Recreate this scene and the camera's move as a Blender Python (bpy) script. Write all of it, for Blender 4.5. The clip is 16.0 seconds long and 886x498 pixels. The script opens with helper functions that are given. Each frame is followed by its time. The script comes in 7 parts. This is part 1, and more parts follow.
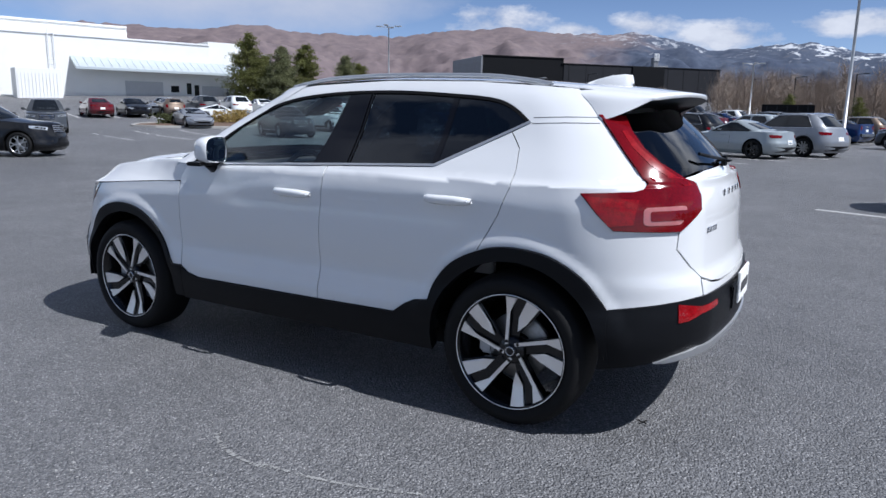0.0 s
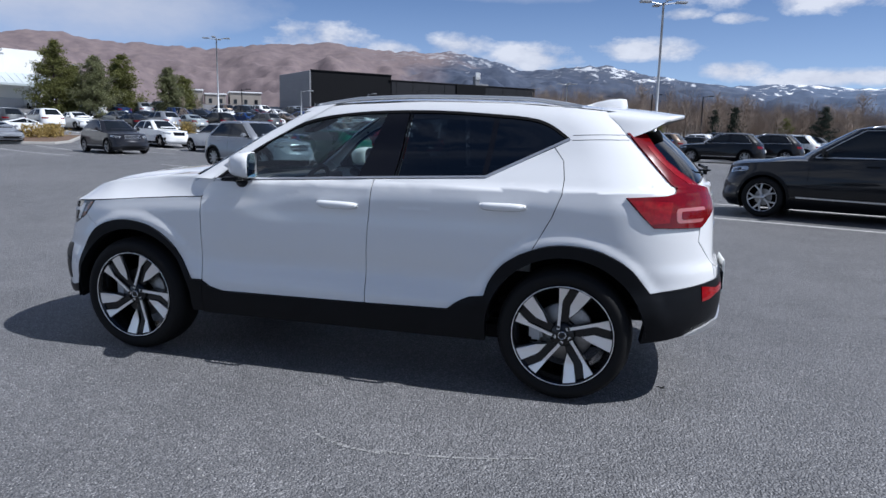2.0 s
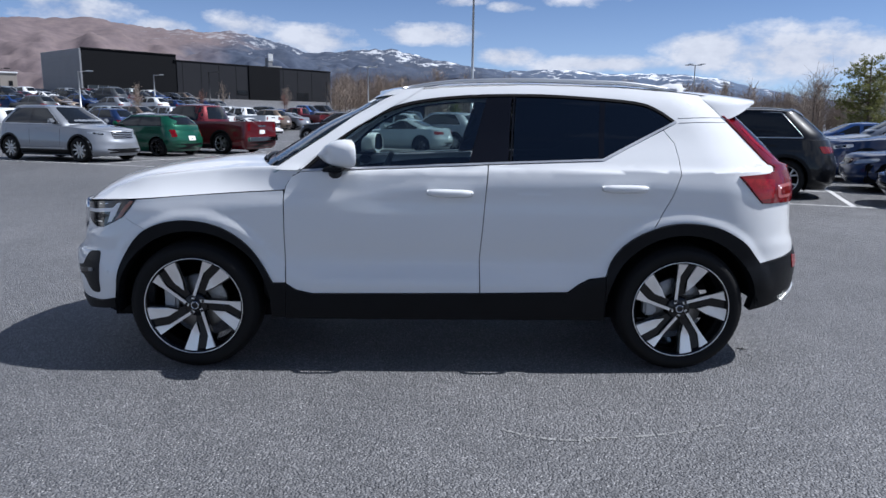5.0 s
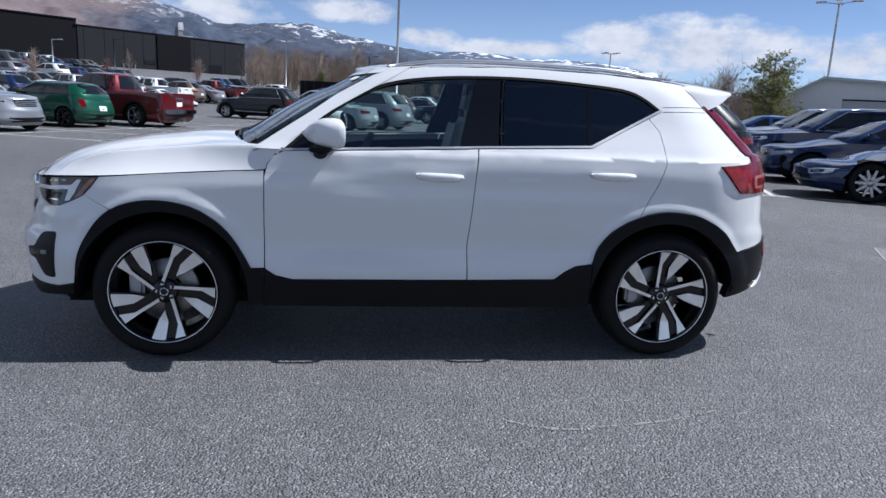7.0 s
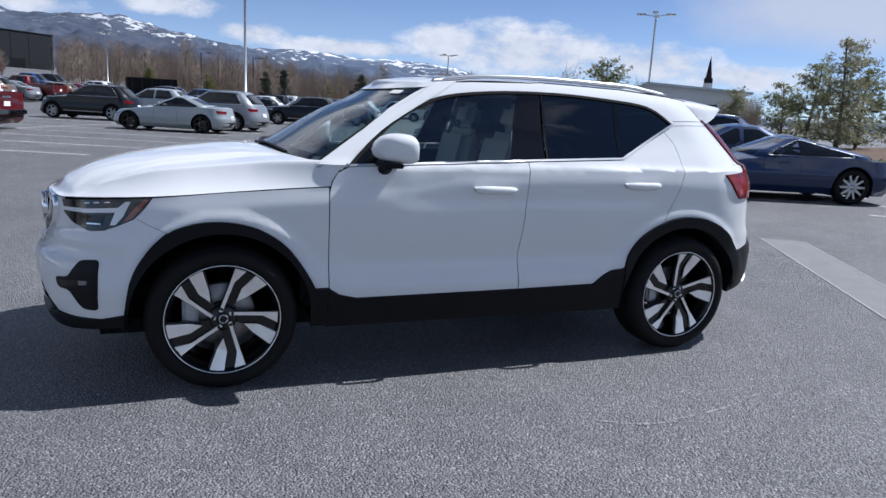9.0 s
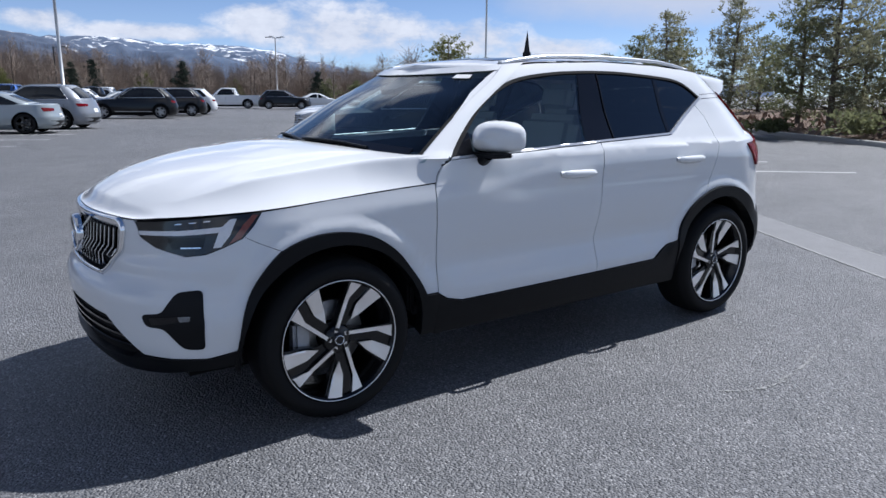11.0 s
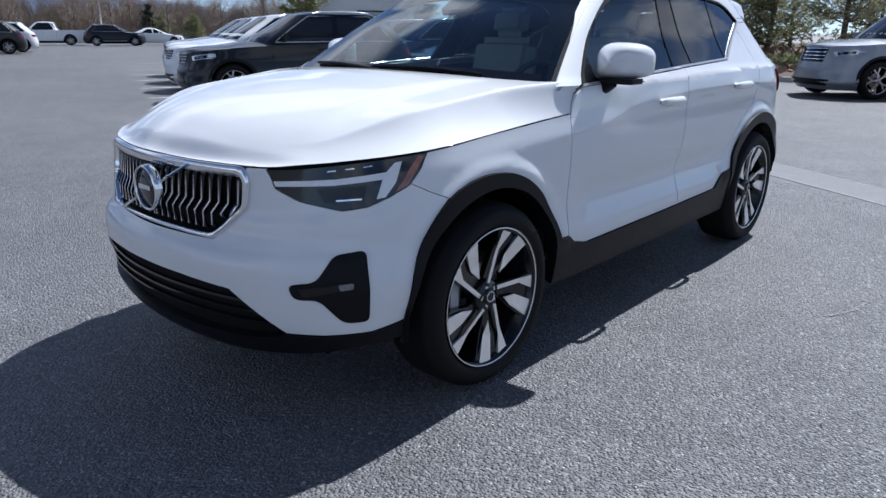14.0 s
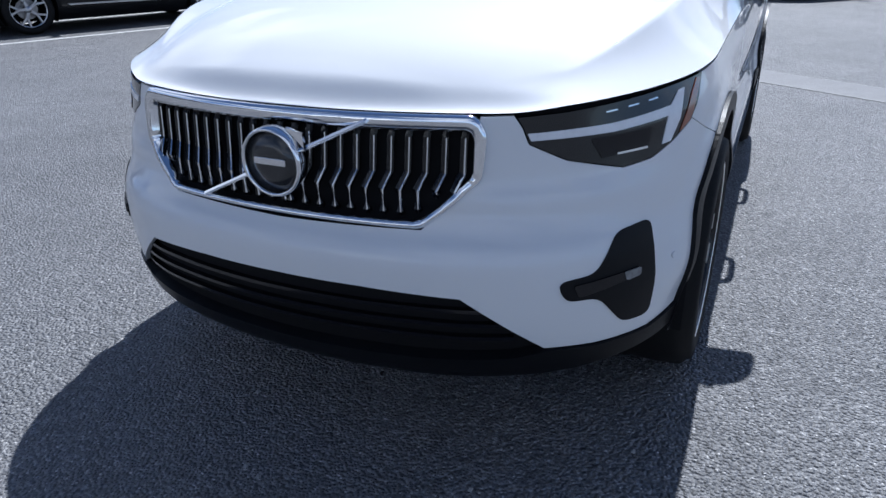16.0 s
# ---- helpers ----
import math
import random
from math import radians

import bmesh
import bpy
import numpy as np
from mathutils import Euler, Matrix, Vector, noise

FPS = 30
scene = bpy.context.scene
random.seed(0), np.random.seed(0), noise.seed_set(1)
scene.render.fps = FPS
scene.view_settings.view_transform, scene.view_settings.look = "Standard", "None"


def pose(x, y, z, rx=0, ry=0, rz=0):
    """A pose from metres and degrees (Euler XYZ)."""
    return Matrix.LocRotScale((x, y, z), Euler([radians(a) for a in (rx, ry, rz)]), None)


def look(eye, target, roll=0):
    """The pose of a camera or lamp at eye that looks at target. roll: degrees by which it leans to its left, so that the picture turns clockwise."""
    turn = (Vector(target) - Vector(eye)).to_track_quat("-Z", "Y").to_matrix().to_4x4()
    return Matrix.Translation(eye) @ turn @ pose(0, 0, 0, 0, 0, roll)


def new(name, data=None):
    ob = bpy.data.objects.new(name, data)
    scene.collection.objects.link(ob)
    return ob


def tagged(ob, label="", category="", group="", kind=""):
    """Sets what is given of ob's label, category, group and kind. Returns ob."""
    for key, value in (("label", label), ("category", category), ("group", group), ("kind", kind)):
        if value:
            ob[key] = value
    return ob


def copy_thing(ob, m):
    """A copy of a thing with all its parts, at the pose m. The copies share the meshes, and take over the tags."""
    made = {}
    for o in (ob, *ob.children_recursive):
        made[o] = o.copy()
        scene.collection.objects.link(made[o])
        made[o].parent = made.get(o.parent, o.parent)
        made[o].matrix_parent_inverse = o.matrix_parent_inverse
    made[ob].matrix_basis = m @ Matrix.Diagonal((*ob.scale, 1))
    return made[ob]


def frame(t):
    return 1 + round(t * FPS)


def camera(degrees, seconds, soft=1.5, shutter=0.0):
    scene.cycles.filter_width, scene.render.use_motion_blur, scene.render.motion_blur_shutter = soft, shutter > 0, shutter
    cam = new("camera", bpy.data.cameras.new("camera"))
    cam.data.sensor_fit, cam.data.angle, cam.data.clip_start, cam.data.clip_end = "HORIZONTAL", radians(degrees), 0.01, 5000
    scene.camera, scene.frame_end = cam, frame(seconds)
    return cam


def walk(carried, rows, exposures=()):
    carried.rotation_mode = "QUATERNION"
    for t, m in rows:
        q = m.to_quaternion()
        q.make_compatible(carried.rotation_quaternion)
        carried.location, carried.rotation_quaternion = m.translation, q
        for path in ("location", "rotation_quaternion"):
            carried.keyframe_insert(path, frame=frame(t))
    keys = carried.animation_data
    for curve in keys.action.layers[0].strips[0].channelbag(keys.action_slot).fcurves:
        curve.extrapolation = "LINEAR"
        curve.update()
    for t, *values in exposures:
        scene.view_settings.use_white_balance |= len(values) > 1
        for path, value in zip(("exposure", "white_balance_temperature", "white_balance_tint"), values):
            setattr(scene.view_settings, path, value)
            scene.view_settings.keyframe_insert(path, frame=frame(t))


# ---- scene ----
cam = camera(65.1, 16.0)
PATH = [
    (0, (2.63, -3.687, 1.428), (1.641, -1.992, 1.046), 0.9),
    (0.5, (2.454, -3.954, 1.427), (1.574, -2.193, 1.074), 0.9),
    (1, (2.204, -4.086, 1.432), (1.433, -2.275, 1.077), 0.9),
    (1.5, (1.95, -4.382, 1.44), (1.282, -2.527, 1.106), 1.0),
    (2, (1.738, -4.52, 1.421), (1.193, -2.624, 1.089), 1.1),
    (2.5, (1.451, -4.605, 1.439), (1.024, -2.68, 1.108), 1.3),
    (3, (1.081, -4.779, 1.443), (0.756, -2.832, 1.12), 1.3),
    (3.5, (0.782, -4.806, 1.427), (0.566, -2.845, 1.096), 1.2),
    (4, (0.49, -4.76, 1.433), (0.379, -2.792, 1.094), 0.9),
    (4.2, (0.352, -4.752, 1.425), (0.275, -2.783, 1.081), 0.8),
    (6.3, (-0.257, -4.505, 1.395), (-0.082, -2.555, 0.989), 1.6),
    (6.5, (-0.285, -4.503, 1.396), (-0.084, -2.556, 0.987), 1.9),
    (7, (-0.41, -4.53, 1.397), (-0.138, -2.593, 0.98), 2.7),
    (7.5, (-0.594, -4.478, 1.374), (-0.248, -2.553, 0.957), 3.5),
    (8, (-0.864, -4.366, 1.4), (-0.409, -2.47, 0.957), 3.8),
    (8.5, (-1.26, -4.357, 1.413), (-0.686, -2.49, 0.986), 3.7),
    (8.7, (-1.385, -4.339, 1.42), (-0.753, -2.486, 1.009), 3.5),
    (10.8, (-2.535, -3.586, 1.413), (-1.434, -1.97, 0.991), 0.5),
    (11, (-2.63, -3.493, 1.407), (-1.507, -1.897, 0.972), 0.4),
    (11.5, (-2.874, -3.313, 1.42), (-1.682, -1.768, 0.983), 0.3),
    (12, (-2.971, -3.101, 1.394), (-1.722, -1.605, 0.945), 0.5),
    (12.5, (-3.037, -2.928, 1.393), (-1.76, -1.463, 0.92), 0.9),
    (13, (-3.12, -2.854, 1.411), (-1.815, -1.431, 0.892), 1.2),
    (13.5, (-3.242, -2.752, 1.388), (-1.883, -1.395, 0.83), 1.1),
    (14, (-3.308, -2.427, 1.328), (-1.894, -1.146, 0.729), 0.4),
    (14.5, (-3.398, -2.036, 1.314), (-1.936, -0.852, 0.634), -0.5),
    (15, (-3.515, -1.634, 1.324), (-1.987, -0.576, 0.585), -1.2),
    (15.5, (-3.465, -1.307, 1.296), (-1.866, -0.4, 0.508), -1.2),
    (16, (-3.437, -1.016, 1.253), (-1.793, -0.23, 0.43), -1.2),
]
walk(cam, [(t, look(eye, target, roll)) for t, eye, target, roll in PATH], [(0, 1.0, 5900, 11.5), (4, 1.0, 5900, 11.5), (7, 1.05, 5900, 11.5), (12, 1.11, 5900, 11.5), (14, 1.17, 5800, 11), (16, 1.28, 5640, 10.5)])

# ---- sky, sun ----
SUN_TO = Vector((0.74, 0.05, 1.0)).normalized()
world = bpy.data.worlds.new("sky")
scene.world = world
world.use_nodes = True
wn, wl = world.node_tree.nodes, world.node_tree.links
wn.clear()
sky = wn.new("ShaderNodeTexSky")
sky.sky_type, sky.sun_disc = "NISHITA", False
sky.sun_elevation = math.asin(SUN_TO.z)
sky.sun_rotation = math.atan2(SUN_TO.x, SUN_TO.y)
sky.altitude, sky.air_density, sky.dust_density, sky.ozone_density = 2400, 0.68, 0.05, 2.4
coord = wn.new("ShaderNodeTexCoord")
split = wn.new("ShaderNodeSeparateXYZ")
wl.new(coord.outputs["Generated"], split.inputs[0])


def world_math(op, a, b):
    node = wn.new("ShaderNodeMath")
    node.operation = op
    for i, v in enumerate((a, b)):
        if isinstance(v, (int, float)):
            node.inputs[i].default_value = v
        else:
            wl.new(v, node.inputs[i])
    return node.outputs[0]


# clouds lie on a flat layer: the way up divided by its rise
rise = world_math("ADD", world_math("MAXIMUM", split.outputs[2], 0.0), 0.11)
layer = wn.new("ShaderNodeCombineXYZ")
wl.new(world_math("DIVIDE", split.outputs[0], rise), layer.inputs[0])
wl.new(world_math("DIVIDE", split.outputs[1], rise), layer.inputs[1])
wl.new(world_math("MULTIPLY", split.outputs[2], 3.0), layer.inputs[2])
shape = wn.new("ShaderNodeTexNoise")
shape.inputs["Scale"].default_value, shape.inputs["Detail"].default_value, shape.inputs["Roughness"].default_value = 0.85, 9.0, 0.55
shape.inputs["Distortion"].default_value = 0.25
wl.new(layer.outputs[0], shape.inputs["Vector"])
cover = wn.new("ShaderNodeMapRange")
cover.inputs[1].default_value, cover.inputs[2].default_value = 0.50, 0.60
wl.new(shape.outputs[0], cover.inputs[0])
body = wn.new("ShaderNodeTexNoise")
body.inputs["Scale"].default_value, body.inputs["Detail"].default_value = 2.3, 6.0
wl.new(layer.outputs[0], body.inputs["Vector"])
cloud_col = wn.new("ShaderNodeValToRGB")
cloud_col.color_ramp.elements[0].position, cloud_col.color_ramp.elements[0].color = 0.35, (5.0, 5.4, 6.2, 1)
cloud_col.color_ramp.elements[1].position, cloud_col.color_ramp.elements[1].color = 0.62, (8.0, 8.2, 8.6, 1)
wl.new(body.outputs[0], cloud_col.inputs[0])
# heaped clouds stand low over the mountains: azimuth and height in degrees, half their width, half their height
HEAPS = [(-26.2, 7.2, 4.8, 1.3), (-20.2, 6.4, 2.6, 0.8), (-15.2, 6.7, 3.1, 1.1), (-9.2, 5.9, 4.6, 1.3), (-0.4, 6.5, 5.4, 0.9), (5.9, 4.9, 3.0, 0.9), (13.0, 4.3, 7.0, 0.7),
         (21.0, 5.1, 3.6, 2.0), (27.5, 4.7, 9.0, 2.2), (37.2, 4.3, 4.5, 1.7), (43.0, 3.4, 5.0, 1.2), (14.0, 10.2, 13.0, 1.5), (33.0, 11.0, 9.0, 1.2), (2.0, 9.0, 2.2, 0.5), (6.0, 8.6, 2.0, 0.5),
         # out of view: added to brighten the car's shaded sides and show in its windows
         (112, 12, 17, 6), (117, 21, 12, 6), (136, 25, 9, 4), (146, 10, 19, 7), (173, 14, 9, 7), (-173, 14, 9, 7), (-142, 11, 18, 6), (-106, 13, 20, 7)]
# the last bank lies mostly out of view, enlarged to light the car's nose
BANKS = [(-47.0, 9.5, 19.0, 4.4), (-12.0, 12.5, 16.0, 2.6), (52.0, 8.0, 15.0, 3.2), (-84.0, 12.0, 26.0, 8.0)]
azimuth = world_math("MULTIPLY", world_math("ARCTAN2", split.outputs[0], split.outputs[1]), 57.2958)
height = world_math("MULTIPLY", world_math("ARCSINE", split.outputs[2], 0.0), 57.2958)
heap = wn.new("ShaderNodeTexNoise")
heap.inputs["Scale"].default_value, heap.inputs["Detail"].default_value, heap.inputs["Roughness"].default_value = 11.0, 10.0, 0.62
squash = wn.new("ShaderNodeMapping")
squash.inputs["Scale"].default_value = (1.0, 1.0, 2.0)
wl.new(coord.outputs["Generated"], squash.inputs["Vector"])
wl.new(squash.outputs[0], heap.inputs["Vector"])


def cloud_field(clouds):
    """One in the heart of the nearest cloud, nought at its rim."""
    field = None
    for az, el, wide, tall in clouds:
        u = world_math("MULTIPLY", world_math("SUBTRACT", azimuth, az), 1 / wide)
        v = world_math("MULTIPLY", world_math("SUBTRACT", height, el), 1 / tall)
        d = world_math("ADD", world_math("MULTIPLY", u, u), world_math("MULTIPLY", v, v))
        field = d if field is None else world_math("MINIMUM", field, d)
    return world_math("SUBTRACT", 1.0, field)


def cloud_cover(field, lo, hi, ragged):
    node = wn.new("ShaderNodeMapRange")
    node.inputs[1].default_value, node.inputs[2].default_value = lo, hi
    wl.new(world_math("ADD", world_math("MAXIMUM", field, -2.0), world_math("MULTIPLY", world_math("SUBTRACT", heap.outputs[0], 0.5), ragged)), node.inputs[0])
    return node.outputs[0]


def over(below, factor, above):
    node = wn.new("ShaderNodeMix")
    node.data_type = "RGBA"
    wl.new(factor, node.inputs["Factor"])
    wl.new(below, node.inputs["A"])
    if isinstance(above, tuple):
        node.inputs["B"].default_value = (*above, 1)
    else:
        wl.new(above, node.inputs["B"])
    return node.outputs["Result"]


# the flat layer stays above the view, as fill light and for window reflections
high = wn.new("ShaderNodeMapRange")
high.inputs[1].default_value, high.inputs[2].default_value = 0.18, 0.32
wl.new(split.outputs[2], high.inputs[0])
clear = wn.new("ShaderNodeMapRange")
clear.inputs[1].default_value, clear.inputs[2].default_value = 0.85, 0.60
wl.new(split.outputs[2], clear.inputs[0])
haze = wn.new("ShaderNodeMapRange")
haze.inputs[1].default_value, haze.inputs[2].default_value = 0.20, 0.02
haze.inputs[3].default_value, haze.inputs[4].default_value = 0.0, 0.30
wl.new(split.outputs[2], haze.inputs[0])
heap_tone = wn.new("ShaderNodeMapRange")
heap_tone.inputs[1].default_value, heap_tone.inputs[2].default_value = 0.30, 0.62
wl.new(heap.outputs[0], heap_tone.inputs[0])
heap_col = wn.new("ShaderNodeMix")
heap_col.data_type = "RGBA"
wl.new(heap_tone.outputs[0], heap_col.inputs["Factor"])
heap_col.inputs["A"].default_value, heap_col.inputs["B"].default_value = (4.5, 4.8, 5.6, 1), (7.0, 7.15, 7.6, 1)
colour = over(sky.outputs[0], haze.outputs[0], (5.2, 5.8, 6.8))
colour = over(colour, world_math("MULTIPLY", world_math("MULTIPLY", cover.outputs[0], clear.outputs[0]), high.outputs[0]), cloud_col.outputs[0])
colour = over(colour, world_math("MULTIPLY", cloud_cover(cloud_field(BANKS), 0.0, 0.9, 0.9), 0.82), (5.5, 5.7, 6.4))
colour = over(colour, cloud_cover(cloud_field(HEAPS), 0.0, 0.95, 4.6), heap_col.outputs["Result"])
back = wn.new("ShaderNodeBackground")
back.inputs["Strength"].default_value = 0.053
wl.new(colour, back.inputs["Color"])
wl.new(back.outputs[0], wn.new("ShaderNodeOutputWorld").inputs[0])

sun = new("sun", bpy.data.lights.new("sun", "SUN"))
sun.data.energy, sun.data.angle, sun.data.color = 3.0, radians(0.53), (1.0, 0.97, 0.92)
sun.matrix_basis = look(SUN_TO * 50, (0, 0, 0))


# ---- small helpers ----
from mathutils.bvhtree import BVHTree
from mathutils.geometry import tessellate_polygon


def thing(name, label, category, m=None, group="", kind=""):
    ob = new(name)
    ob.empty_display_size = 0.1
    if m is not None:
        ob.matrix_basis = m
    return tagged(ob, label, category, group, kind)


def mesh_of(name, verts, faces, smooth=False):
    me = bpy.data.meshes.new(name)
    me.from_pydata([tuple(map(float, v)) for v in verts], [], [tuple(map(int, f)) for f in faces])
    if smooth:
        me.polygons.foreach_set("use_smooth", [True] * len(me.polygons))
    me.update()
    return me


def mesh_part(name, verts, faces, material, parent=None, label="", smooth=False):
    ob = new(name, mesh_of(name, verts, faces, smooth))
    ob.data.materials.append(material)
    ob.parent = parent
    return tagged(ob, label)


def part(name, bm, material, parent=None, label="", smooth=False):
    me = bpy.data.meshes.new(name)
    bm.to_mesh(me)
    bm.free()
    if smooth:
        me.polygons.foreach_set("use_smooth", [True] * len(me.polygons))
    me.materials.append(material)
    ob = new(name, me)
    ob.parent = parent
    return tagged(ob, label)


def box_bm(size, centre=(0, 0, 0), bevel=0.0, turn=0.0, segments=2):
    bm = bmesh.new()
    bmesh.ops.create_cube(bm, size=1.0, matrix=Matrix.Translation(centre) @ Matrix.Rotation(turn, 4, "Z") @ Matrix.Diagonal((*size, 1)))
    if bevel:
        bmesh.ops.bevel(bm, geom=bm.edges[:], offset=bevel, segments=segments, affect="EDGES")
    return bm


def tube_data(points, radius, sides=8, closed=False, flat=1.0):
    """A round bar along a line; radius may be a list; flat squeezes it upright."""
    pts = [Vector(p) for p in points]
    n = len(pts)
    rad = radius if isinstance(radius, (list, tuple)) else [radius] * n
    verts, faces = [], []
    for i, p in enumerate(pts):
        a = pts[(i - 1) % n] if (closed or i) else p
        b = pts[(i + 1) % n] if (closed or i < n - 1) else p
        d = (b - a).normalized()
        side = d.cross(Vector((0, 0, 1)))
        side = side.normalized() if side.length > 1e-4 else Vector((1, 0, 0))
        up = side.cross(d)
        for k in range(sides):
            w = 2 * math.pi * k / sides
            verts.append(p + float(rad[i]) * (math.cos(w) * side + flat * math.sin(w) * up))
    for i in range(n if closed else n - 1):
        for k in range(sides):
            j = (i + 1) % n
            faces.append((i * sides + k, j * sides + k, j * sides + (k + 1) % sides, i * sides + (k + 1) % sides))
    if not closed:
        faces += [tuple(range(sides - 1, -1, -1)), tuple((n - 1) * sides + k for k in range(sides))]
    return verts, faces


def lathe_data(profile, steps=48, axis_y=True):
    """Turns (radius, across) round the y axis."""
    verts, faces, n = [], [], len(profile)
    for i in range(steps):
        w = 2 * math.pi * i / steps
        verts += [(r * math.cos(w), a, r * math.sin(w)) for r, a in profile]
    for i in range(steps):
        j = (i + 1) % steps
        faces += [(i * n + k, i * n + k + 1, j * n + k + 1, j * n + k) for k in range(n - 1)]
    return verts, faces


def joined(*sets):
    verts, faces = [], []
    for v, f in sets:
        k = len(verts)
        verts += list(v)
        faces += [tuple(i + k for i in face) for face in f]
    return verts, faces


def glide(xs, ys, x):
    """Smooth line through knots, without overshoot."""
    xs, ys, x = np.asarray(xs, float), np.asarray(ys, float), np.asarray(x, float)
    h, d = np.diff(xs), np.diff(ys) / np.diff(xs)
    m = np.zeros(len(xs))
    for i in range(1, len(xs) - 1):
        m[i] = 0 if d[i - 1] * d[i] <= 0 else 2 * d[i - 1] * d[i] / (d[i - 1] + d[i])
    m[0], m[-1] = d[0], d[-1]
    c = x.clip(xs[0], xs[-1])
    i = np.clip(np.searchsorted(xs, c) - 1, 0, len(xs) - 2)
    t = (c - xs[i]) / h[i]
    return (2 * t**3 - 3 * t**2 + 1) * ys[i] + (t**3 - 2 * t**2 + t) * h[i] * m[i] + (3 * t**2 - 2 * t**3) * ys[i + 1] + (t**3 - t**2) * h[i] * m[i + 1]


def rounded(pts, r, steps=4):
    """The outline with its corners rounded."""
    out, n = [], len(pts)
    for i in range(n):
        a, b, c = (Vector(pts[k % n]) for k in (i - 1, i, i + 1))
        u, v = a - b, c - b
        k = min(r, 0.45 * u.length, 0.45 * v.length)
        p, q = b + u.normalized() * k, b + v.normalized() * k
        if u.normalized().dot(v.normalized()) < -0.985:
            out.append(tuple(b))
            continue
        for s in range(steps + 1):
            t = s / steps
            out.append(tuple((1 - t) ** 2 * p + 2 * t * (1 - t) * b + t * t * q))
    return out


def arc_line(cx, cz, r, a0, a1, n=24):
    return [(cx + r * math.cos(math.radians(a0 + (a1 - a0) * i / n)), cz + r * math.sin(math.radians(a0 + (a1 - a0) * i / n))) for i in range(n + 1)]


# ---- materials ----
def bare(name):
    m = bpy.data.materials.new(name)
    m.use_nodes = True
    return m, m.node_tree.nodes, m.node_tree.links, m.node_tree.nodes["Principled BSDF"]


def noise_node(n, l, scale, detail=4.0, rough=0.55, coords="Object", stretch=None):
    c = n.new("ShaderNodeTexCoord")
    t = n.new("ShaderNodeTexNoise")
    t.inputs["Scale"].default_value, t.inputs["Detail"].default_value, t.inputs["Roughness"].default_value = scale, detail, rough
    if stretch:
        mp = n.new("ShaderNodeMapping")
        mp.inputs["Scale"].default_value = stretch
        l.new(c.outputs[coords], mp.inputs["Vector"])
        l.new(mp.outputs[0], t.inputs["Vector"])
    else:
        l.new(c.outputs[coords], t.inputs["Vector"])
    return t.outputs["Fac"]


def ramp_node(n, l, source, stops):
    r = n.new("ShaderNodeValToRGB")
    e = r.color_ramp.elements
    while len(e) < len(stops):
        e.new(0.5)
    for item, (p, c) in zip(e, stops):
        item.position, item.color = p, (*c, 1)
    l.new(source, r.inputs[0])
    return r.outputs[0]


def surface(name, colour, rough=0.5, metal=0.0, vary=0.12, scale=6.0, fine=60.0, bump=0.0, coat=0.0, coat_rough=0.03, emission=0.0, spec=0.5, stretch=None, wear=0.1):
    m, n, l, p = bare(name)
    big, small = noise_node(n, l, scale, stretch=stretch), noise_node(n, l, fine, 6, stretch=stretch)
    mix = n.new("ShaderNodeMath")
    mix.operation = "MULTIPLY_ADD"
    mix.inputs[1].default_value = 0.5
    half = n.new("ShaderNodeMath")
    half.operation = "MULTIPLY"
    half.inputs[1].default_value = 0.5
    l.new(small, half.inputs[0])
    l.new(big, mix.inputs[0])
    l.new(half.outputs[0], mix.inputs[2])
    lo, hi = [c * (1 - vary) for c in colour], [min(1, c * (1 + vary)) for c in colour]
    l.new(ramp_node(n, l, mix.outputs[0], [(0.3, lo), (0.7, hi)]), p.inputs["Base Color"])
    rr = n.new("ShaderNodeMapRange")
    rr.inputs[3].default_value, rr.inputs[4].default_value = max(0, rough * (1 - wear)), min(1, rough * (1 + wear))
    l.new(big, rr.inputs[0])
    l.new(rr.outputs[0], p.inputs["Roughness"])
    p.inputs["Metallic"].default_value = metal
    p.inputs["Coat Weight"].default_value, p.inputs["Coat Roughness"].default_value = coat, coat_rough
    p.inputs["Specular IOR Level"].default_value = spec
    if bump:
        b = n.new("ShaderNodeBump")
        b.inputs["Strength"].default_value, b.inputs["Distance"].default_value = 1.0, bump
        l.new(small, b.inputs["Height"])
        l.new(b.outputs[0], p.inputs["Normal"])
    if emission:
        p.inputs["Emission Color"].default_value, p.inputs["Emission Strength"].default_value = (*colour, 1), emission
    return m


def glass(name, tint, rough=0.0, gloss_at=0.06):
    """Thin car or window glass: tinted, with mirror gloss that grows towards a glancing view."""
    m, n, l, p = bare(name)
    n.remove(p)
    see, gloss, mix, edge = (n.new("ShaderNode" + k) for k in ("BsdfTransparent", "BsdfGlossy", "MixShader", "LayerWeight"))
    see.inputs[0].default_value = (*tint, 1)
    gloss.inputs["Roughness"].default_value = rough
    curve, lift = n.new("ShaderNodeMath"), n.new("ShaderNodeMath")
    curve.operation, curve.inputs[1].default_value = "POWER", 4.6
    lift.operation, lift.inputs[1].default_value, lift.inputs[2].default_value = "MULTIPLY_ADD", 1 - gloss_at, gloss_at
    l.new(edge.outputs["Facing"], curve.inputs[0])
    l.new(curve.outputs[0], lift.inputs[0])
    l.new(lift.outputs[0], mix.inputs[0])
    l.new(see.outputs[0], mix.inputs[1])
    l.new(gloss.outputs[0], mix.inputs[2])
    l.new(mix.outputs[0], n["Material Output"].inputs[0])
    return m


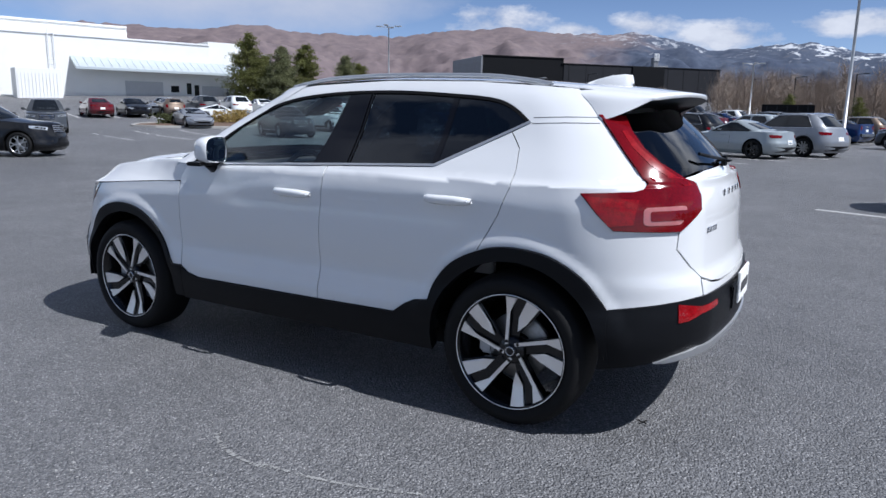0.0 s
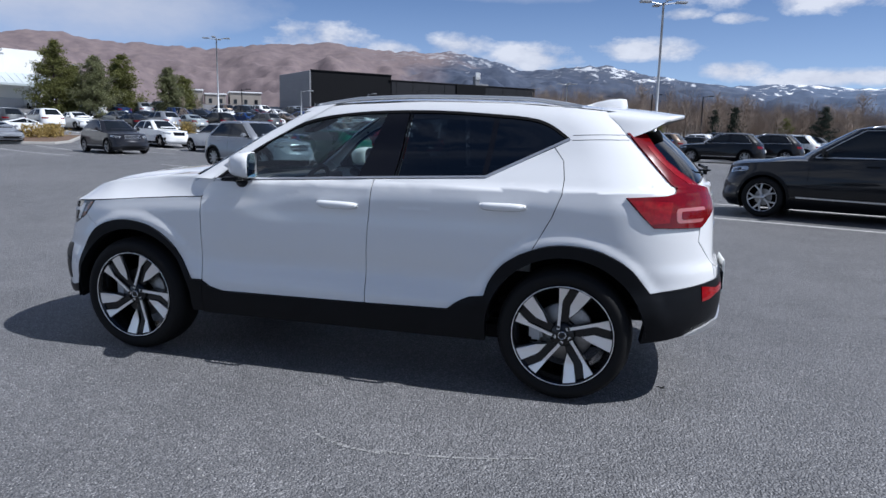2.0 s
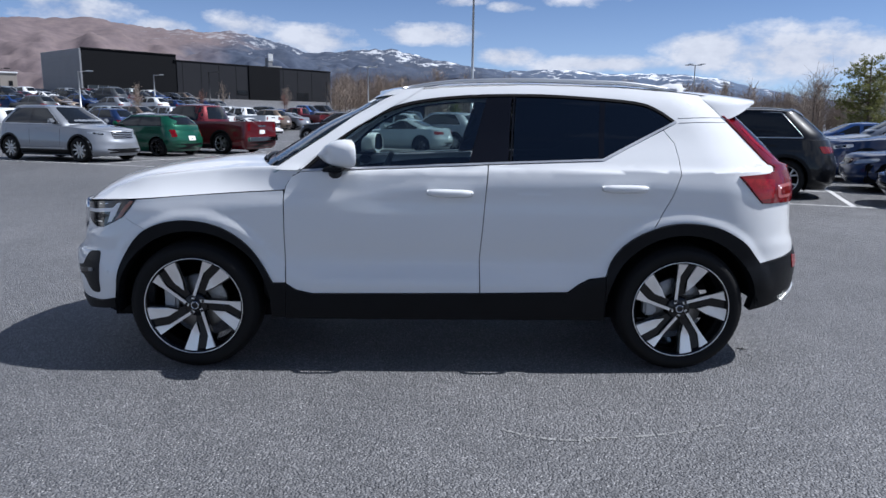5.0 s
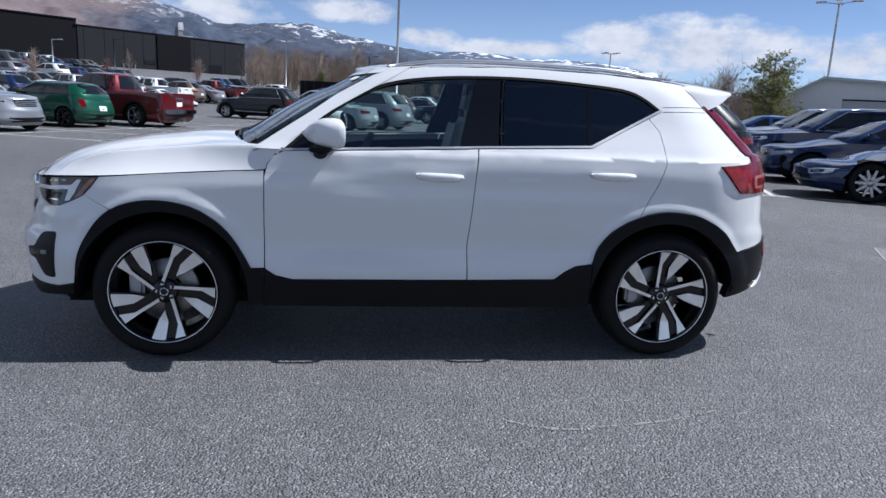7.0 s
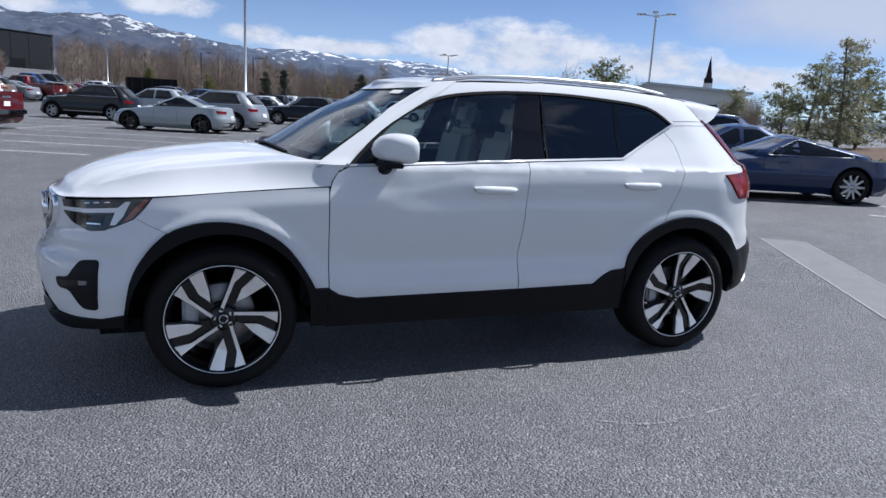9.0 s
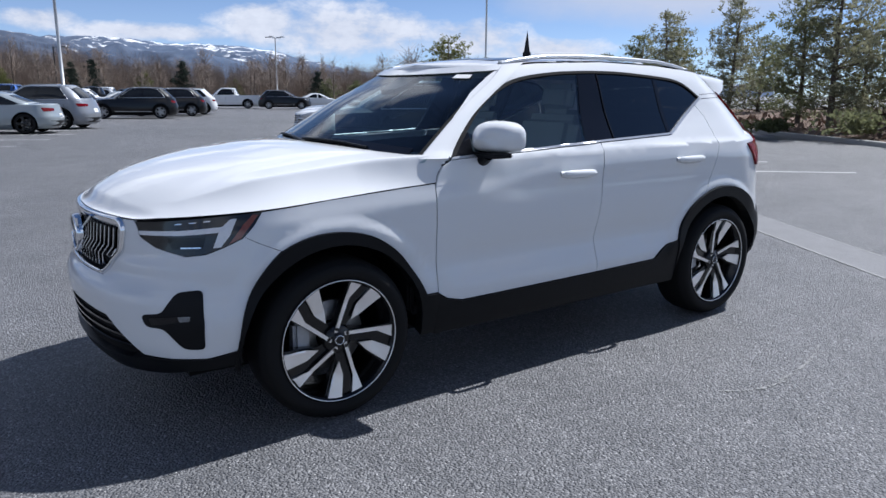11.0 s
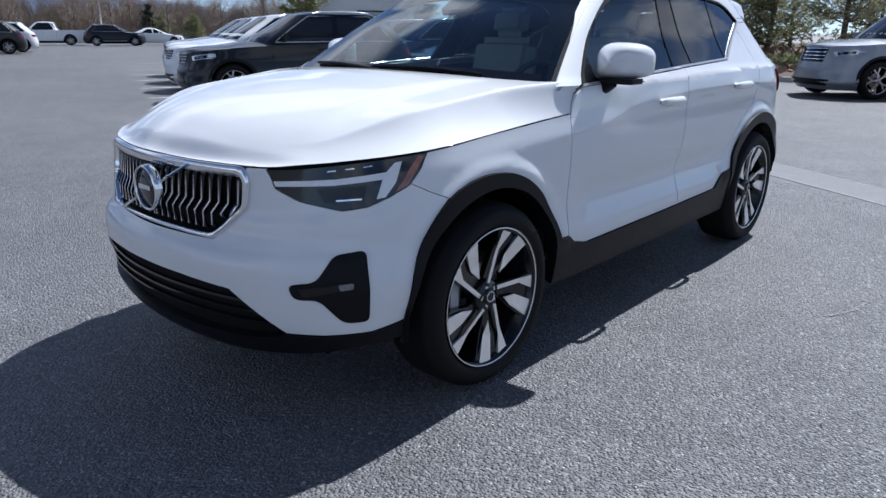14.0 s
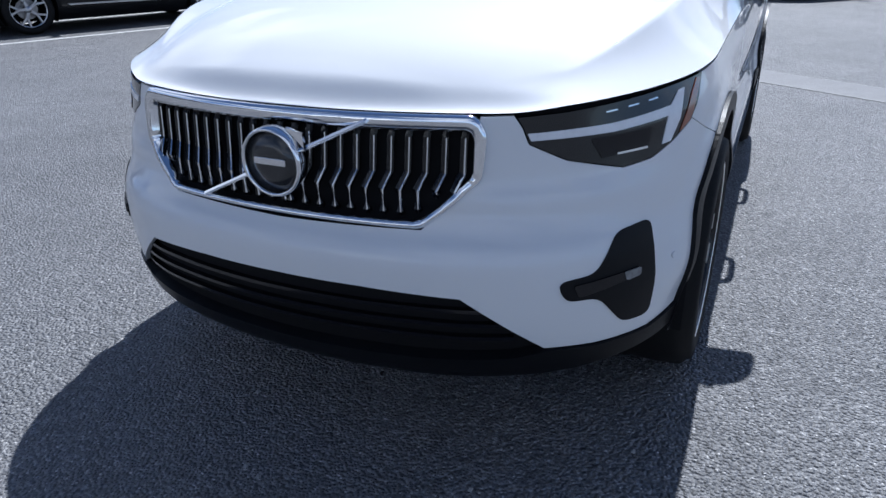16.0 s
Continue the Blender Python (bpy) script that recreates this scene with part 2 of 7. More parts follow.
PAINT = surface("pearl_white_paint", (0.70, 0.71, 0.72), 0.55, 0.0, 0.012, 2.0, 900, coat=1.0, coat_rough=0.02, spec=0.10)
BLACK_PLASTIC = surface("black_plastic", (0.0055, 0.006, 0.0075), 0.42, 0, 0.2, 8, 400, bump=0.0003, spec=0.16)
DARK = surface("dark_under", (0.006, 0.006, 0.007), 0.8, 0, 0.2, 5, spec=0.15)
GLOSS_BLACK = surface("gloss_black", (0.006, 0.006, 0.008), 0.08, 0, 0.1, 3, spec=0.4)
RUBBER = surface("tyre_rubber", (0.007, 0.007, 0.0075), 0.7, 0, 0.25, 14, 220, bump=0.0006, spec=0.2)
CHROME = surface("chrome", (0.80, 0.81, 0.83), 0.08, 1.0, 0.03, 5)
ALLOY = surface("machined_alloy", (0.88, 0.88, 0.89), 0.34, 1.0, 0.05, 9, 300)
RIM_BLACK = surface("gloss_black_rim", (0.005, 0.005, 0.006), 0.25, 0, 0.15, 6, coat=0.3, spec=0.3)
BRAKE = surface("cast_steel", (0.32, 0.31, 0.30), 0.45, 0.9, 0.2, 20)
CALIPER = surface("caliper_grey", (0.42, 0.43, 0.45), 0.5, 0.5, 0.1, 20)
RED_LENS = surface("red_lens", (0.14, 0.0015, 0.004), 0.12, 0, 0.35, 12, 90, coat=0.5, spec=0.2)
RED_BRIGHT = surface("red_reflector", (0.24, 0.003, 0.006), 0.15, 0, 0.4, 40, 160, coat=0.5, spec=0.2)
CLEAR_RED = surface("pink_clear_lens", (0.42, 0.13, 0.13), 0.15, 0, 0.1, 30, coat=1.0)
LAMP_DARK = surface("smoked_lamp", (0.010, 0.011, 0.012), 0.10, 0.0, 0.3, 14, 60, coat=0.25, spec=0.5)
LAMP_WHITE = surface("lamp_guide", (0.72, 0.73, 0.75), 0.25, 0.0, 0.08, 20, coat=0.5)
SMOKE_CLEAR = surface("smoky_clear_lens", (0.20, 0.21, 0.22), 0.15, 0.3, 0.3, 60, coat=0.6)
AMBER = surface("amber_lens", (0.20, 0.045, 0.015), 0.15, 0, 0.2, 30, coat=1.0)
SILVER_TRIM = surface("satin_silver", (0.55, 0.56, 0.58), 0.32, 0.7, 0.05, 6)
SEAT = surface("cream_leather", (0.34, 0.335, 0.32), 0.5, 0, 0.08, 6, 150, bump=0.0006)
DASH = surface("dark_dash", (0.035, 0.034, 0.034), 0.6, 0, 0.2, 8, 200, bump=0.0005)
MIRROR_GLASS = surface("mirror_glass", (0.85, 0.87, 0.88), 0.01, 1.0, 0.01, 2)
PAPER = surface("paper_white", (0.78, 0.78, 0.76), 0.7, 0, 0.05, 20)
BADGE_DARK = surface("badge_dark", (0.02, 0.021, 0.023), 0.25, 0.2, 0.1, 20, coat=0.5)
GLASS_CLEAR = glass("window_glass", (0.74, 0.85, 0.83), gloss_at=0.12)
GLASS_SHIELD = glass("windshield_glass", (0.56, 0.68, 0.71), gloss_at=0.09)
GLASS_TINT = glass("privacy_glass", (0.020, 0.026, 0.034), gloss_at=0.10)


# ---- how a car body is shaped ----
def plan_line(row, n=(10, 14, 30)):
    """Half the plan of a body at one height, from the middle of the nose to the middle of the tail.
    row: nose, its bow, where its corner begins, where the side begins, half width, and the same from the tail on."""
    xf, bf, yf, sf, w, sr, yr, br, xr = row

    def end(x0, bow, yc, xs, s):
        pts = [(x0 + s * bow * t * t, yc * t) for t in np.linspace(0, 1, n[0], endpoint=False)]
        p0 = np.array((x0 + s * bow, yc))
        way = np.array((s * 2 * bow / max(yc, 0.05), 1.0))
        p1 = p0 + way * 0.42 * (w - yc)
        p3 = np.array((xs, w))
        p2 = np.array((xs - 0.58 * (xs - p0[0]), w - 0.012))
        for t in np.linspace(0, 1, n[1], endpoint=False):
            pts.append(tuple((1 - t) ** 3 * p0 + 3 * t * (1 - t) ** 2 * p1 + 3 * t * t * (1 - t) * p2 + t**3 * p3))
        return pts

    front, rear = end(xf, bf, yf, sf, 1), end(xr, br, yr, sr, -1)
    side = [(sf + (sr - sf) * t, w + 0.012 * math.sin(math.pi * t)) for t in np.linspace(0, 1, n[2])]
    return np.array(front + side + rear[::-1])


def wall_grid(levels, top, nominal, low, nz, n):
    """levels: z and a plan row each. Above low the heights are stretched so that the nominal top meets top(x)."""
    zs = [v[0] for v in levels]
    zz = np.linspace(zs[0], zs[-1], nz)
    rows = np.array([glide(zs, [v[1][k] for v in levels], zz) for k in range(9)]).T
    grid = []
    for z, row in zip(zz, rows):
        line = plan_line(row, n)
        k = max(0.0, (z - low) / (nominal - low))
        k = k * k * (3 - 2 * k)
        zl = z + (top(line[:, 0]) - nominal) * k
        grid.append(np.column_stack([line[:, 0], -line[:, 1], zl]))
    return np.array(grid)


def cap_grid(edge, crown, power, across=18, bulge=None, bow=None):
    """The skin over an edge line (the top of a wall) up to the crown on the middle line."""
    f = 1 - np.linspace(0, 1, across) ** 1.6
    f[-1] = 0
    out = []
    for k in f:
        top = crown(edge[:, 0] if bow is None else edge[:, 0] - bow(edge[:, 1] * k))
        z = edge[:, 2] + np.maximum(top - edge[:, 2], 0.0) * (power(edge[:, 0], abs(k)) if callable(power) else 1 - abs(k) ** power)
        if bulge is not None:
            z = z + bulge(edge[:, 0], edge[:, 1] * k, k)
        out.append(np.column_stack([edge[:, 0], edge[:, 1] * k, z]))
    return np.array(out)


def grid_faces(a, flip=False):
    r, c = a.shape[:2]
    out = []
    for i in range(r - 1):
        for j in range(c - 1):
            q = (i * c + j, i * c + j + 1, (i + 1) * c + j + 1, (i + 1) * c + j)
            out.append(q[::-1] if flip else q)
    return out


def grid_normals(a):
    du, dv = np.gradient(a, axis=1), np.gradient(a, axis=0)
    n = np.cross(du, dv)
    n /= np.linalg.norm(n, axis=2, keepdims=True) + 1e-12
    return n


class Skin:
    """The smooth body of a car, half of it given (y below zero), on which panels are laid by rays."""

    def __init__(self, grids):
        verts, faces, normals = [], [], []
        for g in grids:
            nrm = grid_normals(g)
            for s in (1, -1):
                k = len(verts)
                v, nn = g.reshape(-1, 3) * (1, s, 1), nrm.reshape(-1, 3) * (1, s, 1)
                verts += v.tolist()
                normals += nn.tolist()
                faces += [tuple(i + k for i in f) for f in grid_faces(g)]
        self.verts, self.faces, self.normals = verts, faces, np.array(normals)
        self.tree = BVHTree.FromPolygons(verts, faces)

    def hit(self, origin, way):
        p, n, i, d = self.tree.ray_cast(Vector(origin), Vector(way))
        if p is None:
            p, n, i, d = self.tree.find_nearest(Vector(origin) + Vector(way) * 2.2)
        f = self.faces[i]
        w = np.array([1 / (1e-5 + (Vector(self.verts[k]) - p).length_squared) for k in f])
        m = Vector((self.normals[list(f)] * w[:, None]).sum(0))
        m.normalize()
        if m.dot(Vector(way)) > 0:
            m = -m
        return p, m

    def place(self, mode, u, v):
        if mode == "side":
            return self.hit((u, -3, v), (0, 1, 0))
        if mode == "front":
            return self.hit((-4, u, v), (1, 0, 0))
        if mode == "rear":
            return self.hit((4, u, v), (-1, 0, 0))
        if mode == "top":
            return self.hit((u, v, 4), (0, 0, -1))
        a = math.radians(u)
        if mode == "nose":
            c, d = Vector((-1.2, 0, v)), Vector((-math.cos(a), -math.sin(a), 0))
        else:
            c, d = Vector((1.2, 0, v)), Vector((math.cos(a), -math.sin(a), 0))
        return self.hit(c + d * 3, -d)


def patch(skin, name, pts, mode, material, parent, off=0.0, thick=0.014, step=0.03, gap=0.0022, label="", both=False, scale=(1, 1)):
    """A panel: an outline in (x, z), (y, z) or (degrees, z), laid on the skin, with turned-in edges."""
    pts = [Vector((p[0] * scale[0], p[1] * scale[1])) for p in pts]
    area = sum(a.x * b.y - b.x * a.y for a, b in zip(pts, pts[1:] + pts[:1]))
    if gap:
        inner = []
        for i, p in enumerate(pts):
            a, b = (p - pts[i - 1]).normalized(), (pts[(i + 1) % len(pts)] - p).normalized()
            na, nb = Vector((-a.y, a.x)), Vector((-b.y, b.x))
            m = na + nb
            m = m.normalized() / max(0.5, m.normalized().dot(na)) if m.length > 1e-6 else na
            inner.append(p + m * gap * (1 if area > 0 else -1))
        pts = inner
    bm = bmesh.new()
    ring = [bm.verts.new((p.x, p.y, 0)) for p in pts]
    for tri in tessellate_polygon([[Vector((p.x, p.y, 0)) for p in pts]]):
        if len(set(tri)) == 3:
            bm.faces.new([ring[i] for i in tri])
    xs, ys = [p.x for p in pts], [p.y for p in pts]
    for lo, hi, nrm in ((min(xs), max(xs), (1, 0, 0)), (min(ys), max(ys), (0, 1, 0))):
        k = max(1, int((hi - lo) / step))
        for i in range(1, k):
            c = lo + (hi - lo) * i / k
            bmesh.ops.bisect_plane(bm, geom=bm.verts[:] + bm.edges[:] + bm.faces[:], dist=1e-6, plane_co=(c * nrm[0], c * nrm[1], 0), plane_no=nrm)
    bmesh.ops.remove_doubles(bm, verts=bm.verts[:], dist=1e-5)
    bm.verts.ensure_lookup_table()
    spots = [skin.place(mode, v.co.x / scale[0], v.co.y / scale[1]) for v in bm.verts]
    bm.verts.index_update()
    verts = [p + n * off for p, n in spots]
    normals = [n for _, n in spots]
    faces, loops = [], []
    for f in bm.faces:
        ids = [v.index for v in f.verts]
        a, b, c = (verts[i] for i in ids[:3])
        if (b - a).cross(c - a).dot(normals[ids[0]]) < 0:
            ids.reverse()
        faces.append(ids)
        loops += [tuple(normals[i]) for i in ids]
    if thick:
        for e in bm.edges:
            if len(e.link_faces) == 1:
                i, j = e.verts[0].index, e.verts[1].index
                k = len(verts)
                verts += [verts[i], verts[j], verts[j] - normals[j] * thick, verts[i] - normals[i] * thick]
                faces.append((k, k + 1, k + 2, k + 3))
                loops += [(0, 0, 0)] * 4
    bm.free()
    me = mesh_of(name, verts, faces, True)
    me.normals_split_custom_set(loops)
    me.materials.append(material)
    ob = new(name, me)
    ob.parent = parent
    tagged(ob, label)
    if both:
        twin = new(name, me)
        twin.parent = parent
        twin.scale = (1, -1, 1)
        tagged(twin, label)
    return ob


def twin_of(ob):
    """The same part on the other flank."""
    t = ob.copy()
    scene.collection.objects.link(t)
    t.matrix_basis = Matrix.Diagonal((1, -1, 1, 1)) @ ob.matrix_basis
    for c in ob.children:
        k = c.copy()
        scene.collection.objects.link(k)
        k.parent = t
    return t


# ---- the white compact SUV ----
def xc_top(x):
    return glide([-2.25, -2.15, -2.08, -2.0, -1.85, -1.64, -1.05, -0.84, 0.0, 0.9, 1.5, 2.0, 2.2], [0.910, 0.910, 0.910, 0.922, 0.938, 0.954, 1.0, 1.013, 1.10, 1.125, 1.125, 1.13, 1.13], x)


def xc_hood(x):
    return glide([-2.25, -2.168, -2.1, -1.95, -1.75, -1.45, -1.16, -0.6, 2.2], [0.90, 0.912, 0.972, 1.040, 1.086, 1.125, 1.154, 1.165, 1.165], x)


def xc_edge(x):
    return glide([-0.5, -0.2, 0.1, 0.5, 1.0, 1.4, 1.75], [1.53, 1.562, 1.588, 1.60, 1.592, 1.565, 1.53], x)


def xc_roof(x):
    return glide([-0.5, -0.3, 0.0, 0.5, 1.0, 1.4, 1.75], [1.545, 1.585, 1.618, 1.632, 1.622, 1.595, 1.555], x)


XC_LOWER = [
    (0.20, (-2.10, 0.05, 0.42, -1.70, 0.80, 1.65, 0.45, 0.05, 2.02)),
    (0.30, (-2.21, 0.05, 0.41, -1.68, 0.875, 1.66, 0.50, 0.045, 2.13)),
    (0.42, (-2.245, 0.05, 0.415, -1.66, 0.898, 1.68, 0.52, 0.04, 2.185)),
    (0.49, (-2.252, 0.05, 0.415, -1.66, 0.903, 1.69, 0.52, 0.04, 2.20)),
    (0.58, (-2.258, 0.05, 0.415, -1.64, 0.895, 1.69, 0.52, 0.04, 2.205)),
    (0.615, (-2.250, 0.052, 0.42, -1.63, 0.889, 1.685, 0.52, 0.04, 2.20)),
    (0.655, (-2.212, 0.055, 0.44, -1.62, 0.887, 1.68, 0.52, 0.04, 2.192)),
    (0.705, (-2.193, 0.065, 0.465, -1.61, 0.890, 1.67, 0.52, 0.038, 2.183)),
    (0.76, (-2.192, 0.07, 0.47, -1.59, 0.893, 1.65, 0.52, 0.035, 2.155)),
    (0.84, (-2.187, 0.08, 0.47, -1.56, 0.896, 1.62, 0.52, 0.035, 2.148)),
    (0.95, (-2.180, 0.08, 0.47, -1.52, 0.895, 1.58, 0.52, 0.035, 2.14)),
    (1.05, (-2.168, 0.075, 0.47, -1.50, 0.876, 1.55, 0.50, 0.04, 2.118)),
]
XC_UPPER = [
    (1.00, (-1.32, 0.17, 0.80, -0.92, 0.888, 1.58, 0.50, 0.05, 2.14)),
    (1.12, (-1.13, 0.17, 0.78, -0.80, 0.875, 1.55, 0.48, 0.05, 2.112)),
    (1.138, (-1.10, 0.167, 0.772, -0.78, 0.855, 1.54, 0.476, 0.05, 2.106)),
    (1.20, (-1.00, 0.155, 0.735, -0.70, 0.813, 1.50, 0.46, 0.05, 2.075)),
    (1.30, (-0.84, 0.145, 0.68, -0.57, 0.750, 1.45, 0.45, 0.05, 1.985)),
    (1.42, (-0.65, 0.13, 0.62, -0.38, 0.686, 1.38, 0.44, 0.05, 1.865)),
    (1.50, (-0.50, 0.12, 0.575, -0.22, 0.640, 1.32, 0.43, 0.05, 1.79)),
    (1.56, (-0.38, 0.11, 0.53, -0.10, 0.592, 1.28, 0.42, 0.05, 1.73)),
]


def hood_swell(x, y, k):
    """Two soft creases run from the grille's corners to the pillars."""
    line = np.interp(x, [-2.1, -1.6, -1.2, -0.95], [0.585, 0.535, 0.56, 0.66])
    rise = 1 / (1 + np.exp((np.abs(y) - line) / 0.014))
    fade = np.clip((x + 2.05) / 0.5, 0, 1) * np.clip((-0.98 - x) / 0.35, 0, 1) * np.clip((1 - np.abs(k)) * 6, 0, 1)
    return 0.017 * rise * fade


def hood_form(x, k):
    """How high the bonnet stands between its edge (k = 1) and its middle: round in front, with a shoulder crease behind."""
    kc = np.interp(x, [-2.0, -1.9, -1.5, -1.2, -0.98, -0.85], [0.76, 0.83, 0.86, 0.885, 0.94, 0.965])
    drop = 0.16
    inner = 1 - drop * (k / kc) ** 2.2
    t = np.clip((k - kc) / (1 - kc), -0.6, 1)
    outer = (1 - drop) * (0.7 * (1 - t) + 0.3 * (1 - t) ** 2.5)
    soft = -0.024 * np.log(np.exp(-inner / 0.024) + np.exp(-outer / 0.024))
    w = np.clip((x + 2.05) / 0.45, 0, 1)
    w = w * w * (3 - 2 * w)
    return (1 - k ** 3.4) * (1 - w) + np.where(k < 1, np.maximum(soft, 0), 0) * w


def ease(x, a, b):
    t = np.clip((x - a) / (b - a), 0, 1)
    return t * t * (3 - 2 * t)


def sculpt(g):
    """Flares round the wheels, hollow doors over a ledge, a soft hollow under the shoulder."""
    x, y, z = g[..., 0], g[..., 1], g[..., 2]
    out = np.zeros(x.shape)
    for wx, r0 in ((-1.351, 0.495), (1.368, 0.50)):
        r = np.hypot(x - wx, z - 0.36)
        out += 0.012 * (1 - ease(r, r0, r0 + 0.055)) * ease(z, 0.40, 0.55)
    door = ease(x, -0.86, -0.60) * (1 - ease(x, 0.62, 0.98))
    out -= 0.021 * door * np.exp(-((z - 0.62) / 0.105) ** 2) * ease(z, 0.47, 0.55)
    out -= 0.008 * ease(x, -0.8, -0.3) * (1 - ease(x, 1.0, 1.5)) * np.exp(-((z - 0.97) / 0.07) ** 2)
    g = g.copy()
    g[..., 1] = y - out * ease(np.abs(y), 0.78, 0.86)
    return g


def build_skins():
    low = sculpt(wall_grid(XC_LOWER, xc_top, 1.05, 0.62, 110, (16, 34, 130)))
    up = wall_grid(XC_UPPER, xc_edge, 1.56, 1.30, 44, (16, 26, 60))
    hood = cap_grid(low[-1], xc_hood, hood_form, 132, hood_swell, lambda y: 0.075 * (np.minimum(abs(y), 0.6) / 0.47) ** 2)
    roof = cap_grid(up[-1], xc_roof, 2.4, 18)
    return low, up, hood, roof


def wheel_parts(parent, radius, width, rim_r, spokes, alloy, outer, spin=0.0, tread=True):
    """A wheel at the origin whose outer face looks along -y. spokes: a function that builds its star."""
    h = width / 2
    prof = [(rim_r - 0.004, -h + 0.012), (rim_r + 0.012, -h + 0.002), (rim_r + 0.35 * (radius - rim_r), -h - 0.006), (rim_r + 0.7 * (radius - rim_r), -h),
            (radius - 0.022, -h + 0.012), (radius - 0.008, -h + 0.026), (radius - 0.002, -h + 0.05), (radius, -0.02), (radius, 0.02), (radius - 0.002, h - 0.05),
            (radius - 0.008, h - 0.026), (radius - 0.03, h - 0.008), (rim_r + 0.3 * (radius - rim_r), h), (rim_r, h - 0.01)]
    tv, tf = lathe_data(prof, 144 if tread else 32)
    if tread:  # shoulder blocks: every other stretch is cut deeper
        for i, (x, y, z) in enumerate(tv):
            if math.hypot(x, z) > radius - 0.03 and abs(y) > h - 0.07 and int((math.atan2(z, x) / math.pi + 1) * 72 + 0.5) % 2:
                tv[i] = (x * 0.992, y, z * 0.992)
    tyre = mesh_part("tyre", tv, tf, RUBBER, parent, "", True)
    rim = [(rim_r, -h + 0.006), (rim_r + 0.004, -h + 0.001), (rim_r - 0.007, -h + 0.004), (rim_r - 0.012, -h + 0.02), (rim_r - 0.03, -h + 0.05), (rim_r - 0.045, h - 0.03), (rim_r - 0.01, h)]
    barrel = mesh_part("rim", *lathe_data(rim, 64 if tread else 32), outer, parent, "", True)
    if tread:
        mesh_part("rim_lip", *lathe_data([(rim_r + 0.001, -h + 0.004), (rim_r - 0.001, -h + 0.001), (rim_r - 0.0035, -h + 0.002), (rim_r - 0.005, -h + 0.006)], 72), alloy, parent, "", True)
    spokes(parent, rim_r, h, spin)
    return tyre


def flat_prism(pts, y0, y1, lift=None):
    """A plate from an outline in (x, z), between two depths; lift bends its front."""
    n = len(pts)
    front = [(x, y0 + (lift(x, z) if lift else 0), z) for x, z in pts]
    verts = front + [(x, y1, z) for x, z in pts]
    area = sum(a[0] * b[1] - b[0] * a[1] for a, b in zip(pts, pts[1:] + pts[:1]))
    faces = [tuple(range(n)) if area > 0 else tuple(range(n - 1, -1, -1)), tuple(range(2 * n - 1, n - 1, -1)) if area > 0 else tuple(range(n, 2 * n))]
    faces += [(i, i + n, (i + 1) % n + n, (i + 1) % n) if area > 0 else ((i + 1) % n, (i + 1) % n + n, i + n, i) for i in range(n)]
    return verts, faces


def turned(pts, w):
    c, s = math.cos(w), math.sin(w)
    return [(x * c - z * s, x * s + z * c) for x, z in pts]


def hero_spokes(parent, rim_r, h, spin):
    R = rim_r
    long_blade = [(-0.07, 0.13), (-0.012, 0.124), (0.222, 0.655), (0.43, 0.845), (0.25, 0.92), (0.135, 0.62)]
    short_blade = [(0.235, 0.29), (0.336, 0.519), (0.60, 0.76), (0.79, 0.59), (0.44, 0.372)]
    web = [(-0.03, 0.06), (0.11, 0.10), (0.25, 0.27), (0.46, 0.36), (0.82, 0.56), (0.62, 0.76), (0.42, 0.87), (0.24, 0.94), (0.12, 0.60), (-0.09, 0.13)]
    groove = [(-0.012, 0.124), (0.10, 0.12), (0.235, 0.29), (0.336, 0.519), (0.60, 0.76), (0.43, 0.845), (0.222, 0.655)]
    dish = lambda x, z: 0.03 * (1 - (x * x + z * z) / (R * R))
    for k in range(5):
        w = spin + k * 2 * math.pi / 5
        to = lambda pts: turned([(x * R, z * R) for x, z in pts], w)
        mesh_part("spoke", *flat_prism(to(web), -h + 0.026, -h + 0.075, dish), RIM_BLACK, parent)
        mesh_part("blade", *flat_prism(to(long_blade), -h + 0.012, -h + 0.03, dish), ALLOY, parent, "machined silver blade")
        mesh_part("blade", *flat_prism(to(short_blade), -h + 0.012, -h + 0.03, dish), ALLOY, parent, "machined silver blade")
    mesh_part("hub", *joined(lathe_data([(0.001, -h + 0.03), (0.058, -h + 0.034), (0.066, -h + 0.045), (0.066, -h + 0.09)], 32)), RIM_BLACK, parent, "", True)
    mesh_part("hub_cap", *joined(lathe_data([(0.0005, -h + 0.022), (0.026, -h + 0.023), (0.031, -h + 0.028), (0.032, -h + 0.04)], 32)), GLOSS_BLACK, parent, "", True)
    mesh_part("cap_ring", *tube_data([(0.02 * math.cos(a), -h + 0.021, 0.02 * math.sin(a)) for a in np.linspace(0, 2 * math.pi, 24, endpoint=False)], 0.0025, 6, True), CHROME, parent, "", True)
    for k in range(5):
        a = spin + (k + 0.35) * 2 * math.pi / 5
        mesh_part("wheel_bolt", *[[(x + 0.048 * math.cos(a), y, z + 0.048 * math.sin(a)) for x, y, z in v] if i == 0 else v for i, v in enumerate(lathe_data([(0.0005, -h + 0.027), (0.008, -h + 0.028), (0.010, -h + 0.05)], 10))], RIM_BLACK, parent)
    mesh_part("brake_disc", *lathe_data([(0.07, -0.01), (0.155, -0.01), (0.16, -0.004), (0.16, 0.012), (0.07, 0.012)], 40), BRAKE, parent, "", True)
    bm = box_bm((0.075, 0.07, 0.15), (-0.15, -0.015, 0.02), 0.015)
    part("brake_caliper", bm, CALIPER, parent)


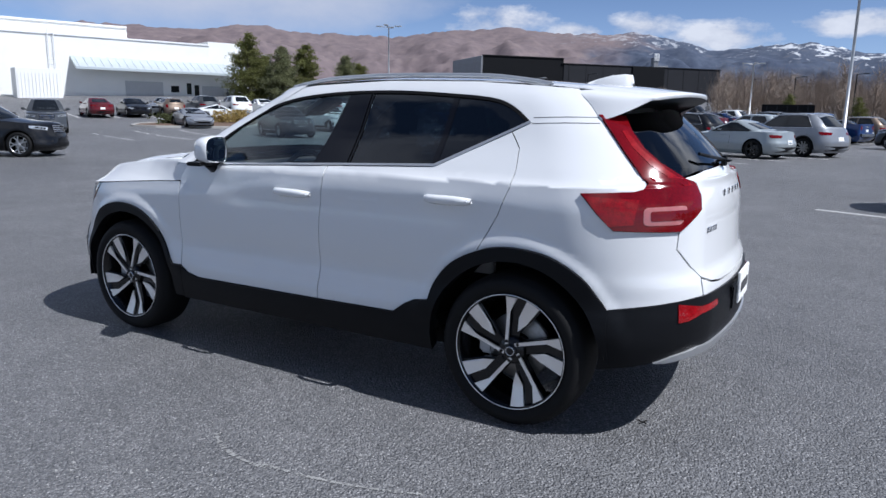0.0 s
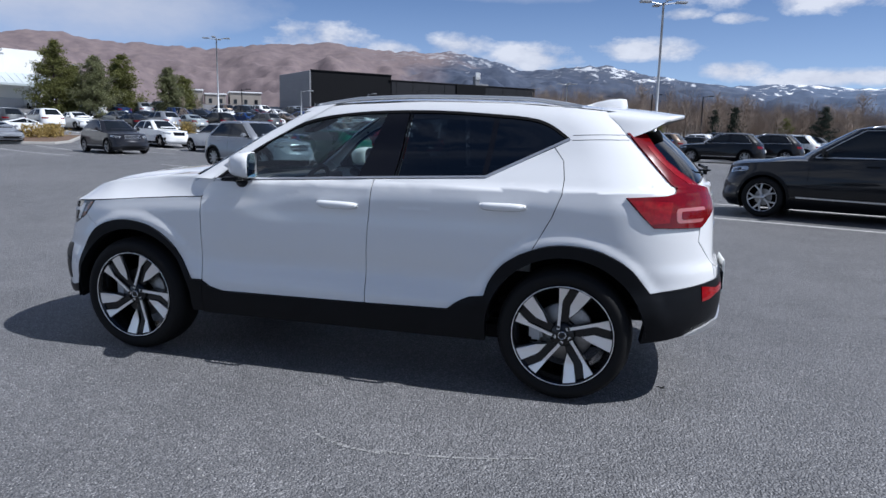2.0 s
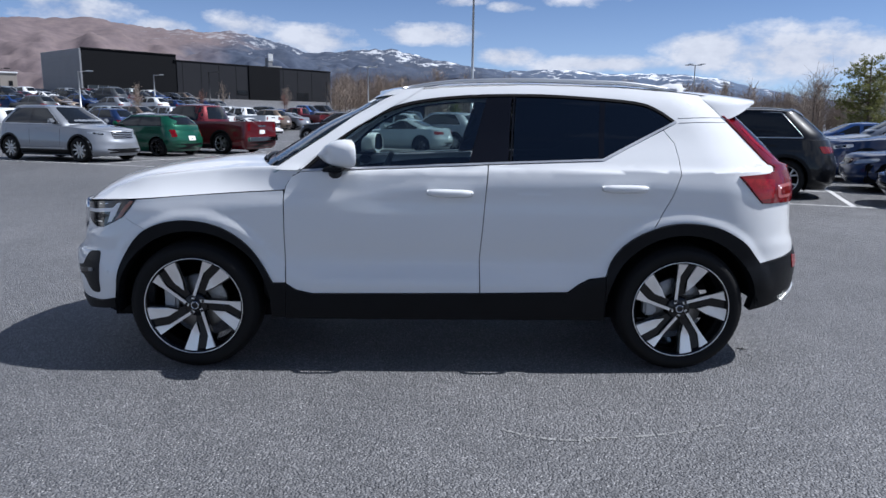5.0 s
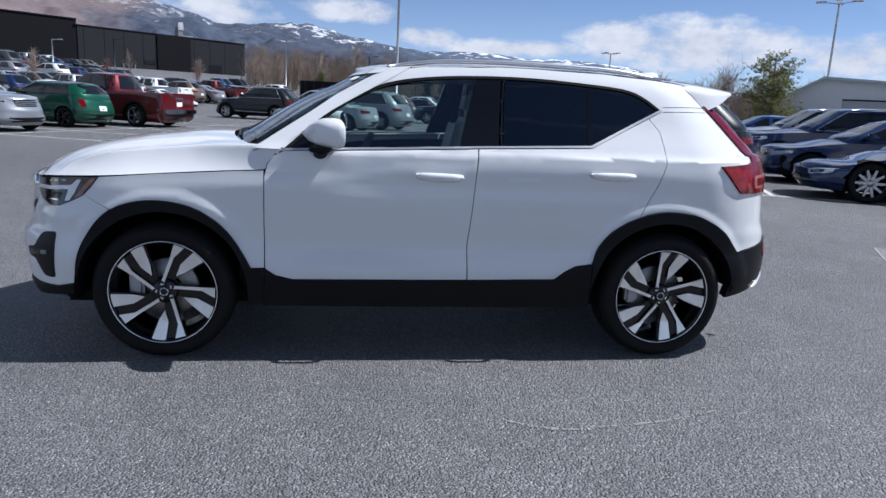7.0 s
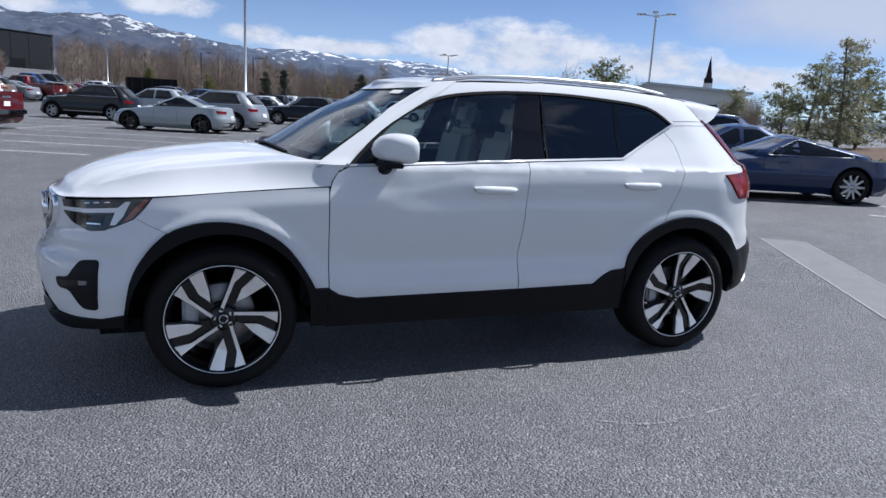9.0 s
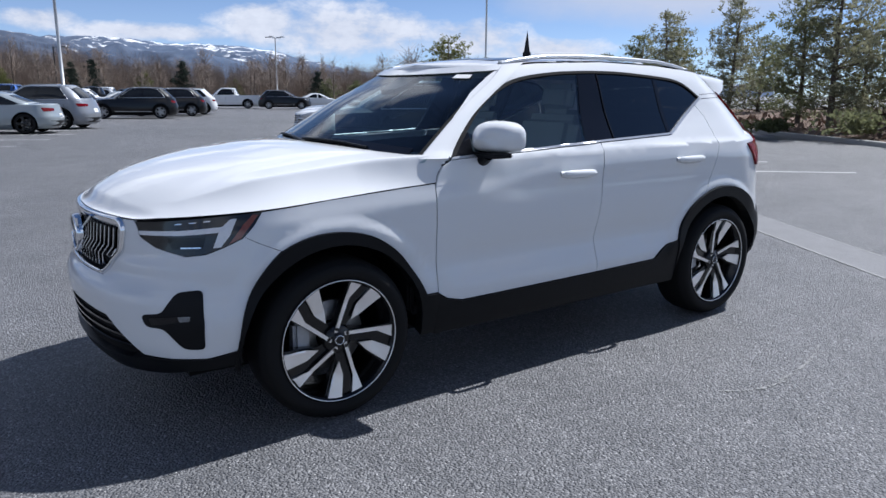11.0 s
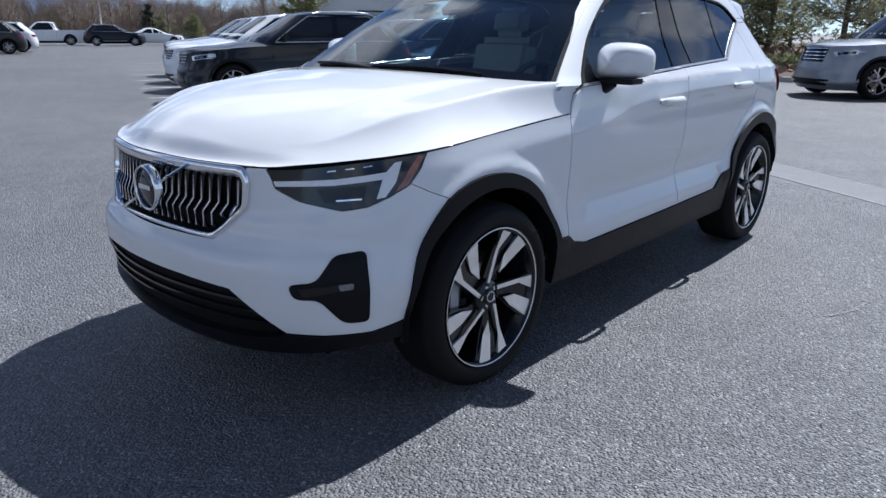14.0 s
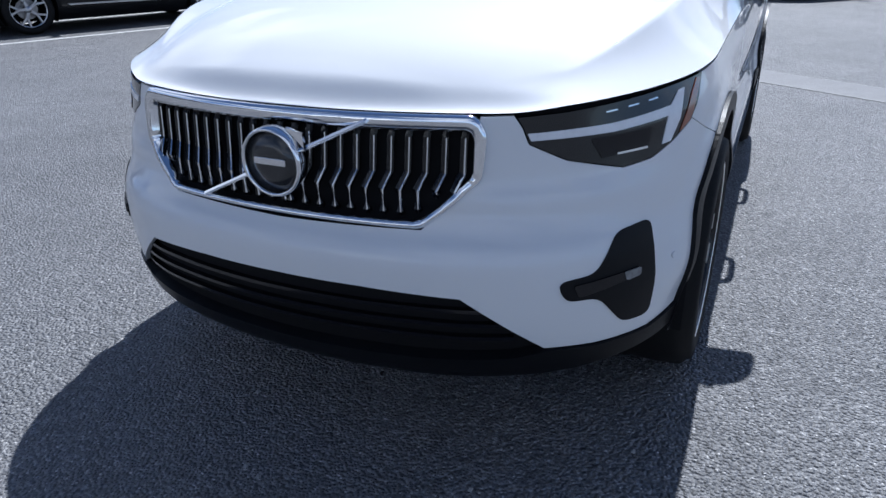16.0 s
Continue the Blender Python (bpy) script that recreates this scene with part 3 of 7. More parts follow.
def hero_car():
    car = thing("compact_suv", "pearl white compact SUV with black cladding, clean, parked alone on asphalt", "car")
    low, up, hood, roof = build_skins()
    skin = Skin([low, up, hood, roof])
    P = lambda *a, **k: patch(skin, *a, **k)
    cabin = Skin([up, roof])
    C = lambda *a, **k: patch(cabin, *a, **k)

    # under the panels: a dark shell, open at the wheels and above the belt
    shell_v, shell_f = [], []
    for s in (1, -1):
        g = low.copy()
        nrm = grid_normals(low)
        g = (g - nrm * 0.022) * (1, s, 1)
        k = len(shell_v)
        shell_v += g.reshape(-1, 3).tolist()
        flat = g.reshape(-1, 3)
        for f in grid_faces(low, s < 0):
            c = flat[list(f)].mean(0)
            side = abs(c[1]) > 0.70
            if c[2] < (0.33 if c[0] < 0 else 0.28 if c[0] < 1.6 else 0.44):
                continue
            if not any(side and math.hypot(c[0] - wx, c[2] - 0.36) < 0.455 for wx in (-1.351, 1.368)):
                shell_f.append(tuple(i + k for i in f))
    mesh_part("inner_shell", shell_v, shell_f, DARK, car, "", True)
    part("underbody", box_bm((3.6, 1.30, 0.12), (-0.15, 0, 0.29), 0.03), DARK, car)
    part("floor_pan", box_bm((1.92, 1.74, 0.05), (0.0, 0, 0.42), 0.01), DARK, car)
    part("boot_floor", box_bm((0.98, 1.26, 0.05), (1.45, 0, 0.46), 0.01), DARK, car)
    part("bulkhead", box_bm((0.04, 1.72, 0.62), (-0.955, 0, 0.72), 0.01), DARK, car)
    part("engine_tray", box_bm((1.10, 1.24, 0.05), (-1.52, 0, 0.44), 0.01), DARK, car)
    # wheel housings
    for wx in (-1.351, 1.368):
        for s in (-1, 1):
            v, f = [], []
            for i in range(25):
                a = math.radians(-6 + 192 * i / 24 if wx < 0 else 6 + 172 * i / 24)
                for y in (0.90, 0.60):
                    v.append((wx + 0.44 * math.cos(a), s * y, 0.36 + 0.44 * math.sin(a)))
            f = [(2 * i, 2 * i + 1, 2 * i + 3, 2 * i + 2) for i in range(24)] + [tuple(2 * i + 1 for i in range(25))]
            mesh_part("wheel_housing", v, f, DARK, car, "", True)

    # side panels, outlines in metres along and up
    dlo_top = [(-0.746, 1.118), (-0.614, 1.237), (-0.479, 1.349), (-0.316, 1.44), (-0.148, 1.495), (0.091, 1.527), (0.34, 1.54), (0.6, 1.541), (0.85, 1.529), (1.111, 1.508), (1.235, 1.47), (1.343, 1.396)]
    arch_f = [(-0.909, 0.5), (-0.964, 0.599), (-1.051, 0.714), (-1.159, 0.792), (-1.266, 0.829), (-1.38, 0.841), (-1.48, 0.831), (-1.56, 0.806), (-1.634, 0.758), (-1.706, 0.670), (-1.760, 0.558), (-1.790, 0.398)]
    arch_r = [(0.937, 0.547), (0.967, 0.636), (1.035, 0.725), (1.131, 0.79), (1.255, 0.835), (1.384, 0.848), (1.544, 0.825), (1.687, 0.752), (1.767, 0.664), (1.801, 0.62)]
    sill = [(-0.838, 0.495), (-0.785, 0.459), (-0.694, 0.438), (0.236, 0.447), (0.728, 0.455), (0.788, 0.501), (0.849, 0.532), (0.937, 0.547)]
    def flowing(pts, m=4):
        """A smooth line through the points."""
        q = [Vector(p) for p in pts]
        q = [q[0] * 2 - q[1]] + q + [q[-1] * 2 - q[-2]]
        out = []
        for a, b, c, d in zip(q, q[1:], q[2:], q[3:]):
            for i in range(m):
                t = i / m
                out.append(tuple(0.5 * (2 * b + (c - a) * t + (2 * a - 5 * b + 4 * c - d) * t * t + (3 * b - a - 3 * c + d) * t ** 3)))
        return out + [tuple(q[-2])]

    dlo_top = flowing(dlo_top, 3)
    arch_front, arch_f, arch_r, arch_r_low = flowing(arch_f[:8]), flowing(arch_f), flowing(arch_r), flowing(arch_r[:4])
    P("front_fender", [(-1.655, 0.947), (-1.375, 0.973), (-1.051, 0.996), (-0.843, 1.009), (-0.843, 0.738), (-0.84, 0.5)] + arch_front + [(-1.595, 0.787), (-1.665, 0.817), (-1.732, 0.853), (-1.69, 0.897)], "side", PAINT, car, gap=0.0018, both=True)
    P("front_door", [(-0.741, 1.112), (-0.2, 1.133), (0.272, 1.155), (0.261, 1.005), (0.247, 0.82), (0.233, 0.642), (0.236, 0.447), (-0.694, 0.438), (-0.785, 0.459), (-0.838, 0.495), (-0.842, 0.738), (-0.841, 0.981), (-0.826, 1.04), (-0.796, 1.084)], "side", PAINT, car, both=True)
    P("rear_door", [(0.275, 1.155), (0.90, 1.181), (1.262, 1.352), (1.318, 1.281), (1.332, 1.19), (1.33, 1.112), (1.284, 0.99), (1.18, 0.80)] + arch_r_low[::-1] + [(0.849, 0.532), (0.788, 0.501), (0.728, 0.455), (0.238, 0.447), (0.233, 0.642), (0.247, 0.82), (0.261, 1.005)], "side", PAINT, car, both=True)
    frame_out = [(-0.912, 1.09), (-0.785, 1.17), (-0.63, 1.305), (-0.475, 1.415), (-0.325, 1.502), (-0.22, 1.553), (0.0, 1.575), (0.5, 1.596), (1.0, 1.588), (1.35, 1.566), (1.515, 1.552)]
    lamp_edge = [(1.655, 1.408), (1.73, 1.325), (1.82, 1.225), (1.90, 1.152), (1.893, 1.130), (1.86, 1.118), (1.655, 1.106), (1.735, 1.02), (1.80, 0.958), (2.032, 0.955)]
    P("quarter_panel", frame_out[1:] + lamp_edge + [(2.030, 0.88), (2.079, 0.80), (2.118, 0.748), (2.128, 0.71), (2.135, 0.668)] + arch_r[:11:-1] + [(1.18, 0.80), (1.284, 0.99), (1.33, 1.112), (1.332, 1.19), (1.318, 1.281), (1.262, 1.352), (1.343, 1.396)] + dlo_top[-2::-1], "side", PAINT, car, step=0.025, both=True)

    # black cladding, proud of the paint
    inner_f = [(-1.782, 0.31)] + arc_line(-1.351, 0.36, 0.425, 180, 8, 22) + [(-0.925, 0.30)]
    P("front_arch_trim", [(-0.838, 0.495)] + arch_f + [(-1.80, 0.32)] + inner_f + [(-0.85, 0.30)], "side", BLACK_PLASTIC, car, off=0.011, thick=0.055, step=0.02, gap=0, both=True)
    P("sill_trim", sill + [(0.942, 0.40), (0.945, 0.29), (-0.85, 0.29)], "side", BLACK_PLASTIC, car, off=0.010, thick=0.05, gap=0.0015, both=True)
    inner_r = arc_line(1.368, 0.36, 0.425, 4, 185, 22)
    P("rear_arch_trim", arch_r + [(1.815, 0.372)] + inner_r + [(0.942, 0.40)], "side", BLACK_PLASTIC, car, off=0.016, thick=0.06, step=0.025, gap=0, both=True)
    deg = lambda x, y, c: math.degrees(math.atan2(y, x - c if c > 0 else c - x))
    S = (0.016, 1)
    rb = [(deg(1.80, 0.9, 1.2), 0.62), (50, 0.632), (42, 0.655), (35, 0.668), (28, 0.672), (20, 0.672)]
    rb_low = [(57, 0.355), (50, 0.375), (42, 0.408), (36, 0.428), (30, 0.436), (15, 0.44)]
    P("rear_bumper_trim", rb + [(-a, z) for a, z in rb[::-1]] + [(-a, z) for a, z in rb_low] + rb_low[::-1], "tail", BLACK_PLASTIC, car, off=0.010, thick=0.05, gap=0, scale=S)
    P("skid_plate", [(45, 0.398), (41, 0.424), (34, 0.452), (0, 0.462), (-34, 0.452), (-41, 0.424), (-45, 0.398), (-42, 0.396), (-34, 0.415), (0, 0.422), (34, 0.415), (42, 0.396)], "tail", SILVER_TRIM, car, off=0.02, thick=0.04, gap=0, scale=S, label="satin silver skid plate")
    P("rear_reflector", rounded([(deg(2.062, 0.725, 1.2), 0.648), (deg(2.11, 0.60, 1.2), 0.628), (deg(2.15, 0.46, 1.2), 0.634), (deg(2.15, 0.46, 1.2), 0.612), (deg(2.11, 0.60, 1.2), 0.598), (deg(2.085, 0.68, 1.2), 0.575), (deg(2.062, 0.728, 1.2), 0.57)], 0.2), "tail", RED_BRIGHT, car, off=0.014, thick=0.02, step=0.02, gap=0, scale=S, both=True, label="red lower reflector")

    # nose: bumper skin, lips, intake
    head_low = [(32.6, 0.878), (33.4, 0.842), (38, 0.804), (45.5, 0.776), (50, 0.786), (54, 0.814), (58, 0.848)]

    def turn_nose(x, z):
        q = skin.place("side", x, z)[0]
        return (math.degrees(math.atan2(-q.y, -1.2 - q.x)), z)

    half = [(0, 0.652), (12, 0.655), (20.2, 0.657), (23.9, 0.710), (27.5, 0.764), (27.6, 0.903), (31.6, 0.905)] + head_low + [turn_nose(-1.732, 0.853), turn_nose(-1.665, 0.817), turn_nose(-1.60, 0.789), turn_nose(-1.634, 0.758), turn_nose(-1.706, 0.670), turn_nose(-1.760, 0.558), turn_nose(-1.786, 0.40), (50, 0.372), (42, 0.366), (35.2, 0.370), (31.5, 0.42), (24.8, 0.512), (12, 0.523), (0, 0.525)]
    P("front_bumper", half + [(-a, z) for a, z in half[-2:0:-1]], "nose", PAINT, car, step=0.02, gap=0.0004, scale=S)
    lip = [turn_nose(-1.786, 0.398), (50, 0.370), (42, 0.363), (35.3, 0.366), (31.4, 0.35), (20, 0.338), (0, 0.335)]
    lip_low = [(57, 0.345), (50, 0.325), (40, 0.300), (20, 0.270), (0, 0.262)]
    P("front_lip", lip + [(-a, z) for a, z in lip[-2::-1]] + [(-a, z) for a, z in lip_low[:-1]] + lip_low[::-1], "nose", BLACK_PLASTIC, car, off=0.008, thick=0.05, gap=0, scale=S)
    for z0, w in ((0.478, 28.2), (0.440, 29.8), (0.402, 31.4)):
        P("intake_bar", [(-w, z0), (w, z0), (w, z0 - 0.010), (-w, z0 - 0.010)], "nose", GLOSS_BLACK, car, off=-0.008, thick=0.03, gap=0, scale=S)
    P("intake_screen", [(-30, 0.52), (30, 0.52), (31, 0.35), (-31, 0.35)], "nose", DARK, car, off=-0.035, thick=0.0, gap=0, scale=S)
    for k in range(3):
        for j in range(4):
            y = -0.02 - 0.13 * k
            P("radiator_fin", [(y, 0.505 - 0.008 * j), (y - 0.09, 0.505 - 0.008 * j), (y - 0.09, 0.502 - 0.008 * j), (y, 0.502 - 0.008 * j)], "front", CALIPER, car, off=-0.03, thick=0.0, gap=0)
    # fog lamp surround
    corner = lambda y, z: (deg(-2.2 + 0.73 * (y - 0.45), y, -1.2), z)
    fog = [corner(*q) for q in rounded([(0.632, 0.546), (0.705, 0.556), (0.752, 0.640), (0.838, 0.652), (0.846, 0.52), (0.842, 0.412), (0.772, 0.412), (0.712, 0.496), (0.648, 0.496)], 0.022)]
    P("fog_surround", fog, "nose", BLACK_PLASTIC, car, off=0.003, thick=0.02, step=0.012, gap=0, scale=S, both=True)
    P("fog_blade", [corner(*q) for q in rounded([(0.662, 0.536), (0.800, 0.553), (0.803, 0.538), (0.745, 0.522), (0.672, 0.506)], 0.006)], "nose", GLOSS_BLACK, car, off=0.007, thick=0.02, step=0.01, gap=0, scale=S, both=True)
    P("fog_lamp", [corner(*q) for q in rounded([(0.762, 0.548), (0.802, 0.551), (0.802, 0.532), (0.768, 0.527)], 0.006)], "nose", SMOKE_CLEAR, car, off=0.009, thick=0.012, step=0.01, gap=0, scale=S, both=True, label="clear fog lamp")
    P("parking_sensor", [(53.6 + 0.5 * math.cos(a), 0.545 + 0.008 * math.sin(a)) for a in np.linspace(0, 2 * math.pi, 14, endpoint=False)], "nose", PAINT, car, off=0.003, thick=0.006, step=0.02, gap=0, scale=S, both=True)

    # headlights
    head = [(31.8, 0.902), (38, 0.909), (46, 0.923), (54, 0.937), (60, 0.945), (62.3, 0.948), (60.5, 0.895)] + head_low[::-1]
    P("headlight", head, "nose", LAMP_DARK, car, off=0.001, thick=0.02, step=0.014, scale=S, both=True, label="smoked headlight with T-shaped light guide")
    lamps = [o for o in car.children if o.name.startswith("headlight")]
    for o in lamps:
        s = -1 if o.scale[1] < 0 else 1
        P("light_guide", [(33.2, 0.866), (44, 0.876), (53.5, 0.894), (55.2, 0.922), (56.6, 0.925), (55.2, 0.86), (53.2, 0.815), (51.6, 0.812), (52.8, 0.872), (44, 0.857), (33.6, 0.85)], "nose", LAMP_WHITE, o, off=0.0035, thick=0.004, step=0.014, gap=0, scale=S, label="pale T-shaped light guide")
        P("amber_reflector", [(55.0, 0.828), (57.6, 0.85), (61.2, 0.936), (60.0, 0.938), (58.2, 0.905)], "nose", AMBER, o, off=0.003, thick=0.004, step=0.014, gap=0, scale=S, label="amber side reflector")
        P("projector", rounded([(41, 0.846), (50, 0.855), (49.2, 0.81), (42.5, 0.803)], 0.3), "nose", GLOSS_BLACK, o, off=0.003, thick=0.004, step=0.02, gap=0, scale=S)
        P("lamp_bar", [(44.5, 0.812), (49, 0.816), (49, 0.811), (44.5, 0.807)], "nose", CHROME, o, off=0.006, thick=0.004, step=0.03, gap=0, scale=S)
        for k in range(3):
            P("lamp_bar", [(43 + 3.2 * k, 0.902 + 0.006 * k), (44.6 + 3.2 * k, 0.905 + 0.006 * k), (44.6 + 3.2 * k, 0.902 + 0.006 * k), (43 + 3.2 * k, 0.899 + 0.006 * k)], "nose", CHROME, o, off=0.004, thick=0.003, step=0.03, gap=0, scale=S)

    # grille: chrome frame, upright slats with a kink, badge on a slanted bar
    rim = rounded([(-0.462, 0.907), (0.462, 0.907), (0.485, 0.868), (0.478, 0.765), (0.362, 0.658), (-0.362, 0.658), (-0.478, 0.765), (-0.485, 0.868)], 0.02)
    hole = rounded([(-0.446, 0.873), (0.446, 0.873), (0.458, 0.856), (0.458, 0.772), (0.352, 0.672), (-0.352, 0.672), (-0.458, 0.772), (-0.458, 0.856)], 0.02)
    def dense(pts):
        out = []
        for q, r in zip(pts, pts[1:] + pts[:1]):
            k = max(1, int(math.hypot(r[0] - q[0], r[1] - q[1]) / 0.03))
            out += [(q[0] + (r[0] - q[0]) * i / k, q[1] + (r[1] - q[1]) * i / k) for i in range(k)]
        return out

    rim, hole = dense(rim), dense(hole)
    P("grille_back", hole, "front", DARK, car, off=-0.020, thick=0.0, gap=0)
    frame_v = []
    for y, z in rim:
        j = min(range(len(hole)), key=lambda i: (hole[i][0] - y) ** 2 + (hole[i][1] - z) ** 2)
        o, no = skin.place("front", y, z)
        i_, ni = skin.place("front", *hole[j])
        frame_v += [o - no * 0.006, o + no * 0.013, o * 0.8 + i_ * 0.2 + no * 0.020, i_ + ni * 0.014, i_ - ni * 0.03]
    n = len(rim)
    frame_f = [(5 * i + k, 5 * i + k + 1, 5 * ((i + 1) % n) + k + 1, 5 * ((i + 1) % n) + k) for i in range(n) for k in range(4)]
    grille = mesh_part("grille_frame", frame_v, frame_f, CHROME, car, "chrome grille frame", True)
    for k in range(23):
        y = -0.435 + 0.87 * k / 22
        lim = 0.68 + max(0, abs(y) - 0.345) * 0.9
        run = [(0.866, 0.0), (0.858, 0.006), (0.78, 0.006), (0.745, 0.020), (lim + 0.014, 0.014), (lim + 0.006, 0.004)]
        path = []
        for z, lift in run:
            p, nn = skin.place("front", y + (0.012 if z < 0.77 and y < 0 else -0.012 if z < 0.77 else 0), z)
            path.append(p - Vector((lift - 0.011, 0, 0)))
        mesh_part("slat", *tube_data(path, 0.0095, 6), RIM_BLACK, grille)
        mesh_part("slat_edge", *tube_data([p + Vector((-0.0078, -0.0062, 0)) for p in path[1:-1]], 0.0024, 5), CHROME, grille, "thin chrome edge")
    a, b = skin.place("front", -0.235, 0.893)[0], skin.place("front", 0.225, 0.678)[0]
    front_x = Vector((-0.024, 0, 0))
    mesh_part("badge_bar", *tube_data([a + front_x, (a + b) / 2 + front_x * 1.3, b + front_x], 0.0085, 6, flat=0.7), CHROME, grille)
    c = skin.place("front", 0.0, 0.785)[0] + Vector((-0.03, 0, 0))
    ring = [(c.x + 0.02, 0.085), (c.x - 0.002, 0.083), (c.x - 0.010, 0.079), (c.x - 0.008, 0.0735), (c.x - 0.002, 0.073)]
    v, f = lathe_data([(r, x) for x, r in ring], 40)
    mesh_part("badge_ring", [(y, x, c.z + z) for x, y, z in v], f, CHROME, grille, "round chrome badge ring", True)
    v, f = lathe_data([(0.0005, c.x - 0.006), (0.03, c.x - 0.0055), (0.074, c.x - 0.001), (0.074, c.x + 0.01)], 40)
    mesh_part("badge_disc", [(y, x, c.z + z) for x, y, z in v], f, BADGE_DARK, grille, "", True)
    part("badge_bar_plain", box_bm((0.003, 0.088, 0.016), (c.x - 0.0075, 0, c.z + 0.004), 0.001), CHROME, grille)
    v, f = flat_prism([(-0.10, 0.045), (-0.055, 0.088), (-0.098, 0.078)], -0.004, 0.004)
    mesh_part("badge_arrow", [(c.x - 0.004 + y, x, c.z + z) for x, y, z in v], f, CHROME, grille)

    # bonnet and roof skins, windscreen, glass
    cols = [j for j in range(hood.shape[1]) if hood[0, j, 0] < -0.68]
    bon = hood[:, : cols[-1] + 1]
    full = np.concatenate([bon, (bon * (1, -1, 1))[::-1][1:]])
    base = up[11, :50]

    def stop(p):
        """How far a point of the bonnet lies before the windscreen's foot and the door's front edge."""
        glass = np.interp(abs(p[1]), -base[:, 1], base[:, 0]) - 0.010 + 0.06 * float(ease(abs(p[1]), 0.83, 0.85))
        return min(glass, np.interp(p[2], [0.98, 1.04, 1.084, 1.112, 1.14], [-0.845, -0.828, -0.792, -0.735, -0.69])) - p[0]

    cut_at = np.zeros(full.shape[:2], bool)
    for r in range(full.shape[0]):
        for q in range(1, full.shape[1]):
            a, b = full[r, q - 1], full[r, q]
            if stop(b) < 0:
                t = stop(a) / (stop(a) - stop(b))
                full[r, q:] = a + (b - a) * t
                cut_at[r, q + 1:] = True
                break
    flat, cut_flat = full.reshape(-1, 3), cut_at.reshape(-1)
    bon_f = [q for q in grid_faces(full) if not any(cut_flat[k] for k in q)]
    mesh_part("bonnet", flat, bon_f, PAINT, car, "", True)
    top = np.concatenate([roof, (roof * (1, -1, 1))[::-1][1:]])
    mesh_part("roof_skin", top.reshape(-1, 3), grid_faces(top), PAINT, car, "", True)
    part("roof_lining", box_bm((1.7, 1.0, 0.02), (0.55, 0, 1.53), 0.008), SEAT, car)
    P("glass_roof", rounded([(-0.16, -0.44), (1.05, -0.44), (1.05, 0.44), (-0.16, 0.44)], 0.06), "top", GLOSS_BLACK, car, off=0.002, thick=0.004, step=0.06, gap=0)
    away = grid_normals(up) * np.sign(grid_normals(up)[30:31, 5:6, 0:1] * -1)

    def strip(first, c0, c1, lift, n=8, last=44):
        """Part of the upper skin between two columns, which may change with the row."""
        rows = []
        for r in range(first, last):
            at = np.linspace(c0(r), c1(r), n)
            k = np.minimum(at.astype(int), up.shape[1] - 2)
            g = up + away * lift
            rows.append(g[r, k] + (g[r, k + 1] - g[r, k]) * (at - k)[:, None])
        return np.array(rows)

    glass_edge = lambda r: float(np.interp(r, [8, 12, 24, 36, 43], [30.0, 31.5, 34.0, 33.0, 31.5]))
    sheet = (up - away * 0.004)[8:, :36]
    sheet = np.concatenate([sheet[:, ::-1] * (1, -1, 1), sheet[:, 1:]], 1)
    mesh_part("windscreen", sheet.reshape(-1, 3), grid_faces(sheet), GLASS_SHIELD, car, "tinted windscreen", True)
    post = strip(9, glass_edge, lambda r: 43, 0.003, 12)
    inset = post[:, :1] * 0.988 + np.array((0.010, 0, 0))
    post = np.concatenate([inset, post], 1)
    border = strip(9, lambda r: glass_edge(r) - 3.2, lambda r: glass_edge(r) + 0.6, -0.0015, 4)
    header = strip(41, lambda r: 0, lambda r: 34, 0.003, 40)
    for s in (1, -1):
        mesh_part("windscreen_pillar", (post * (1, s, 1)).reshape(-1, 3), grid_faces(post, s < 0), PAINT, car, "", True)
        mesh_part("windscreen_border", (border * (1, s, 1)).reshape(-1, 3), grid_faces(border, s < 0), DARK, car, "", True)
    header = np.concatenate([header[:, ::-1] * (1, -1, 1), header[:, 1:]], 1)
    mesh_part("roof_header", header.reshape(-1, 3), grid_faces(header), PAINT, car, "", True)
    C("windscreen_band", [(-0.80, 1.125), (-0.4, 1.14), (0.4, 1.14), (0.80, 1.125), (0.775, 1.162), (0.4, 1.182), (-0.4, 1.182), (-0.775, 1.162)], "front", GLOSS_BLACK, car, off=0.002, thick=0.003, step=0.05, gap=0)
    C("mirror_housing", rounded([(-0.09, 1.44), (0.09, 1.44), (0.11, 1.53), (-0.11, 1.53)], 0.02), "front", DASH, car, off=-0.01, thick=0.03, step=0.05, gap=0)
    C("paper_sticker", [(-0.525, 1.506), (-0.42, 1.508), (-0.425, 1.489), (-0.535, 1.487)], "front", PAPER, car, off=0.003, thick=0.001, step=0.05, gap=0, label="small white paper sticker")
    for y0, y1 in ((-0.55, 0.05), (-0.02, 0.56)):
        path = [cabin.place("front", y0 + (y1 - y0) * t, 1.150 + 0.014 * t + 0.010 * math.sin(math.pi * t))[0] + Vector((-0.012, 0, 0.006)) for t in np.linspace(0, 1, 8)]
        mesh_part("wiper", *tube_data(path, 0.008, 6), BLACK_PLASTIC, car)

    P("window_surround", [(-0.748, 1.112), (-0.2, 1.135), (0.3, 1.158), (0.914, 1.182), (1.345, 1.394), (1.338, 1.404), (0.905, 1.192), (0.3, 1.168), (-0.2, 1.145), (-0.735, 1.122)], "side", SILVER_TRIM, car, off=0.004, thick=0.008, gap=0, both=True, label="bright window strip")
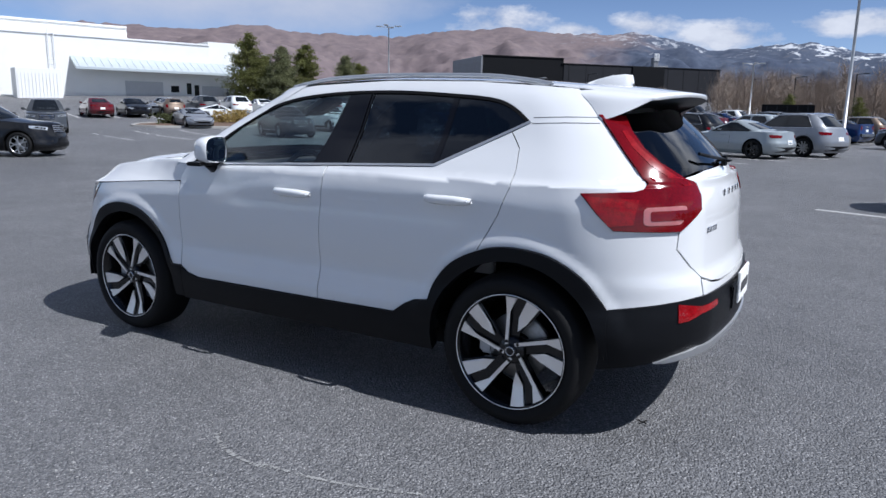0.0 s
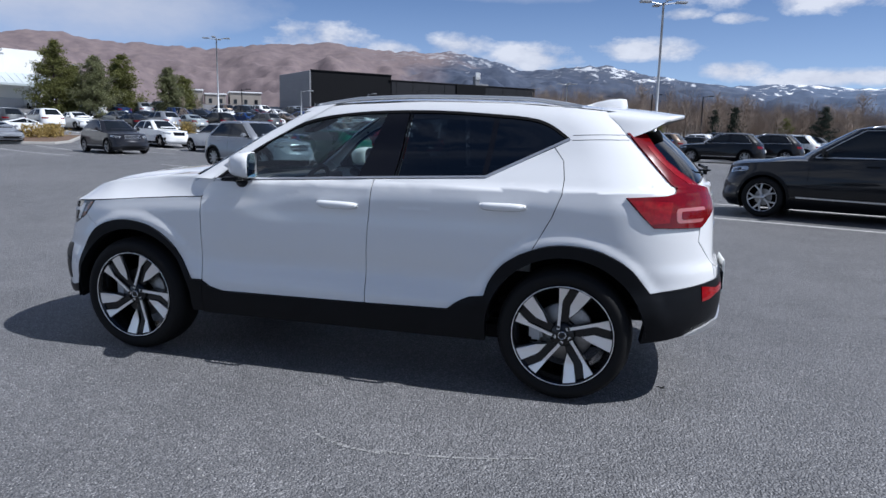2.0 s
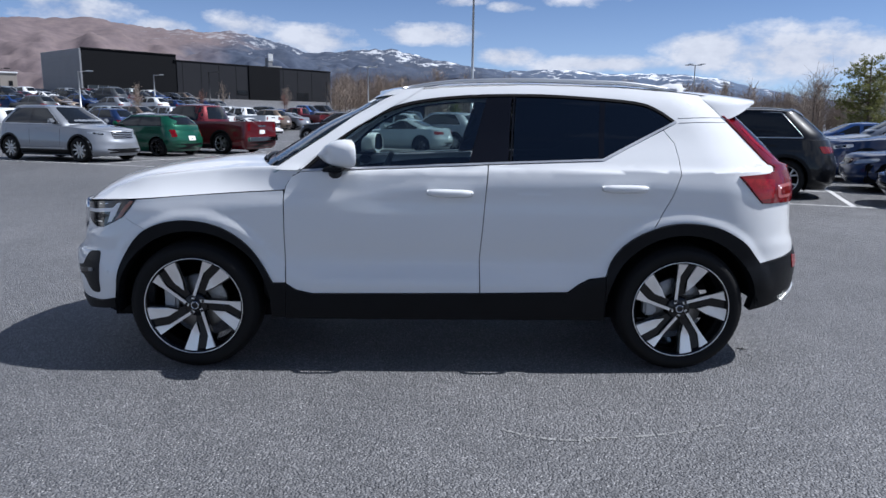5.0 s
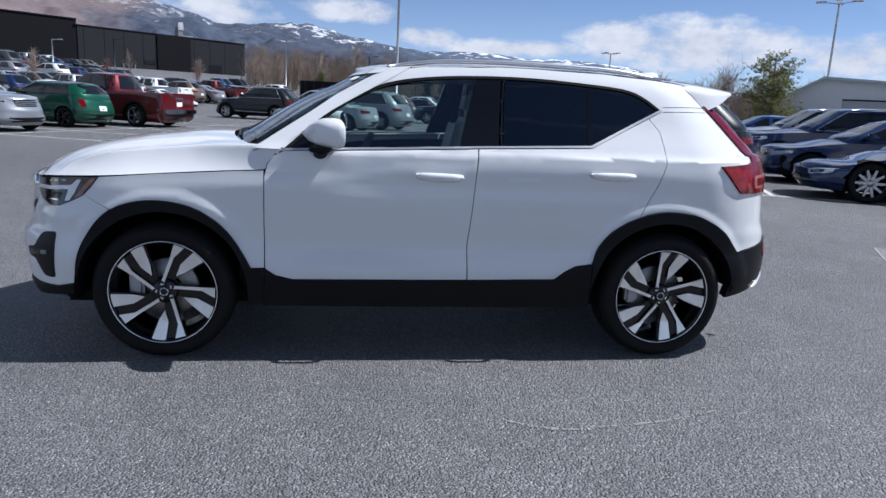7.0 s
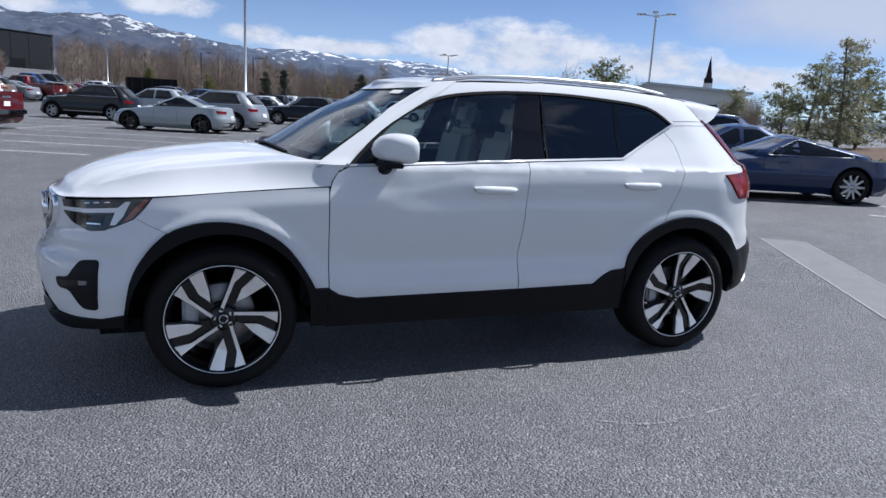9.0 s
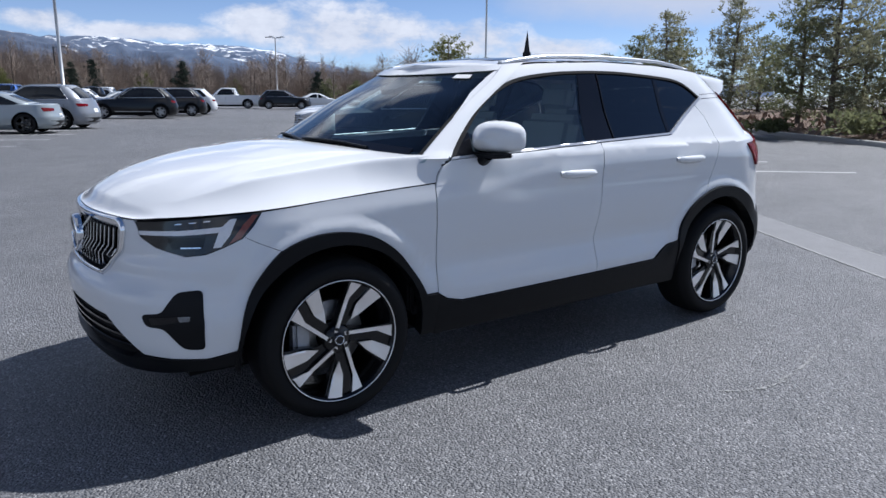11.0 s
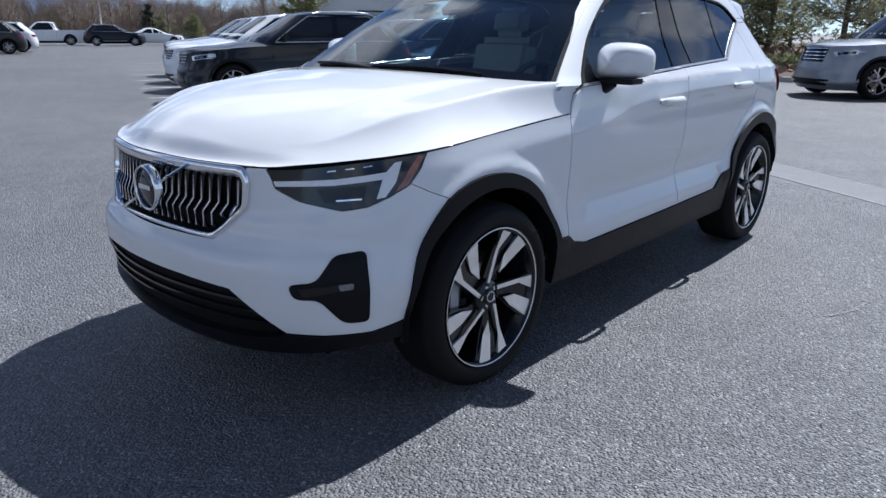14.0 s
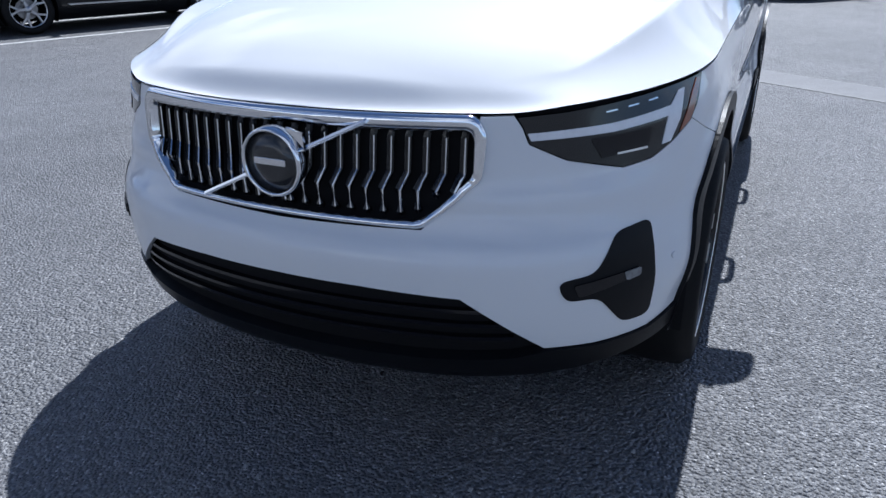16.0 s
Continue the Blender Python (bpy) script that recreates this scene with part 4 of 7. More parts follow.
    glass_top = flowing([(-0.71, 1.13), (-0.60, 1.226), (-0.465, 1.337), (-0.305, 1.427), (-0.14, 1.482), (0.095, 1.514), (0.34, 1.527), (0.6, 1.528), (0.85, 1.516), (1.108, 1.495), (1.225, 1.46), (1.325, 1.394)], 3)
    seal = dlo_top + glass_top[::-1]
    P("window_seal", seal, "side", DARK, car, off=0.002, thick=0.012, step=0.04, gap=0, both=True)
    P("front_side_glass", [(-0.66, 1.12), (0.165, 1.16), (0.272, 1.523)] + [q for q in glass_top[::-1] if -0.62 < q[0] < 0.25], "side", GLASS_CLEAR, car, off=-0.006, thick=0.003, step=0.05, gap=0, both=True)
    P("mirror_triangle", [(-0.73, 1.122), (-0.60, 1.126), (-0.585, 1.235), (-0.60, 1.226)], "side", GLOSS_BLACK, car, off=-0.003, thick=0.008, gap=0, both=True)
    P("door_pillar", [(0.165, 1.16), (0.385, 1.17), (0.415, 1.529), (0.272, 1.523)], "side", GLOSS_BLACK, car, off=-0.002, thick=0.02, step=0.04, gap=0.002, both=True)
    P("pillar_strip", [(0.395, 1.17), (0.403, 1.17), (0.432, 1.53), (0.424, 1.53)], "side", RIM_BLACK, car, off=0.0, thick=0.01, step=0.04, gap=0, both=True)
    P("rear_side_glass", [(0.41, 1.17), (0.885, 1.187), (0.915, 1.512), (0.6, 1.528), (0.438, 1.53)], "side", GLASS_TINT, car, off=-0.006, thick=0.003, step=0.05, gap=0, both=True)
    P("quarter_divider", [(0.885, 1.187), (0.915, 1.192), (0.945, 1.51), (0.915, 1.514)], "side", GLOSS_BLACK, car, off=-0.003, thick=0.012, step=0.05, gap=0, both=True)
    P("quarter_glass", [(0.915, 1.192)] + [q for q in glass_top[::-1] if q[0] > 0.96] + [(0.945, 1.51)], "side", GLASS_TINT, car, off=-0.006, thick=0.003, step=0.05, gap=0, both=True)

    for dz in (0.0, -0.026):
        P("body_seam", [(1.352, 1.418 + dz), (1.50, 1.424 + dz), (1.646, 1.424 + dz), (1.646, 1.4215 + dz), (1.50, 1.4215 + dz), (1.352, 1.4155 + dz)], "side", DARK, car, off=0.0012, thick=0.0, step=0.05, gap=0, both=True)

    # tail: lamps, gate, glass, spoiler
    def turn_side(x, z):
        q = skin.place("side", x, z)[0]
        return (math.degrees(math.atan2(-q.y, q.x - 1.2)), z)

    def turn_rear(y, z):
        q = skin.place("rear", y, z)[0]
        return (math.degrees(math.atan2(y, q.x - 1.2)), z)

    lamp_in = [turn_rear(y, z) for y, z in ((0.54, 1.425), (0.585, 1.36), (0.612, 1.29), (0.612, 1.23), (0.585, 1.19), (0.56, 1.15), (0.55, 1.10), (0.575, 1.04))]
    lamp_out = [turn_side(*q) for q in [(1.628, 1.43)] + lamp_edge]
    lamp_poly = lamp_in + lamp_out[::-1]
    P("tail_light", lamp_poly, "tail", RED_LENS, car, off=0.011, thick=0.03, step=0.014, gap=0.0006, scale=S, both=True, label="tall red L-shaped tail lamp")
    for o in [o for o in car.children if o.name.startswith("tail_light")]:
        P("lamp_window", rounded([(1.90, 1.055), (2.045, 1.062), (2.035, 0.985), (1.905, 0.982)], 0.02), "side", CLEAR_RED, o, off=0.0125, thick=0.003, step=0.02, gap=0, label="clear pink lamp window")
        P("lamp_window_core", rounded([(1.925, 1.04), (2.05, 1.045), (2.045, 1.005), (1.93, 1.0)], 0.01), "side", RED_LENS, o, off=0.014, thick=0.003, step=0.02, gap=0)
        P("lamp_window", [(1.67, 1.095), (1.88, 1.085), (1.87, 0.985), (1.78, 0.975)], "side", RED_BRIGHT, o, off=0.0125, thick=0.003, step=0.02, gap=0)
        arm = [turn_rear(y, z) for y, z in ((0.615, 1.36), (0.645, 1.29), (0.655, 1.22), (0.63, 1.14), (0.585, 1.14), (0.615, 1.20), (0.625, 1.29), (0.60, 1.36))]
        P("lamp_window", arm, "tail", RED_BRIGHT, o, off=0.0125, thick=0.003, step=0.02, gap=0, scale=S)
    gate = [(0, 0.702), (20, 0.702), (27, 0.718)] + [turn_side(x, z) for x, z in ((2.118, 0.748), (2.079, 0.80), (2.030, 0.88), (2.032, 0.953))] + [turn_rear(y, z) for y, z in ((0.575, 1.04), (0.55, 1.10), (0.56, 1.15), (0.57, 1.170))] + [(22, 1.195), (0, 1.207)]
    P("tailgate", gate + [(-a, z) for a, z in gate[-2:0:-1]], "tail", PAINT, car, step=0.02, scale=S, gap=0.003)
    low_edge = [turn_side(2.135, 0.668), turn_side(2.128, 0.71), turn_side(2.118, 0.744), (27, 0.714), (20, 0.698)]
    P("gate_sill", low_edge + [(-a, z) for a, z in low_edge[::-1]], "tail", PAINT, car, step=0.02, scale=S)
    glass_r = [(0.572, 1.174), (0.583, 1.192), (0.609, 1.23), (0.609, 1.29), (0.582, 1.36), (0.535, 1.44), (0, 1.47)]
    P("rear_glass", glass_r + [(-y, z) for y, z in glass_r[-2::-1]] + [(-0.45, 1.192), (0, 1.21), (0.45, 1.192)], "rear", GLASS_TINT, car, off=0.0, thick=0.004, step=0.05, gap=0)
    part("plate_recess", box_bm((0.02, 0.50, 0.12), (2.205, 0, 0.595), 0.008), BLACK_PLASTIC, car)
    plate = part("number_plate", box_bm((0.012, 0.31, 0.155), (2.222, 0, 0.625), 0.004), PAPER, car, "white number plate with dark bars")
    part("plate_bar", box_bm((0.004, 0.22, 0.05), (2.229, 0, 0.62), 0.002), BADGE_DARK, plate)
    for k, w in enumerate((0.03, 0.03, 0.022, 0.03)):
        p, nn = skin.place("rear", -0.49 + 0.038 * k, 0.945)
        part("badge_plain_bar", box_bm((0.006, w * 0.85, 0.026), (p.x + 0.002, p.y, p.z), 0.002), CHROME, car)
    for k in range(5):
        p, nn = skin.place("rear", -0.20 + 0.10 * k, 1.085)
        part("badge_plain_bar", box_bm((0.006, 0.045, 0.032), (p.x + 0.002, p.y, p.z), 0.002), CHROME, car)
    wp, _ = skin.place("rear", 0.0, 1.225)
    wiper = part("rear_wiper", box_bm((0.06, 0.10, 0.05), (wp.x + 0.03, -0.02, 1.225), 0.02), BLACK_PLASTIC, car)
    mesh_part("wiper_arm", *tube_data([(wp.x + 0.035, -0.03, 1.23), (wp.x + 0.0, -0.28, 1.255), (wp.x - 0.03, -0.36, 1.268)], 0.008, 6), BLACK_PLASTIC, wiper)
    # spoiler: it grows out of the roof and wraps down to the lamps
    def spoiler_point(u, v):
        """u from the roof seam to the trailing edge, v from the middle line over the shoulder (1) down to the lamp (2)."""
        mid = np.array((1.46 + 0.485 * u, 0.0, float(xc_roof(1.46)) + 0.003 - 0.047 * u ** 1.5))
        edge = np.array((1.508 + 0.347 * u, -(0.610 - 0.085 * u), 1.551 - 0.030 * u ** 1.5))
        foot = np.array((1.644 + 0.193 * u, -(0.690 - 0.160 * u), 1.412 + 0.088 * u ** 1.4))
        if v <= 1:
            p = mid + (edge - mid) * np.array((v ** 3, v, v ** 2.6))
        else:
            w = v - 1
            p = edge + (foot - edge) * w + np.array((0, -0.012, 0.010)) * math.sin(math.pi * w) * (1 - u)
        return p

    def seam_point(v):
        q = spoiler_point(0, v)
        if v <= 1:
            return np.array((q[0], q[1], skin.place("top", q[0], max(q[1], -0.57))[0].z + 0.003 - 0.10 * max(0, -0.57 - q[1])))
        return np.array((q[0], skin.place("side", q[0], min(q[2], 1.535))[0].y - 0.003 + 0.5 * max(0, q[2] - 1.535), q[2]))

    us, vs = np.linspace(0, 1, 12), np.concatenate([np.linspace(0, 1, 15), np.linspace(1, 2, 9)[1:]])
    shift = [seam_point(v) - spoiler_point(0, v) for v in vs]
    half_wing = np.array([[spoiler_point(u, v) + d * (1 - u) ** 2 for v, d in zip(vs, shift)] for u in us])
    for _ in range(10):
        half_wing[:, 1:-1] = 0.25 * half_wing[:, :-2] + 0.5 * half_wing[:, 1:-1] + 0.25 * half_wing[:, 2:]
    end = half_wing[-1]
    inner = np.array([[np.interp(v, [0, 1, 2], [1.70, 1.66, 1.66]), p[1] * 0.97 if v > 1 else p[1] * 0.95, np.interp(v, [0, 1, 2], [1.475, 1.455, 1.405])] for v, p in zip(vs, end)])
    lip = end + np.array((-0.004, 0, -0.020)) * np.interp(vs, [0, 1, 2], [1, 1, 0.1])[:, None]
    wing = np.concatenate([half_wing, ((end + lip) / 2 + (0.004, 0, 0))[None], lip[None]])
    wing_v = np.concatenate([wing[:, ::-1], wing[:, 1:] * (1, -1, 1)], 1)
    spoiler = mesh_part("roof_spoiler", wing_v.reshape(-1, 3), grid_faces(wing_v), PAINT, car, "", True)
    under = np.array([lip, (lip + inner) / 2 + (0, 0, 0.004), inner])
    under_v = np.concatenate([under[:, ::-1], under[:, 1:] * (1, -1, 1)], 1)
    mesh_part("spoiler_underside", under_v.reshape(-1, 3), grid_faces(under_v), BLACK_PLASTIC, spoiler, "", True)

    # fin, rails, handles, mirrors
    fv, ff = [], []
    for x, w, z in ((1.36, 0.012, 1.602), (1.42, 0.03, 1.622), (1.50, 0.038, 1.640), (1.57, 0.036, 1.645), (1.60, 0.026, 1.64), (1.61, 0.02, 1.60)):
        fv += [(x, -w * 1.35, 1.575), (x, -w, z - 0.012), (x, -w * 0.4, z), (x, w * 0.4, z), (x, w, z - 0.012), (x, w * 1.35, 1.575)]
    ff = [(6 * i + j, 6 * i + 6 + j, 6 * i + 7 + j, 6 * i + 1 + j) for i in range(5) for j in range(5)] + [tuple(30 + j for j in range(6)), tuple(range(5, -1, -1))]
    mesh_part("antenna_fin", fv, ff, PAINT, car, "", True)
    rail = []
    for x in np.linspace(-0.20, 1.38, 26):
        k = (x + 0.20) / 1.58
        lift = 0.018 * min(1, 5.5 * k, 5.5 * (1 - k)) ** 0.7
        rail.append((x, -0.552 - 0.012 * math.sin(math.pi * k), float(xc_edge(x)) + 0.006 + lift))
    r = mesh_part("roof_rail", *tube_data(rail, 0.0145, 8, flat=0.8), SILVER_TRIM, car, "satin silver roof rail", True)
    twin_of(r)
    for x in (-0.19, 1.36):
        f_ = part("rail_foot", box_bm((0.12, 0.026, 0.022), (x + (0.03 if x < 0 else -0.03), -0.555, float(xc_edge(x)) + 0.006), 0.009), SILVER_TRIM, car)
        twin_of(f_)
    for x0, z0, tilt in ((0.065, 1.004, -0.02), (1.022, 1.036, 0.0)):
        p, nn = skin.place("side", x0, z0)
        hv, hf = [], []
        for t in np.linspace(-1, 1, 17):
            b = (1 - abs(t) ** 4)
            out = 0.012 + 0.034 * b ** 0.6
            zz = z0 + tilt * 0.12 * t
            hh = 0.013 + 0.010 * b
            base = p.y + 0.004
            hv += [(x0 + 0.127 * t, base - out + 0.020, zz - hh), (x0 + 0.127 * t, base - out, zz - hh * 0.6), (x0 + 0.127 * t, base - out - 0.003, zz + hh * 0.3), (x0 + 0.127 * t, base - out + 0.010, zz + hh), (x0 + 0.127 * t, base - out + 0.024, zz + hh * 0.8)]
        hf = [(5 * i + j, 5 * i + 5 + j, 5 * i + 5 + (j + 1) % 5, 5 * i + (j + 1) % 5) for i in range(16) for j in range(5)] + [tuple(range(4, -1, -1)), tuple(80 + j for j in range(5))]
        handle = mesh_part("door_handle", hv, [f[::-1] for f in hf], PAINT, car, "", True)
        P("handle_cup", [(x0 + 0.055 * math.cos(a) - 0.005, z0 + 0.030 * math.sin(a)) for a in np.linspace(0, 2 * math.pi, 20, endpoint=False)], "side", PAINT, handle, off=0.0008, thick=0.0, step=0.05, gap=0)
        for e in (-0.118, 0.118):
            part("handle_post", box_bm((0.03, 0.05, 0.018), (x0 + e * 0.92, p.y - 0.008, z0 + tilt * 0.12 * e / 0.127), 0.006), PAINT, handle)
        twin_of(handle)
    # door mirror: a rounded cup with a dark foot
    mv, mf = [], []
    prof = [(-0.004, 0.02), (0.02, 0.55), (0.05, 0.80), (0.09, 0.95), (0.135, 1.0), (0.165, 0.98), (0.172, 0.93)]
    n = 28
    for dx, k in prof:
        for i in range(n):
            a = 2 * math.pi * i / n
            c_, s_ = math.cos(a), math.sin(a)
            sx = math.copysign(abs(c_) ** 0.62, c_) * 0.108 * k
            sz = math.copysign(abs(s_) ** (0.62 if s_ > 0 else 0.36), s_) * (0.082 if s_ > 0 else 0.070) * k
            mv.append((-0.645 + 0.93 * dx + 0.10 * (0.5 + 0.5 * c_) * 0.55, -0.936 - sx * 0.98, 1.205 + sz * (1 - 0.13 * c_)))
    mf = [(n * i + j, n * i + (j + 1) % n, n * i + n + (j + 1) % n, n * i + n + j) for i in range(len(prof) - 1) for j in range(n)] + [tuple(range(n - 1, -1, -1))]
    cup = mesh_part("door_mirror", mv, mf, PAINT, car, "white door mirror with black foot", True)
    last = (len(prof) - 1) * n
    face = [mv[last + j] for j in range(n)]
    mesh_part("mirror_glass", [(x - 0.006, y, z) for x, y, z in face], [tuple(range(n))], MIRROR_GLASS, cup)
    part("mirror_base", box_bm((0.115, 0.195, 0.022), (-0.555, -0.935, 1.130), 0.009), BLACK_PLASTIC, cup)
    mesh_part("mirror_foot", *tube_data([(-0.56, -0.80, 1.085), (-0.56, -0.86, 1.092), (-0.555, -0.91, 1.125)], [0.05, 0.042, 0.034], 10, flat=0.75), BLACK_PLASTIC, cup, "", True)
    twin_of(cup)

    # cabin
    part("dashboard", box_bm((0.42, 1.30, 0.16), (-0.74, 0, 1.02), 0.05), DASH, car)
    part("centre_screen", box_bm((0.02, 0.19, 0.20), (-0.52, 0.03, 0.98), 0.006), GLOSS_BLACK, car)
    for y in (-0.37, 0.37):
        seat = part("front_seat", box_bm((0.50, 0.50, 0.16), (0.0, y, 0.66), 0.05, segments=3), SEAT, car, "cream leather seat")
        bm = box_bm((0.15, 0.48, 0.62), (0, 0, 0), 0.06, segments=3)
        bmesh.ops.transform(bm, matrix=pose(0.31, y, 0.99, 0, 14, 0), verts=bm.verts[:])
        part("backrest", bm, SEAT, seat)
        bm = box_bm((0.10, 0.27, 0.18), (0, 0, 0), 0.045, segments=3)
        bmesh.ops.transform(bm, matrix=pose(0.415, y, 1.385, 0, 12, 0), verts=bm.verts[:])
        part("headrest", bm, SEAT, seat)
    bench = part("rear_seat", box_bm((0.48, 1.25, 0.18), (0.95, 0, 0.68), 0.05, segments=3), SEAT, car)
    bm = box_bm((0.16, 1.25, 0.60), (0, 0, 0), 0.05, segments=3)
    bmesh.ops.transform(bm, matrix=pose(1.25, 0, 1.0, 0, 16, 0), verts=bm.verts[:])
    part("backrest", bm, SEAT, bench)
    wheel_path = [(-0.36 + 0.18 * math.sin(a) * 0.42, -0.37 + 0.185 * math.cos(a), 1.02 + 0.185 * math.sin(a) * 0.9) for a in np.linspace(0, 2 * math.pi, 28, endpoint=False)]
    steer = mesh_part("steering_wheel", *tube_data(wheel_path, 0.016, 8, True), DASH, car, "", True)
    part("wheel_boss", box_bm((0.05, 0.16, 0.11), (-0.37, -0.37, 1.01), 0.02), DASH, steer)

    for o in car.children:
        if o.name.split(".")[0] in ("windscreen",):
            o.visible_shadow = False
    # wheels
    for wx, s, spin in ((-1.351, -1, 0.04), (1.368, -1, 0.36), (-1.351, 1, 0.3), (1.368, 1, 0.6)):
        hub = new("wheel", None)
        hub.empty_display_size = 0.1
        hub.parent = car
        hub.matrix_basis = pose(wx, s * 0.80, 0.362, 0, 0, 0 if s < 0 else 180)
        wheel_parts(hub, 0.362, 0.245, 0.272, hero_spokes, ALLOY, RIM_BLACK, spin)
    return car


hero = hero_car()


# ---- ground ----
def lot_height(x, y):
    """The lot is level round the car and rises gently to the far north-west."""
    q = np.maximum(0.0, -0.72 * np.asarray(x, float) + 0.62 * np.asarray(y, float) - 34.0)
    return np.minimum(6.0, 0.075 * q * (q / (q + 16.0)))


def ground_sheet():
    ax = np.concatenate([-np.geomspace(4500, 34, 26), np.linspace(-30, 30, 31), np.geomspace(34, 4500, 26)])
    gx, gy = np.meshgrid(ax, ax)
    gz = np.minimum(lot_height(gx, gy), 6.0)
    v = np.column_stack([gx.ravel(), gy.ravel(), gz.ravel()])
    n = len(ax)
    f = [(i * n + j, i * n + j + 1, (i + 1) * n + j + 1, (i + 1) * n + j) for i in range(n - 1) for j in range(n - 1)]
    m, nd, l, p = bare("worn_asphalt")
    big = noise_node(nd, l, 0.16, 5, 0.6)
    mid = noise_node(nd, l, 1.7, 6, 0.6)
    tone = nd.new("ShaderNodeMath")
    tone.operation = "MULTIPLY_ADD"
    tone.inputs[1].default_value = 0.55
    l.new(big, tone.inputs[0])
    k = nd.new("ShaderNodeMath")
    k.operation = "MULTIPLY"
    k.inputs[1].default_value = 0.45
    l.new(mid, k.inputs[0])
    l.new(k.outputs[0], tone.inputs[2])
    base = ramp_node(nd, l, tone.outputs[0], [(0.36, (0.112, 0.113, 0.118)), (0.52, (0.146, 0.147, 0.153)), (0.66, (0.182, 0.182, 0.188))])
    c = nd.new("ShaderNodeTexCoord")
    stones = nd.new("ShaderNodeTexVoronoi")
    stones.inputs["Scale"].default_value = 118.0
    l.new(c.outputs["Object"], stones.inputs["Vector"])
    grit = ramp_node(nd, l, stones.outputs["Color"], [(0.0, (0.42, 0.42, 0.43)), (0.5, (0.84, 0.84, 0.84)), (0.8, (1.32, 1.31, 1.29)), (0.97, (2.1, 2.07, 2.02))])
    mul = nd.new("ShaderNodeMix")
    mul.data_type, mul.blend_type = "RGBA", "MULTIPLY"
    mul.inputs["Factor"].default_value = 1.0
    l.new(base, mul.inputs["A"])
    l.new(grit, mul.inputs["B"])
    # sparse pale specks: sun glints on the stones, added to the colour
    glint_specks = nd.new("ShaderNodeTexVoronoi")
    glint_specks.inputs["Scale"].default_value = 190.0
    l.new(c.outputs["Object"], glint_specks.inputs["Vector"])
    pale = ramp_node(nd, l, glint_specks.outputs["Color"], [(0.0, (0, 0, 0)), (0.87, (0, 0, 0)), (0.92, (0.26, 0.255, 0.245))])
    add = nd.new("ShaderNodeMix")
    add.data_type, add.blend_type = "RGBA", "ADD"
    add.inputs["Factor"].default_value = 1.0
    l.new(mul.outputs["Result"], add.inputs["A"])
    l.new(pale, add.inputs["B"])
    l.new(add.outputs["Result"], p.inputs["Base Color"])
    p.inputs["Roughness"].default_value = 0.58
    p.inputs["Specular IOR Level"].default_value = 0.44
    bump = nd.new("ShaderNodeBump")
    bump.inputs["Strength"].default_value, bump.inputs["Distance"].default_value = 1.0, 0.015
    sm = nd.new("ShaderNodeTexVoronoi")
    sm.feature = "SMOOTH_F1"
    sm.inputs["Scale"].default_value = 118.0
    l.new(c.outputs["Object"], sm.inputs["Vector"])
    l.new(sm.outputs["Distance"], bump.inputs["Height"])
    bump.invert = True
    l.new(bump.outputs[0], p.inputs["Normal"])
    ob = new("ground", mesh_of("ground", v, f, True))
    ob.data.materials.append(m)
    tagged(ob, "worn grey asphalt parking lot with pale grit and painted-in glints", "ground", kind="structure")


ground_sheet()


# ---- other cars ----
def paint(name, rgb, metal=0.3):
    return surface(name, rgb, 0.4, metal, 0.04, 3, 700, coat=1.0 if max(rgb) > 0.06 else 0.6, coat_rough=0.02, spec=0.15)


PAINTS = {
    "white": paint("white_paint", (0.72, 0.73, 0.73), 0.0), "black": paint("black_paint", (0.004, 0.0045, 0.006), 0.0), "navy": paint("navy_paint", (0.010, 0.025, 0.080), 0.3),
    "silver": paint("silver_paint", (0.25, 0.265, 0.29), 0.4), "grey": paint("grey_paint", (0.07, 0.075, 0.08), 0.4), "red": paint("red_paint", (0.095, 0.005, 0.009), 0.3),
    "green": paint("green_paint", (0.006, 0.075, 0.042), 0.3), "blue": paint("blue_paint", (0.012, 0.045, 0.16), 0.4), "bronze": paint("bronze_paint", (0.17, 0.13, 0.10), 0.5),
    "carbon": paint("carbon_grey_paint", (0.020, 0.021, 0.026), 0.3),
    "pale": paint("pale_grey_paint", (0.30, 0.335, 0.35), 0.3)}
WINDOW = surface("car_window", (0.010, 0.012, 0.014), 0.03, 0.0, 0.1, 3, coat=0.0, spec=0.5)
WHEEL_SILVER = surface("wheel_silver", (0.50, 0.50, 0.51), 0.3, 0.9, 0.06, 10)
LAMP_CLEAR = surface("clear_lamp", (0.55, 0.58, 0.60), 0.1, 0.5, 0.25, 18, coat=1.0)

